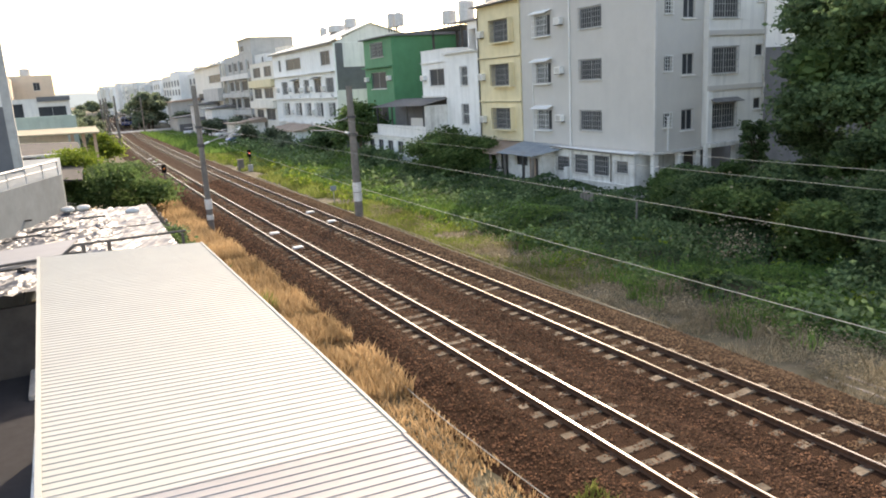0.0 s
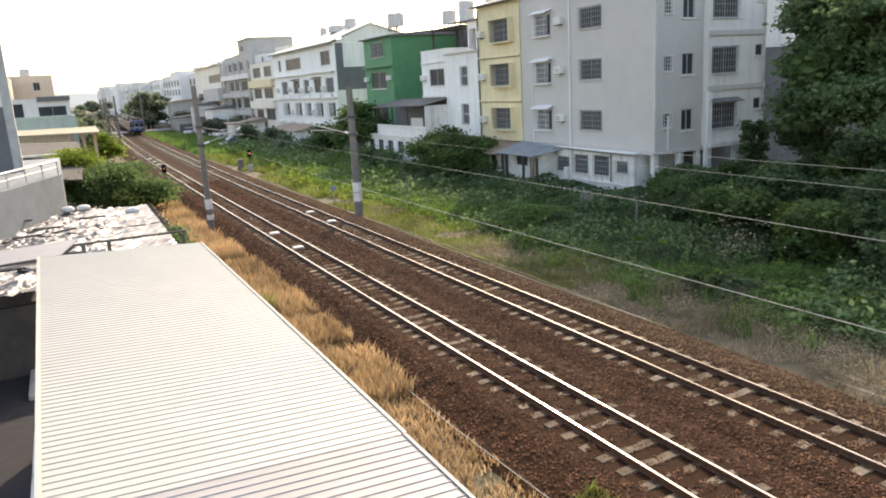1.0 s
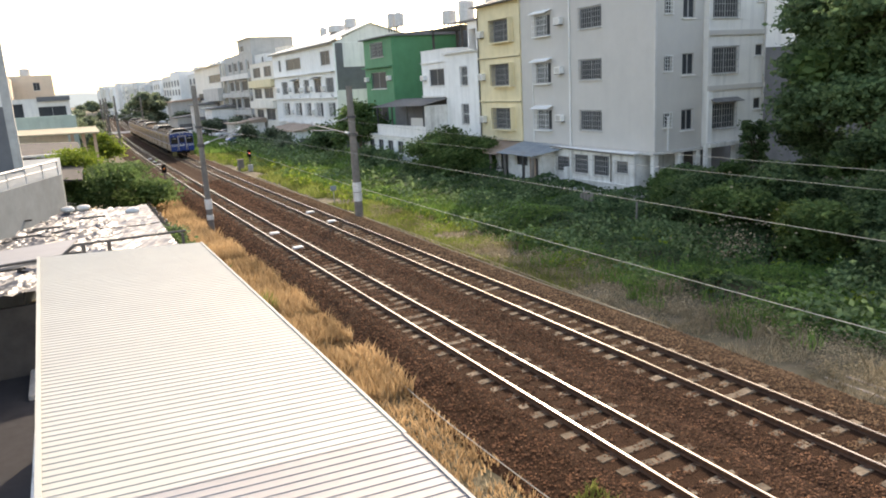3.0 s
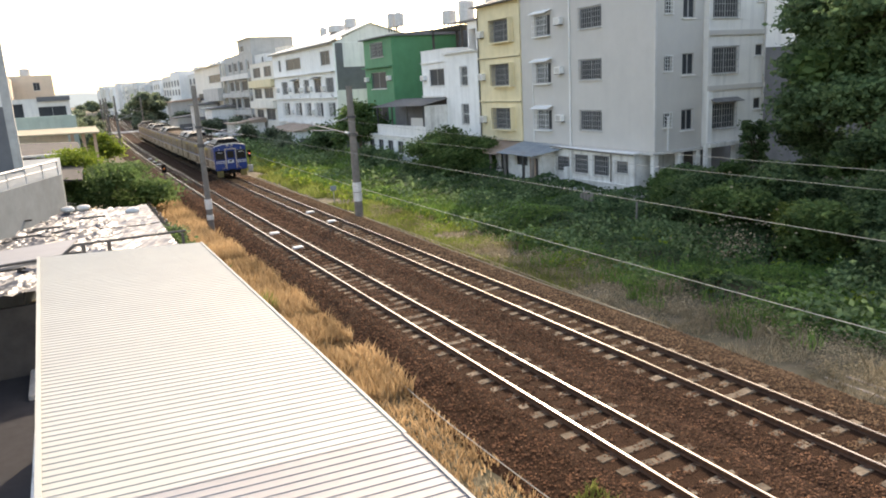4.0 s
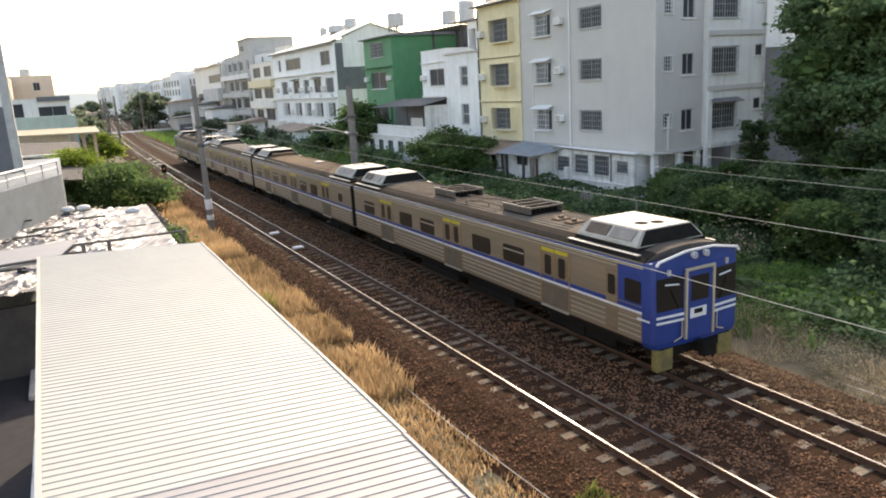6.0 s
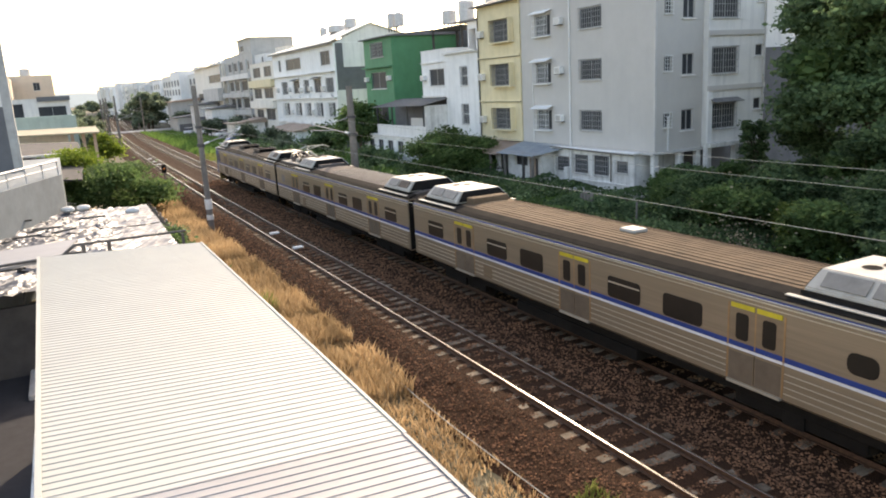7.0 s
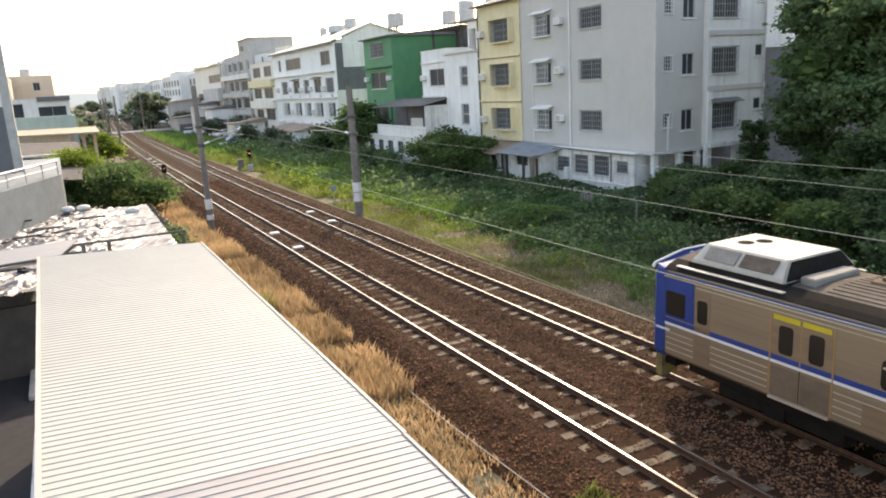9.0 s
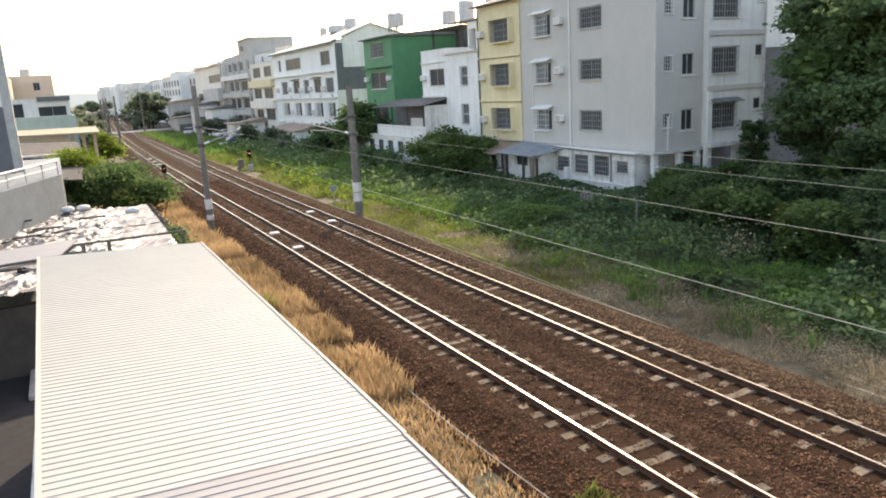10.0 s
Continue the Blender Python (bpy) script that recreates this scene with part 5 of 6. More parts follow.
ribbed_roof("shed_roof", "cream white ribbed metal shed roof", -6.30, 4.0, 3.8, 6.72, 19.5, R_CREAM)
ribbed_roof("shed_roof", "grey-white ribbed metal shed roof sheet", -6.31, 3.994, 3.794, -2.9, 6.74, R_GREY)
shed = thing("shed", "plain plastered shed under the ribbed roof", "shed", (-8.1, 8, -0.5))
part("track_wall", boxes((1.55, 1.7, -11, 11.3, 0, 4.15)), W_DIRTY, shed)
part("far_wall", boxes((-1.75, 1.55, 11.15, 11.3, 0, 4.18)), W_DIRTY, shed)
part("alley_wall", boxes((-1.85, -1.7, -11, 11.3, 0, 4.3)), W_DIRTY, shed)

tagged(part("alley", boxes((-16, -10.1, -12, 26, -0.6, -0.47)), M_ASPHALT), "dark asphalt alley beside the shed", "alley", kind="structure")
tagged(part("wall_house", boxes((-30, -16, -12, 40, -0.6, 3.0)), W_DARK), "dark rendered wall closing the alley", "wall", kind="structure")
curb = thing("concrete_step", "pale worn concrete step beside the shed", "step", (-10.6, 23.3, -0.47))
part("step", boxes((-0.45, 0.35, -1.2, 1.1, -0.02, 0.16), bevel=0.03), M_CONCRETE, curb)
beam = thing("timber_beam", "weathered timber beam lying across the alley", "beam", (-11.3, 26.2, -0.45))
part("beam", boxes((-1.6, 1.3, -0.10, 0.10, 0, 0.2), bevel=0.02), S_RUST, beam)
pole = thing("bamboo_pole", "pale pole leaning at the alley end", "pole", (-11.6, 27.5, -0.47))
part("pole", tubes(((0, 0, 0), (0.75, 3.5, 2.3), 0.05)), R_CREAM, pole)

# crumpled silver covering over low sheds
SRNG = np.random.default_rng(8)


def crumple(x, y):
    q, s = (y - 0.9 * x) * 0.74, (x + 0.9 * y) * 0.74
    v = Vector((s * 0.5, q * 1.2, 2.0))
    w = noise.noise(v * 1.1)
    r = 1.0 - abs(noise.noise(Vector((s * 0.55, q * 2.1, 5))))
    g = 1.0 - abs(noise.noise(Vector((s * 0.8, q * 4.6, 9))))
    return 0.06 * w + 0.16 * r * r * r + 0.13 * g * g * g - 0.1 + 0.05 * noise.noise(v * 4)


verts, faces = [], []
nx, ny = 70, 110
for j in range(ny + 1):
    for i in range(nx + 1):
        u, w = i / nx, j / ny
        x = -14.0 + (8.1 + 0.0 * w) * u
        y = 23.6 + (38.2 - 23.6) * w + 1.2 * u * (1 - w)
        amp = 1.0 if u < 0.72 else max(0.4, 1 - (u - 0.72) * 4)
        verts.append((x, y, 2.15 + 0.35 * w + crumple(x, y) * amp * 0.8))
for j in range(ny):
    for i in range(nx):
        k = j * (nx + 1) + i
        faces.append((k, k + 1, k + nx + 2, k + nx + 1))
cover = thing("silver_roof_cover", "crumpled silver sheeting over a low shed", "roof cover", (0, 0, 0))
rows_of = 22
for k in range(5):
    lo = k * rows_of * (nx + 1)
    hi = min((k + 1) * rows_of, ny) * (nx + 1) + nx + 1
    vs = [(a, b - 0.12 * (k > 0), c + 0.035 * (k % 2)) for a, b, c in verts[lo:hi]]
    fs = [tuple(i - lo for i in f) for f in faces if lo <= min(f) and max(f) < hi]
    np_part("sheeting", vs, fs, R_SILVER, cover)
base = thing("low_shed", "low stained shed under the silver sheeting", "shed", (-10, 30, -0.5))
part("front_wall", boxes((-4.0, 4.0, -5.6, -5.4, 0, 2.2)), S_TAR, base)
part("track_wall", boxes((3.75, 3.95, -5.4, 8.2, 0, 2.4)), W_DIRTY, base)
part("far_wall", boxes((-4.0, 3.75, 8.0, 8.2, 0, 2.4)), W_DARK, base)
sheet("roof_panel", "pale blue-white flat roof panel on the silver cover", "roof panel", ((-13.5, 21.6, 3.32), (-9.7, 21.9, 3.50), (-9.15, 24.8, 3.46), (-13.5, 25.0, 3.30)), R_GREY, thick=0.06)
gutter = thing("gutter_pipe", "dark grey gutter pipe with hanging brackets", "pipe", (-9.6, 21.9, 3.5))
part("pipe", tubes(((-3.5, -0.35, -0.02), (0, 0, 0.02), 0.04), ((0, 0, 0.02), (0.35, 0.1, 0.25), 0.04), ((0.35, 0.1, 0.25), (3.3, 0.2, 0.22), 0.035)), M_DARKIRON, gutter)
for x in (0.55, 1.2):
    part("bracket", boxes((x - 0.05, x + 0.05, 0.05, 0.2, -0.05, 0.25)), M_DARKIRON, gutter)
for x, y in ((-3.4, -0.3), (3.2, 0.2)):
    part("post", tubes(((x, y, -3.95), (x, y, 0.15), 0.04)), M_DARKIRON, gutter)
for k, (x, y, z) in enumerate(((-9.35, 37.8, 2.75), (-8.7, 38.2, 2.7), (-6.7, 36.3, 2.55))):
    s = thing("sandbag", "grey weighted sack on the roof cover", "sack", (x, y, z), group="roof sacks")
    bm = bmesh.new()
    bmesh.ops.create_icosphere(bm, subdivisions=2, radius=1, matrix=Matrix.Diagonal((0.32, 0.24, 0.16, 1)))
    for vv in bm.verts:
        vv.co *= 1 + 0.15 * noise.noise(vv.co * 4 + Vector((k, 0, 0)))
    part("sack", bm, W_GREY2, s, smooth=True)
for k in range(16):
    x, y = SRNG.uniform(-13.2, -7.2), SRNG.uniform(24.6, 35)
    b = thing("roof_batten", "dark loose batten on the roof cover", "batten", (x, y, 2.55 + 0.35 * (y - 23.6) / 14.6), group="roof battens")
    b.rotation_euler = (0, 0, SRNG.uniform(-0.5, 0.7))
    part("batten", boxes((-0.5, 0.5, -0.05, 0.05, 0.0, 0.07)), M_DARKIRON, b)

# plastered wall with railing
BASE = Vector((-11, 40, -0.5))
pw = thing("plastered_building", "pale blue-grey plastered building with a roof railing", "building", BASE)
bm = bmesh.new()
prism(bm, [(-24, -0.5), (-9.45, -0.5), (-9.38, 4.3), (-24, 4.3)], 39.0, 52.0)
for vv in bm.verts:
    if vv.co.y < 40:
        vv.co.y -= (-9.4 - vv.co.x) * 2.6 if vv.co.x < -9.6 else 0
hpart("wall", bm, R_BLUE, pw)
hpart("railing", tubes(((-9.5, 39.3, 4.95), (-12.6, 31.3, 4.95), 0.05), ((-9.5, 39.3, 4.65), (-12.6, 31.3, 4.65), 0.03), *[((-9.5 - 0.62 * k, 39.3 - 1.6 * k, 4.28), (-9.5 - 0.62 * k, 39.3 - 1.6 * k, 4.95), 0.035) for k in range(6)]), M_STEEL, pw)
tower = thing("corner_tower", "white corner pier with a dark panelled face", "building", (-12, 43, -0.5))
part("pier", boxes((0.52, 0.94, 0.0, 0.6, 0, 16)), M_CONCRETE, tower)
part("dark_panel", boxes((-6, 0.52, -0.02, 0.5, 0, 8.1)), W_DARK, tower)
part("upper_wall", boxes((-6, 0.52, 0.0, 0.5, 8.11, 16)), W_GREY2, tower)

# further sheds
g = shell("low_house", "grey flat-roofed low house with stained plaster", -14.0, -8.0, 62.0, 76.0, -0.5, 3.9, W_DIRTY, (), [(-12.5, -11.0, 1.2, 2.4, "plain")])
sheet("roof_panel", "dark weathered flat roof sheet", "roof panel", ((-14.2, 61.6, 4.0), (-7.8, 61.6, 3.6), (-7.8, 74.0, 4.2), (-14.2, 74.0, 4.5)), S_TAR, thick=0.1)
sheet("roof_panel", "grey weathered roof sheet on the low shed", "roof panel", ((-12.4, 52.5, 3.0), (-8.3, 52.5, 2.75), (-7.9, 61.0, 3.2), (-12.4, 61.0, 3.4)), S_TAR, thick=0.1)
sheet("canopy", "long pale yellow canopy roof", "canopy", ((-15.5, 80, 4.95), (-5.6, 80, 4.75), (-5.4, 92, 4.95), (-15.5, 92, 5.1)), R_TAN, thick=0.14)
cs = thing("canopy_shed", "open shed with brown posts under the canopy", "shed", (-9, 86, -0.5))
part("wall", boxes((-6, 0.6, 2, 2.2, 0, 5.1)), W_WHITE, cs)
for x in (0.9, 1.9, 2.9):
    part("post", boxes((x - 0.15, x + 0.15, -5, -4.7, 0, 5.2)), S_RUST, cs)
shell("low_house", "pale green plastered low house", -15.0, -7.2, 95.0, 110.0, -0.5, 6.2, mat("pale_green_plaster", (0.42, 0.50, 0.44), (0.34, 0.41, 0.36), 1, 0.85, streak=0.3), (), ())
tl = shell("town_house", "tan house with roof terrace and dark openings", -18.0, -7.0, 130.0, 150.0, -0.5, 8.6, W_GREY2, (), [(-17, -13.5, 5.9, 8.0, "plain"), (-11.5, -7.6, 5.6, 7.4, "plain")])
hpart("terrace_rail", boxes((-11.5, -6.9, 129.5, 129.7, 8.2, 8.9)), W_DARK, tl)
tb = shell("town_house", "tan plastered four-storey house", -17.5, -8.8, 170.0, 190.0, -0.5, 13.5, W_TAN, (), [(-12.4, -11.2, 10.6, 12.2, "plain")])
water_tank(-13.5, 172, 13.1, 1.0, 1.4)
shell("town_house", "tan plastered town house further back", -30, -16.0, 160.0, 185.0, -0.5, 12.9, W_TAN)
for x0, y0, w, h in ((-40, 230, 26, 9), (-30, 300, 24, 11), (-24, 420, 24, 10), (-60, 380, 24, 14)):
    shell("town_house", "pale plastered distant house beside the line", x0, x0 + w * 0.6, y0, y0 + w, -0.5, h, W_PALE)
tagged(part("crossing_road", boxes((-60, 60, 196, 206, -0.35, -0.03)), M_CONCRETE), "pale concrete road crossing the railway", "road", kind="structure")


def parked_car(x, y, turn, paint, label):
    c = thing("parked_car", label, "car", (x, y, -0.62), group="parked cars")
    c.rotation_euler = (0, 0, turn)
    bm = bmesh.new()
    prism(bm, [(-2.1, 0.35), (-2.15, 0.75), (-1.9, 0.95), (-1.2, 1.0), (1.5, 1.0), (2.05, 0.9), (2.15, 0.6), (2.1, 0.35)], -0.85, 0.85)
    bmesh.ops.bevel(bm, geom=bm.edges[:], offset=0.05, segments=1, affect="EDGES")
    part("body", bm, paint, c)
    bm = bmesh.new()
    prism(bm, [(-1.3, 0.98), (-0.75, 1.48), (0.95, 1.5), (1.6, 0.98)], -0.74, 0.74)
    cab = part("cabin", bm, M_GLASS, c)
    part("roof", boxes((-0.75, 0.95, -0.72, 0.72, 1.49, 1.54), bevel=0.02), paint, cab)
    for px in (-1.3, 1.35):
        for py in (-0.82, 0.82):
            part("wheel", tubes(((px, py - 0.1, 0.32), (px, py + 0.1, 0.32), 0.32), n=14), T_DARK, c)


CAR_WHITE, CAR_BLUE = mat("white_car_paint", (0.75, 0.75, 0.74), (0.7, 0.7, 0.69), 2, 0.3), mat("blue_car_paint", (0.10, 0.16, 0.34), (0.08, 0.13, 0.3), 2, 0.3)
parked_car(16.6, 172, 1.3, CAR_WHITE, "white parked saloon car beside the line")
parked_car(20.8, 168, 0.4, CAR_WHITE, "white parked saloon car before the houses")
parked_car(20.5, 150, 0.2, CAR_WHITE, "white parked saloon car before the houses")
parked_car(18.2, 128.5, 0.15, CAR_BLUE, "blue parked saloon car before the houses")
kerb = thing("low_wall", "low pale wall along the waste ground", "wall", (14, 124, -0.9))
part("wall", boxes((0, 10, -0.12, 0.12, 0, 0.85), bevel=0.02), W_WHITE, kerb)
for k, (x, y, w, d, h) in enumerate(((20.0, 160, 5.0, 8, 5.6), (19, 134, 5.5, 7, 3.2), (16.5, 186, 6, 9, 3.6), (21.5, 104, 3.2, 14, 2.6), (19.5, 176, 5.0, 8, 6.4), (17.5, 200, 7.0, 8, 7.4))):
    cs = thing("yard_shed", "low pale shed with a tin roof behind the houses", "shed", (x, y, -0.8), group="back sheds")
    part("wall", boxes((0, w, 0, d, 0, h)), (W_WHITE, W_DIRTY, W_FARGREY)[k % 3], cs)
    # solid dark panel painted as the shaded inside of a doorway
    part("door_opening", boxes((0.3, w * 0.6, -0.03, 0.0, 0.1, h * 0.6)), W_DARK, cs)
    bm = bmesh.new()
    prism(bm, [(-0.6, h + 0.0), (-0.6, h + 0.1), (w + 0.2, h + 0.8), (w + 0.2, h + 0.0)], -0.4, d + 0.4)
    part("tin_roof", bm, (S_GREY, S_RUST)[k % 2], cs)


# ---- masts, wires, signals ----
def mast(x, y, top, r, label, arm=0.0, bands=(), base=-0.7):
    m = thing("catenary_mast", label, "mast", (x, y, base), group="catenary masts")
    bm = bmesh.new()
    bmesh.ops.create_cone(bm, cap_ends=True, segments=12, radius1=r, radius2=r * 0.72, depth=top - base, matrix=Matrix.Translation((0, 0, (top - base) / 2)))
    part("pole", bm, M_POLE, m)
    for z0, z1, k in bands:
        part("band", tubes(((0, 0, z0 - base), (0, 0, z1 - base), r * k), n=12), W_DIRTY, m, "white number band")
    if arm:
        s = 1 if arm > 0 else -1
        c = part("cantilever", tubes(((0, 0, 4.75 - base), (arm, 0, 5.55 - base), 0.03), ((0, 0, 5.85 - base), (arm * 0.75, 0, 5.36 - base), 0.022), ((arm * 0.4, 0, 5.07 - base), (arm + 0.1 * s, 0, 5.2 - base), 0.022)), M_IRON, m)
        part("insulator", tubes(((0.18 * s, 0, 4.82 - base), (0.5 * s, 0, 4.93 - base), 0.06), n=10), M_WHITE, c)
        part("insulator", tubes(((arm * 0.93, 0, 5.5 - base), (arm, 0, 5.68 - base), 0.06), n=10), M_WHITE, c)
        part("clamp", tubes(((0, 0, 4.65 - base), (0, 0, 4.85 - base), r * 1.15), ((0, 0, 5.75 - base), (0, 0, 5.9 - base), r * 1.1), n=10), M_DARKIRON, m)
    return m


mast(6.95, 42.7, 7.7, 0.27, "weathered concrete catenary mast with white band", arm=-2.6, bands=((1.15, 1.75, 1.04), (0.55, 1.1, 1.02)))
mast(-1.9, 44.5, 8.2, 0.19, "slim weathered catenary mast with white plates", arm=2.4, bands=((0.95, 1.55, 1.12), (0.3, 0.6, 1.1)))
for y, sgn in ((92, 1), (123, -1), (160, -1), (195, 1), (270, 1), (300, -1), (150, 1), (178, -1), (215, 1), (235, -1)):
    x = (FAR_X + 2.7 if sgn > 0 else NEAR_X - 2.3) + bend(y)
    if (y, sgn) not in ((92, 1), (150, 1)):
        mast(x, y, 8.4, 0.2, "distant catenary mast beside the line", arm=-2.6 * sgn if sgn > 0 else 2.3)
lp = thing("lamp_post", "pale thin street lamp post", "lamp post", (20.2, 224, -0.6))
part("post", tubes(((0, 0, 0), (0, 0, 10.4), 0.12, 0.07)), M_STEEL, lp)
part("lamp_head", boxes((-1.4, 0.1, -0.12, 0.12, 10.35, 10.5)), M_STEEL, lp)


def wire(name, label, x, pts, r):
    """A wire through (y, z) places, sagging between them."""
    t = thing(name, label, "wire", (x, 0, 0), group="overhead wires")
    cu = bpy.data.curves.new(name, "CURVE")
    cu.dimensions, cu.bevel_depth, cu.bevel_resolution = "3D", r, 1
    sp = cu.splines.new("POLY")
    sp.points.add(len(pts) - 1)
    for p, (y, z) in zip(sp.points, pts):
        p.co = (bend(y), y, z, 1)
    cu.materials.append(M_WIRE)
    ob = new("strand", cu)
    ob.parent = t


def span(a, za, b, zb, sag, n=14):
    return [(a + (b - a) * i / n, za + (zb - za) * i / n - sag * 4 * (i / n) * (1 - i / n)) for i in range(n + 1)]


wire("feeder_wire", "bare feeder wire hung along the masts", -1.95, span(-25, 5.35, 44.5, 5.35, 0.58) + span(44.5, 5.35, 123, 5.4, 0.6)[1:], 0.005)
wire("contact_wire", "bare contact wire over the near track", NEAR_X, span(-20, 5.13, 44.5, 5.22, 0.06) + span(44.5, 5.22, 123, 5.2, 0.02)[1:] + span(123, 5.2, 235, 5.2, 0)[1:], 0.005)
wire("contact_wire", "bare contact wire over the far track", FAR_X, span(-20, 5.16, 42.7, 5.2, 0.04) + span(42.7, 5.2, 215, 5.2, 0.02)[1:], 0.0045)
wire("messenger_wire", "sagging messenger wire above the far track", FAR_X, span(-20, 6.0, 42.7, 6.1, 0.55) + span(42.7, 6.1, 92, 6.1, 0.5)[1:], 0.0045)


def signal(x, y, h, lit):
    s = thing("track_signal", "small trackside signal with a round lamp", "signal", (x, y, -0.6), group="trackside signals")
    part("post", tubes(((0, 0, 0), (0, 0, h - 0.3), 0.06)), M_DARKIRON, s)
    hd = part("signal_head", boxes((-0.2, 0.2, -0.12, 0.14, h - 0.75, h), bevel=0.03), T_DARK, s)
    part("lens", tubes(((0, -0.15, h - 0.35), (0, -0.11, h - 0.35), 0.085), n=14), lit, hd)
    part("hood", boxes((-0.15, 0.15, -0.3, -0.12, h - 0.24, h - 0.2)), T_DARK, hd)
    part("cabinet", boxes((-0.25, 0.25, -0.15, 0.2, 0.0, 0.7), bevel=0.02), M_STEEL, s)


RED = mat("red_signal_glass", (0.55, 0.05, 0.03), (0.5, 0.04, 0.02), 3, 0.2, glow=((1.0, 0.16, 0.05), 0.35))
ORANGE = mat("orange_reflector", (0.75, 0.22, 0.05), (0.7, 0.2, 0.04), 3, 0.3)
signal(8.55, 78.8, 2.3, RED)
signal(-1.1, 71.4, 2.2, ORANGE)
cb = thing("equipment_box", "grey steel trackside equipment box", "cabinet", (7.9, 80.5, -0.6))
part("box", boxes((-0.3, 0.3, -0.25, 0.25, 0, 1.2), bevel=0.03), M_POLE, cb)
part("lid", boxes((-0.34, 0.34, -0.29, 0.29, 1.205, 1.26)), M_POLE, cb)
sp = thing("marker_post", "small blue-grey trackside marker post", "post", (7.85, 50.0, -0.65))
part("post", tubes(((0, 0, 0), (0, 0, 1.3), 0.035)), M_STEEL, sp)
part("plate", boxes((-0.22, 0.22, -0.03, -0.01, 1.0, 1.35)), S_BLUE, sp)

cable = thing("cable", "thin tan cable lying along the ballast edge", "cable", (-1.9, 0, 0))
part("strand", tubes(*[((0.12 * math.sin(k * 0.8), 2 + 2 * k, -0.36 + 0.03 * math.cos(k * 1.3)), (0.12 * math.sin((k + 1) * 0.8), 4 + 2 * k, -0.36 + 0.03 * math.cos((k + 1) * 1.3)), 0.012) for k in range(8)], n=5), R_CREAM, cable)
pipe = thing("cable_duct", "pale cable ducts along the ballast shoulder", "duct", (6.85, 0, -0.40))
for off, r, lo, hi, amp in ((0.0, 0.018, 16, 108, 0.10), (0.28, 0.016, 16, 82, 0.14)):
    cu = bpy.data.curves.new("duct", "CURVE")
    cu.dimensions, cu.bevel_depth, cu.bevel_resolution = "3D", r, 1
    pl = cu.splines.new("POLY")
    ys = [lo + 2 * k for k in range((hi - lo) // 2)]
    pl.points.add(len(ys) - 1)
    for q, yy in zip(pl.points, ys):
        q.co = (off + amp * math.sin(yy * 0.17 + off * 9) + bend(yy), yy, 0.02 - off * 0.25, 1)
    cu.materials.append(R_TAN)
    new("duct", cu).parent = pipe
dr = thing("drain_channel", "pale concrete drain channel beside the ballast", "drain", (8.0, 7, -0.7))
part("channel_side", boxes((-0.32, -0.2, -8, 4.2, 0, 0.12), bevel=0.02), M_POLE, dr)
part("channel_side", boxes((0.2, 0.32, -8, 4.0, 0, 0.10), bevel=0.02), M_POLE, dr)
part("channel_floor", boxes((-0.2, 0.2, -8, 4.2, 0, 0.04)), M_POLE, dr)


# ---- plants ----
def cards(c, size, rng, up=0.35, long=1.7):
    """Leaves: one small folded diamond each, at the places c, facing every way."""
    n = len(c)
    a = rng.normal(size=(n, 3))
    a[:, 2] *= 0.5
    a /= np.linalg.norm(a, axis=1)[:, None]
    b = rng.normal(size=(n, 3))
    b[:, 2] += up
    b = np.cross(a, b)
    b /= np.linalg.norm(b, axis=1)[:, None] + 1e-9
    s = (size * rng.uniform(0.6, 1.3, n))[:, None]
    nor = np.cross(a, b)
    v = np.stack([c - a * s * long / 2, c + b * s * 0.5 + nor * s * 0.15, c + a * s * long / 2, c - b * s * 0.5 + nor * s * 0.15], 1).reshape(-1, 3)
    f = np.arange(4 * n).reshape(-1, 4)
    return v, f


def clumps(blobs, per, leaves, rng, spread=0.42, flat=0.55):
    """Leaf places: clumps over the outer part of each blob (centre, radii)."""
    out = []
    for c, r in blobs:
        d = rng.normal(size=(per, 3))
        d /= np.linalg.norm(d, axis=1)[:, None]
        d[:, 2] = np.where(d[:, 2] < -0.5, -d[:, 2] * 0.5, d[:, 2])
        k = np.array(c) + d * np.array(r) * rng.uniform(0.55, 1.08, (per, 1))
        sp = spread * rng.uniform(0.6, 1.5, (per, 1, 1)) * np.array((1, 1, flat))
        out.append((k[:, None] + rng.normal(size=(per, leaves, 3)) * sp).reshape(-1, 3))
    return np.concatenate(out)


def tree(name, label, base, height, blobs, per, leaves, size, material, seed, trunk=0.25, category="tree", spread=0.42, flat=0.55):
    rng = np.random.default_rng(seed)
    t = thing(name, label, category, base)
    bm = bmesh.new()
    tube(bm, (0, 0, -0.2), (0.1, 0.05, height * 0.55), trunk, trunk * 0.7, n=10)
    for c, r in blobs:
        k = rng.uniform(0.35, 0.55)
        s = Vector((0.1, 0.05, height * k))
        e = Vector(c)
        m = s.lerp(e, 0.55) + Vector((0, 0, 0.15 * height * rng.uniform(-0.2, 0.6)))
        tube(bm, s, m, trunk * 0.5, trunk * 0.32, n=7)
        tube(bm, m, e, trunk * 0.32, trunk * 0.08, n=6)
        for _ in range(3):
            q = e + Vector(rng.normal(size=3) * np.array(r) * 0.55)
            tube(bm, m.lerp(e, 0.6), q, trunk * 0.12, trunk * 0.03, n=5)
    part("trunk", bm, M_BARK, t, smooth=True)
    v, f = cards(clumps(blobs, per, leaves, rng, spread, flat), size, rng)
    np_part("crown", v, f, material, t)
    return t


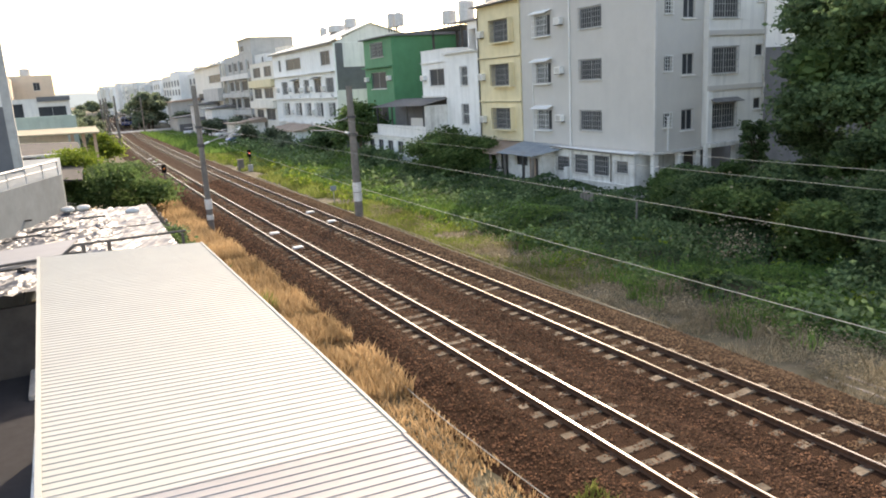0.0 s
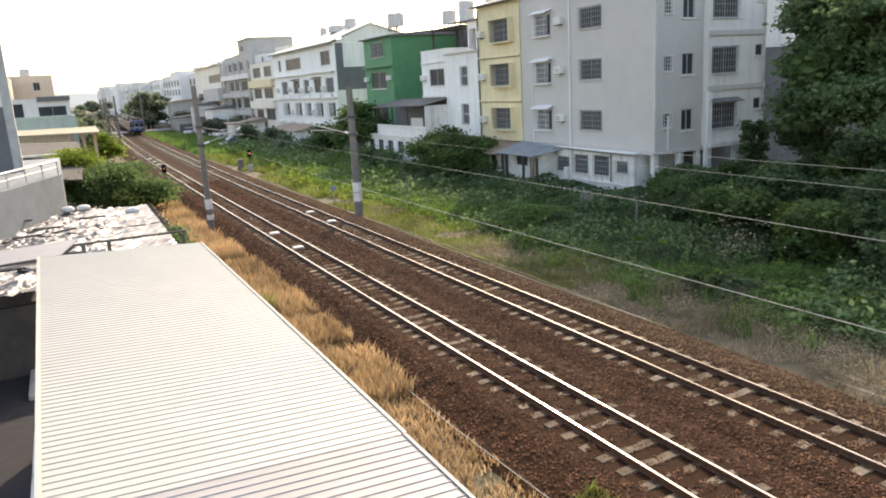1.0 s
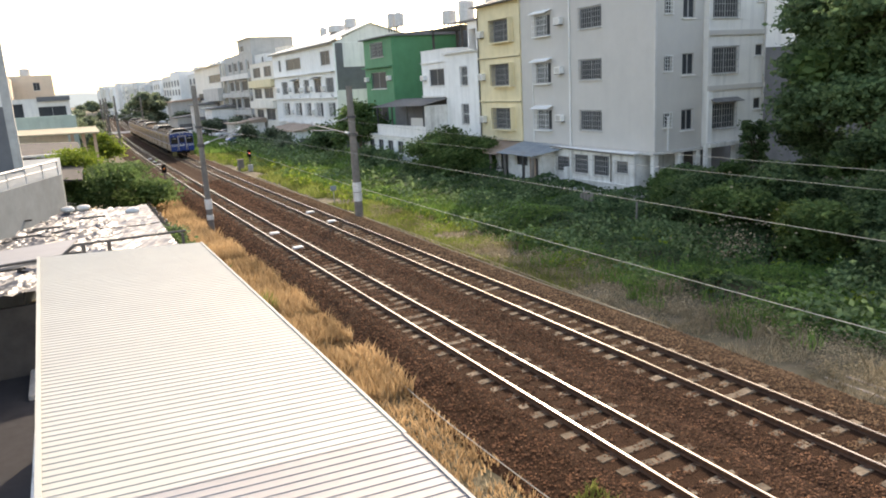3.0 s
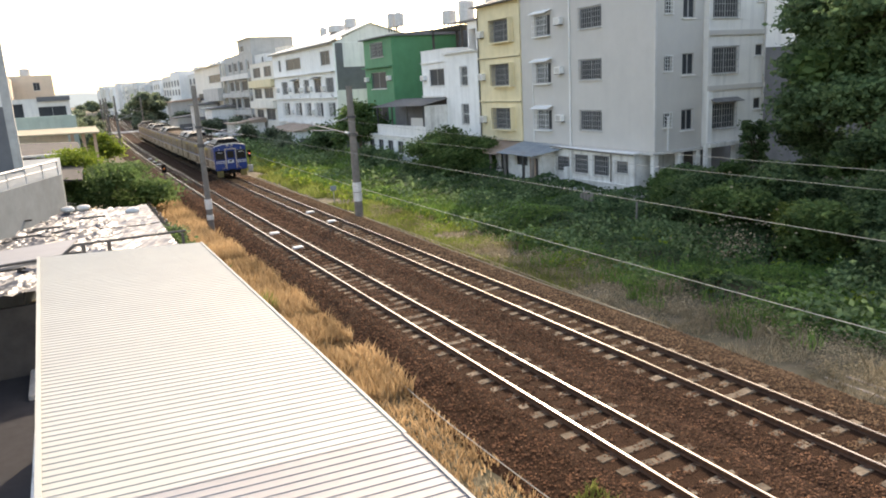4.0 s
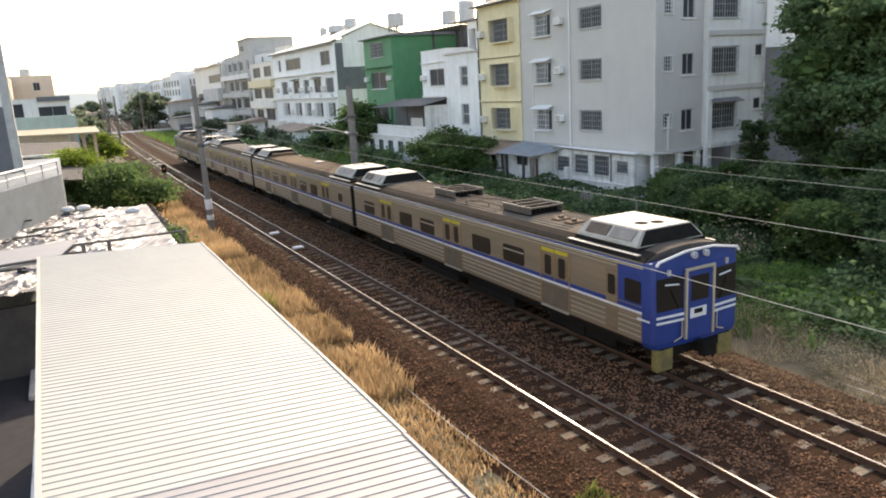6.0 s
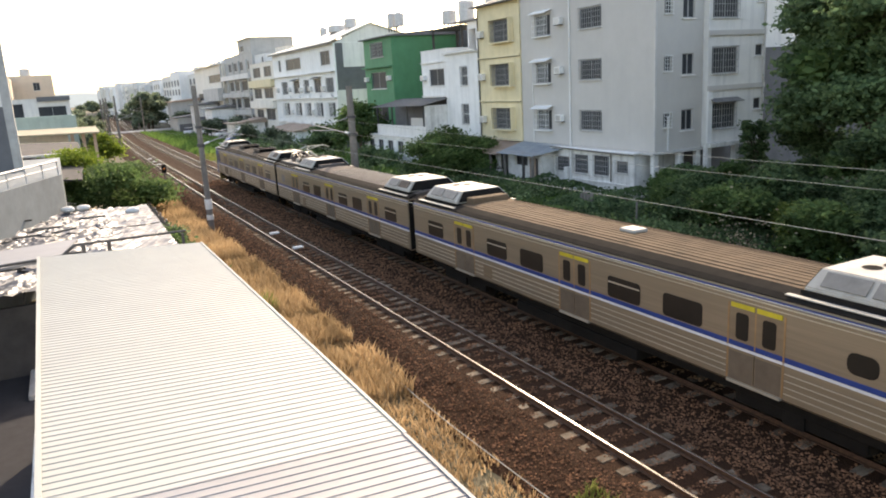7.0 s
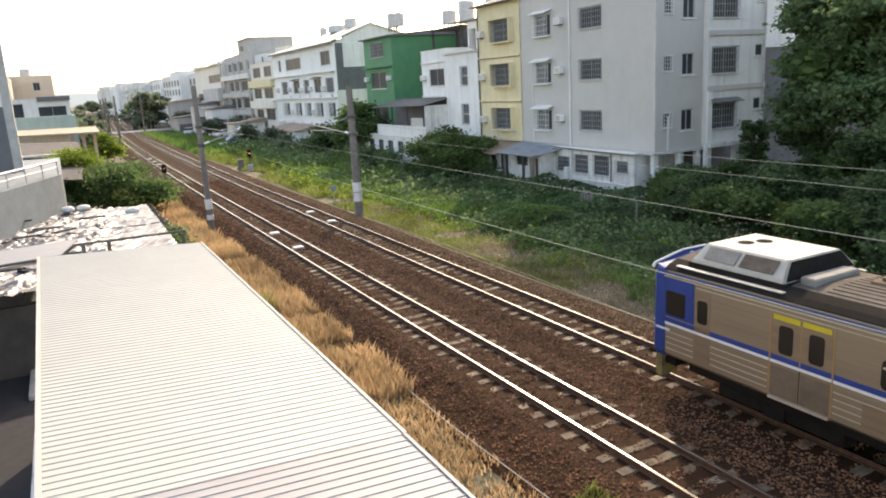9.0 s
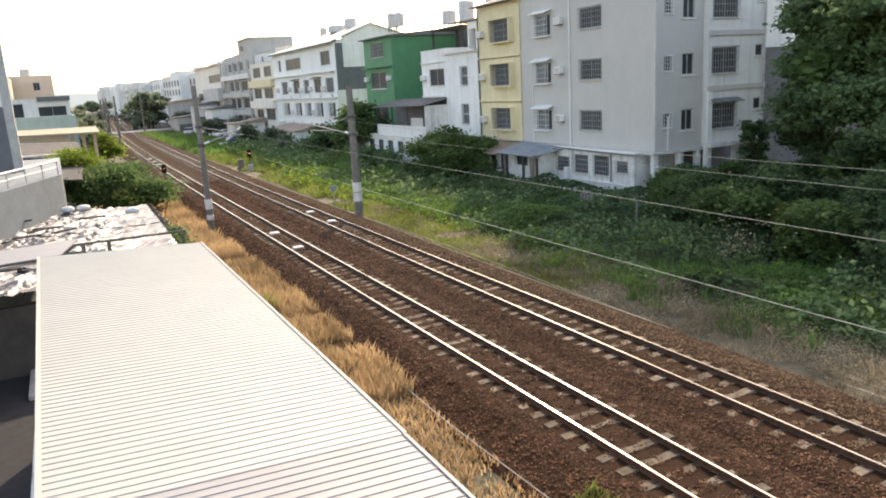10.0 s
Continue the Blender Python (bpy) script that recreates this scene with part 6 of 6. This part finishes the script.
def blob_set(rng, n, box_lo, box_hi, r_lo, r_hi):
    out = []
    for _ in range(n):
        c = rng.uniform(box_lo, box_hi)
        r = rng.uniform(r_lo, r_hi)
        out.append((tuple(c), (r, r, r * 0.75)))
    return out


def shrub(label, base, size, per, leaves, leaf, material, seed):
    rng = np.random.default_rng(seed)
    sx, sy, sz = size
    blobs = blob_set(rng, 6, (-sx * 0.6, -sy * 0.6, sz * 0.3), (sx * 0.6, sy * 0.6, sz * 0.8), min(sx, sz) * 0.3, min(sx, sz) * 0.5)
    return tree("shrub", label, base, sz * 0.8, blobs, per, leaves, leaf, material, seed, trunk=0.05, category="shrub", spread=0.22)


VR = np.random.default_rng(21)
# tall trees beside the grey block
tree("tree", "tall dark green broadleaf tree beside the apartment block", (31.6, 25.2, -0.8), 12,
     blob_set(VR, 24, (-3.4, -3.5, 3.0), (5.5, 3.0, 11.8), 1.6, 2.6)
     + [((0.3 * (k % 2), 3.9 - 0.5 * (k % 2) - 0.12 * k, 5.6 + 1.25 * k), (1.25, 1.25, 1.0)) for k in range(7)], 130, 44, 0.215, L_DARK, 31, 0.4, spread=0.46, flat=0.24)
tree("tree", "tall dark green broadleaf tree in the thicket", (26.5, 17.5, -0.8), 11,
     blob_set(VR, 22, (-3.0, -4.0, 2.0), (5, 4.0, 11.5), 1.6, 2.6), 120, 40, 0.20, L_DARK, 32, 0.35, spread=0.44, flat=0.24)
tree("tree", "tall broadleaf tree behind the thicket", (35, 22, -0.8), 14, blob_set(VR, 12, (-5, -5, 6), (5, 5, 13), 2.0, 3.0), 70, 30, 0.42, L_MID, 33, 0.4)
tree("tree", "dark tree by the open ground floor", (35.5, 31.0, -0.8), 5.5, blob_set(VR, 8, (-2.0, -1.5, 1.5), (2.0, 1.5, 4.6), 0.9, 1.4), 34, 22, 0.2, L_DARK, 34, 0.18)
cyp = [((0.7 * k - 1.4 + 0.2, 0.2 * (k % 2), z), (0.30 - 0.035 * j, 0.30 - 0.035 * j, 0.6)) for k in range(4) for j, z in enumerate((1.0, 1.9, 2.8, 3.6, 4.3 - 0.3 * (k % 2)))]
tree("tree", "narrow dark cypress clump by the wall", (32.6, 33.6, -0.8), 4.5, cyp, 16, 20, 0.12, L_DARK, 35, 0.1, spread=0.12)
# thicket in front of them
for k, (x, y, sx, sy, sz, m) in enumerate(((20.5, 27.5, 2.2, 2.4, 3.2, L_THICKET), (21.8, 29.6, 1.8, 1.6, 2.4, L_MID), (19.0, 23.0, 2.4, 2.2, 2.9, L_MID), (21.5, 22.0, 2.6, 2.4, 4.2, L_THICKET), (18.2, 18.6, 2.2, 2.0, 3.2, L_MID), (20.8, 17.2, 2.4, 2.2, 4.2, L_THICKET),
                                           (17.2, 14.6, 2.2, 2.0, 3.0, L_THICKET), (18.6, 19.9, 1.2, 1.1, 2.5, L_OLIVE), (24.5, 26.0, 2.5, 2.2, 3.0, L_THICKET), (19.0, 13.0, 2.2, 2.0, 4.0, L_THICKET), (23.8, 33.2, 1.4, 1.2, 2.2, L_MID), (25.4, 32.4, 1.6, 1.2, 2.4, L_THICKET),
                                           (26.0, 22.0, 2.4, 2.4, 5.0, L_MID), (25.5, 27.5, 1.8, 1.6, 2.8, L_THICKET), (29.5, 28.6, 2.0, 1.6, 2.6, L_THICKET), (27.8, 31.8, 1.4, 1.2, 2.6, L_MID), (17.0, 11.5, 2, 2, 3.2, L_MID), (23.5, 20.0, 2.4, 2.4, 5.4, L_THICKET), (22.5, 13.5, 2.4, 2.4, 5.6, L_THICKET))):
    shrub("dense green shrub in the thicket", (x, y, -0.85), (sx, sy, sz), 62, 30, 0.145, m, 50 + k)
tree("tree", "bright yellow-green young tree at the thicket's edge", (23.2, 16.4, -0.8), 5.2, blob_set(VR, 5, (-0.8, -1.0, 2.6), (0.9, 1.0, 4.6), 0.6, 1.0), 22, 18, 0.18, L_LIME, 36, 0.1)
# trees by the back yards
tree("tree", "round dark green tree in front of the cream house", (20.8, 55.6, -0.8), 4.2, blob_set(VR, 18, (-2.2, -2.6, 0.9), (2.0, 2.6, 3.7), 0.9, 1.3), 50, 34, 0.16, L_MID, 37, 0.2, flat=0.35)
tree("tree", "pale flowering shrub beside the white annex", (20.2, 60.5, -0.8), 3.2, blob_set(VR, 7, (-0.9, -1.4, 0.5), (0.9, 1.4, 2.8), 0.6, 0.9), 26, 18, 0.16, L_MID, 38, 0.12)
tree("tree", "green tree in front of the green house", (21.5, 79.0, -0.8), 6.5, blob_set(VR, 12, (-2.0, -3.6, 2.2), (2.0, 3.6, 5.8), 1.2, 1.8), 36, 20, 0.28, L_MID, 39, 0.22)
tree("tree", "dark tree beside the white annex", (19.5, 72.0, -0.8), 3.8, blob_set(VR, 9, (-1.4, -4.0, 0.2), (1.4, 3.6, 1.5), 0.7, 1.0), 34, 18, 0.22, L_DARK, 40, 0.16)
tree("tree", "leafy tree before the white terrace", (21.0, 90.0, -0.8), 4.5, blob_set(VR, 8, (-1.6, -3.0, 0.8), (1.6, 3.0, 3.8), 0.9, 1.4), 30, 18, 0.28, L_DARK, 41, 0.16)
for k, (x, y, h) in enumerate(((18, 100, 2.4), (20, 112, 2.8), (19, 124, 3.2), (22, 140, 4.0), (19, 158, 3.5), (12.5, 212, 10.5), (14.6, 222, 9.0), (21, 198, 5.5), (15, 240, 7), (14, 270, 8), (-6.0, 118, 4.6), (-8.5, 150, 7.0), (-4.5, 158, 5.5), (-14, 220, 9), (-8, 260, 8), (-18, 300, 11), (-4, 330, 9), (-26, 340, 12), (8, 360, 9))):
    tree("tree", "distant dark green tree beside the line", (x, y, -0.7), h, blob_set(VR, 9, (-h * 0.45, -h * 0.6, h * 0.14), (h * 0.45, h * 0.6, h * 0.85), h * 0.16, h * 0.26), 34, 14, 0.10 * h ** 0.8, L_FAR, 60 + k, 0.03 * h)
# near-side trees
tree("tree", "bushy sunlit green tree by the silver roof", (-6.4, 54.5, -0.5), 4.6, blob_set(VR, 14, (-2.2, -3.0, 0.9), (2.6, 3.6, 3.2), 0.8, 1.25), 60, 40, 0.15, L_MID, 42, 0.2, flat=0.3)
tree("tree", "light green sunlit tree by the low house", (-8.2, 60.0, -0.5), 4.8, blob_set(VR, 7, (-0.8, -2.0, 1.8), (1.2, 2.0, 4.0), 0.8, 1.2), 44, 34, 0.14, L_LIME, 43, 0.16, flat=0.3)
tree("tree", "small light green tree by the canopy", (-4.6, 95, -0.5), 5.0, blob_set(VR, 6, (-0.9, -1.2, 2.0), (0.9, 1.2, 4.4), 0.7, 1.0), 26, 18, 0.24, L_LIME, 44, 0.12)
for k, (x, y) in enumerate(((-5.2, 38.5), (-5.4, 34.5), (-5.3, 30.5), (-5.6, 27.0))):
    shrub("dusty hedge shrub by the silver roof", (x, y, -0.5), (0.7, 2.2, 2.0), 40, 16, 0.13, (L_DARK, L_MID)[k % 2], 90 + k)
fence = thing("wooden_fence", "grey weathered plank fence beside the dry grass", "fence", (-4.5, 26, -0.5))
for k in range(34):
    y = k * 0.9
    part("plank", boxes((-0.03, 0.03, y, y + 0.7, 0, 1.2 + 0.15 * math.sin(k * 2.1))), M_POLE, fence)


def blades(count, region, height, width, rng, lean=0.35, mask=None):
    """Grass: single bent blades as narrow triangles in pairs."""
    x0, x1, y0, y1 = region
    x, y = rng.uniform(x0, x1, count), rng.uniform(y0, y1, count)
    if mask is not None:
        k = mask(x, y)
        x, y = x[k], y[k]
    n = len(x)
    z = np.array([max(ground_z(a, b), bed_z(a)) for a, b in zip(x, y)]) - 0.03
    h = height * rng.uniform(0.45, 1.25, n)
    ang, la = rng.uniform(0, 6.28, n), rng.uniform(0, 6.28, n)
    dx, dy = np.cos(ang) * width / 2, np.sin(ang) * width / 2
    lx, ly = np.cos(la) * h * lean, np.sin(la) * h * lean
    r = rng.uniform(0.2, 1, n)
    zero = np.zeros(n)
    base = np.stack([x, y, z], -1)
    v = np.stack([base + np.stack([-dx, -dy, zero], -1), base + np.stack([dx, dy, zero], -1),
                  base + np.stack([dx * 0.7 + lx * r * 0.4, dy * 0.7 + ly * r * 0.4, h * 0.6], -1), base + np.stack([lx * r, ly * r, h], -1),
                  base + np.stack([-dx * 0.7 + lx * r * 0.4, -dy * 0.7 + ly * r * 0.4, h * 0.6], -1)], 1).reshape(-1, 3)
    f = np.arange(5 * n).reshape(-1, 5)
    return v, f


def patchy(freq, level, seed):
    off = Vector((seed * 7.3, seed * 3.1, 0))
    return lambda x, y: np.array([noise.noise(Vector((a * freq, b * freq, 0)) + off) > level for a, b in zip(x, y)])


def grass(name, label, pieces, material):
    vs, fs, k = [], [], 0
    for v, f in pieces:
        vs.append(v)
        fs.append(f + k)
        k += len(v)
    tagged(np_part(name, np.concatenate(vs), np.concatenate(fs), material), label, "grass", kind="stuff")


GR = np.random.default_rng(77)
grass("dry_grass", "orange-brown dry grass beside the shed", [
    blades(15000, (-3.9, -1.75, 16.5, 40), 0.55, 0.045, GR, 0.5, patchy(0.55, -0.25, 1)), blades(9000, (-4.2, -1.9, 38, 68), 0.6, 0.07, GR, 0.5),
    blades(3500, (-6, -3.5, 14, 30), 0.4, 0.04, GR, 0.5), blades(9000, (-4.6, -1.85, 12, 42), 0.26, 0.04, GR, 0.7), blades(9000, (-5.8, -1.9, 6.5, 18), 0.20, 0.028, GR, 0.8, patchy(0.8, -0.2, 9))], L_DRY)
grass("withered_grass", "pale withered weeds on the bank", [
    blades(16000, (7.2, 11.0, 7.5, 32), 0.24, 0.016, GR, 0.9, patchy(0.7, -0.12, 2)), blades(3500, (8.0, 11.2, 9, 30), 0.48, 0.016, GR, 0.7, patchy(0.45, 0.22, 22)), blades(2500, (-5.2, -2.0, 8, 18), 0.22, 0.03, GR, 0.7, patchy(0.7, 0.0, 3)),
    blades(3500, (6.9, 10.5, 24, 46), 0.26, 0.025, GR, 0.8, patchy(0.5, 0.05, 4))], L_PALE)
grass("sunny_grass", "yellow-green low grass along the line", [
    blades(19000, (7.3, 12.5, 22, 50), 0.26, 0.05, GR, 0.6, patchy(0.35, -0.25, 5)), blades(5000, (10.5, 15, 30, 52), 0.36, 0.045, GR, 0.6, patchy(0.3, 0.0, 27)), blades(16000, (7.6, 15, 46, 108), 0.42, 0.11, GR, 0.5, patchy(0.22, -0.2, 6)),
    blades(300, (-1.75, -1.1, 8.6, 9.9), 0.28, 0.035, GR, 0.6), blades(220, (-3.5, -2.9, 25.6, 27.5), 0.6, 0.06, GR, 0.5)], L_YELLOWGRASS)
grass("green_grass", "rank green grass and weeds on the waste ground", [
    blades(7000, (10.4, 20, 11, 40), 0.55, 0.035, GR, 0.6, patchy(0.3, 0.0, 18)), blades(16000, (10.5, 22, 38, 75), 0.6, 0.09, GR, 0.5), blades(12000, (13, 24.5, 70, 130), 0.7, 0.16, GR, 0.5),
    blades(2500, (8.5, 10.5, 11, 30), 0.5, 0.05, GR, 0.5, patchy(0.5, 0.1, 8)), blades(3500, (8, 18, 108, 196), 0.8, 0.3, GR, 0.5)], L_GRASS)


def mound(x, y):
    """Height of the creepers that smother the waste ground."""
    a = noise.noise(Vector((x * 0.30, y * 0.30, 11))) + 0.25
    b = noise.noise(Vector((x * 0.85, y * 0.85, 4)))
    return 0.12 + 0.75 * max(0.0, a) + 0.30 * max(0.0, b) + 0.05 * max(0.0, x - 12)


def creepers(count, region, size, rng, mask=None, lift=0.0):
    """Leaves lying over the mounds, thinning out towards the bank."""
    x0, x1, y0, y1 = region
    x, y = rng.uniform(x0, x1, count), rng.uniform(y0, y1, count)
    rim = np.array([10.7 + 1.3 * noise.noise(Vector((0, b * 0.33, 2))) + 0.5 * noise.noise(Vector((0, b * 1.3, 6))) for b in y])
    k = x > rim + rng.uniform(-0.3, 0.5, count)
    if mask is not None:
        k &= mask(x, y)
    x, y, rim = x[k], y[k], rim[k]
    top = np.array([ground_z(a, b) + mound(a, b) * min(1.0, 0.25 + (a - r) * 0.6) for a, b, r in zip(x, y, rim)])
    return cards(np.stack([x, y, top - rng.exponential(0.10, len(x)) + lift], -1), size, rng, up=1.5)


def weeds(count, region, size, leaves, rng, mask=None, tall=0.5):
    x0, x1, y0, y1 = region
    x, y = rng.uniform(x0, x1, count), rng.uniform(y0, y1, count)
    if mask is not None:
        k = mask(x, y)
        x, y = x[k], y[k]
    h = tall * rng.uniform(0.4, 1.6, len(x))
    c = np.stack([x, y, np.array([ground_z(a, b) for a, b in zip(x, y)]) + h * 0.6], -1)
    sp = np.stack([h * 0.45, h * 0.45, h * 0.35], -1)[:, None]
    return cards((c[:, None] + rng.normal(size=(len(x), leaves, 3)) * sp).reshape(-1, 3), size, rng)


def front_patches(x, y):
    """The brighter creepers: most of the strip next to the bank, fewer further in."""
    return np.array([noise.noise(Vector((p * 0.25, q * 0.25, 23))) + 0.35 * noise.noise(Vector((p * 0.8, q * 0.8, 2))) > 0.10 * (p - 13.2) for p, q in zip(x, y)])


grass("creepers", "dark green creepers smothering the waste ground", [creepers(42000, (9.8, 23, 10.5, 36), 0.115, GR), creepers(16000, (14.0, 23.5, 34, 60), 0.16, GR)], L_THICKET)
grass("fresh_creepers", "fresher green creepers in patches on the waste ground", [creepers(60000, (9.8, 20, 10.5, 40), 0.10, GR, front_patches, 0.05), creepers(22000, (10.5, 20, 38, 62), 0.15, GR, front_patches, 0.05)], L_GRASS)
grass("withered_weeds", "tangled pale withered weeds at the bank's foot", [weeds(900, (7.6, 11.3, 8, 27), 0.042, 24, GR, patchy(0.5, -0.12, 25), 0.34), weeds(240, (7.6, 10.8, 26, 46), 0.06, 20, GR, patchy(0.4, -0.05, 26), 0.28), weeds(10, (15.6, 17.0, 20.5, 22.2), 0.075, 60, GR, None, 1.5)], L_PALE)
for nm, lb, ps, mt in (("weeds", "dark broad-leaved weeds on the waste ground", [weeds(420, (10.5, 21, 11, 44), 0.15, 34, GR, patchy(0.25, 0.0, 11), 0.75), weeds(260, (12, 22, 44, 80), 0.22, 26, GR, patchy(0.2, 0.0, 12), 0.9), weeds(160, (14, 24, 80, 125), 0.34, 20, GR, None, 1.0)], L_DARK),
                       ("bright_weeds", "bright green weeds on the waste ground", [weeds(460, (9.5, 19, 11, 46), 0.12, 30, GR, patchy(0.3, 0.08, 13), 0.5), weeds(260, (9, 20, 44, 90), 0.2, 24, GR, patchy(0.2, 0.05, 14), 0.6)], L_MID),
                       ("sunlit_weeds", "yellow-green weeds along the line", [weeds(170, (8.6, 13.5, 24, 50), 0.11, 26, GR, patchy(0.3, 0.0, 15), 0.35), weeds(200, (8.5, 14, 50, 105), 0.2, 20, GR, patchy(0.2, 0.0, 16), 0.5), weeds(60, (11, 18, 13, 30), 0.12, 26, GR, patchy(0.3, 0.15, 17), 0.5)], L_LIME)):
    grass(nm, lb, ps, mt)
posts = thing("board_fence", "leaning weathered boards in the weeds", "fence", (18.9, 34.2, -0.85))
for k in range(4):
    part("board", boxes((-0.05, 0.05, 0.32 * k, 0.32 * k + 0.22, 0, 1.35 - 0.1 * (k % 2))), M_POLE, posts)
stake = thing("stake", "weathered stake in the weeds", "stake", (18.4, 29.9, -0.85))
part("stake", tubes(((0, 0, 0), (0.05, 0, 1.4), 0.06)), M_POLE, stake)

# backdrop ring: distant haze put into its pale colour and a faint glow
M_HAZE = mat("painted_haze", (0.52, 0.56, 0.56), (0.42, 0.47, 0.47), 0.01, 1.0, glow=((0.80, 0.84, 0.84), 0.16))
verts, faces = [], []
HN = 240
for k in range(HN + 1):
    a = 2 * math.pi * k / HN
    h = 34 + 16 * noise.noise(Vector((math.cos(a) * 9, math.sin(a) * 9, 0))) + 12 * noise.noise(Vector((math.cos(a) * 40, math.sin(a) * 40, 4)))
    verts += [(2100 * math.cos(a), 2100 * math.sin(a), -3), (2100 * math.cos(a), 2100 * math.sin(a), h)]
faces = [(2 * k, 2 * k + 2, 2 * k + 3, 2 * k + 1) for k in range(HN)]
tagged(np_part("backdrop", verts, faces, M_HAZE), "pale backdrop ring with distant haze painted in", "backdrop", kind="structure")


def motions():
    for car, offset, turned in TRAIN:
        walk(car, car_rows(offset, turned))


motions()
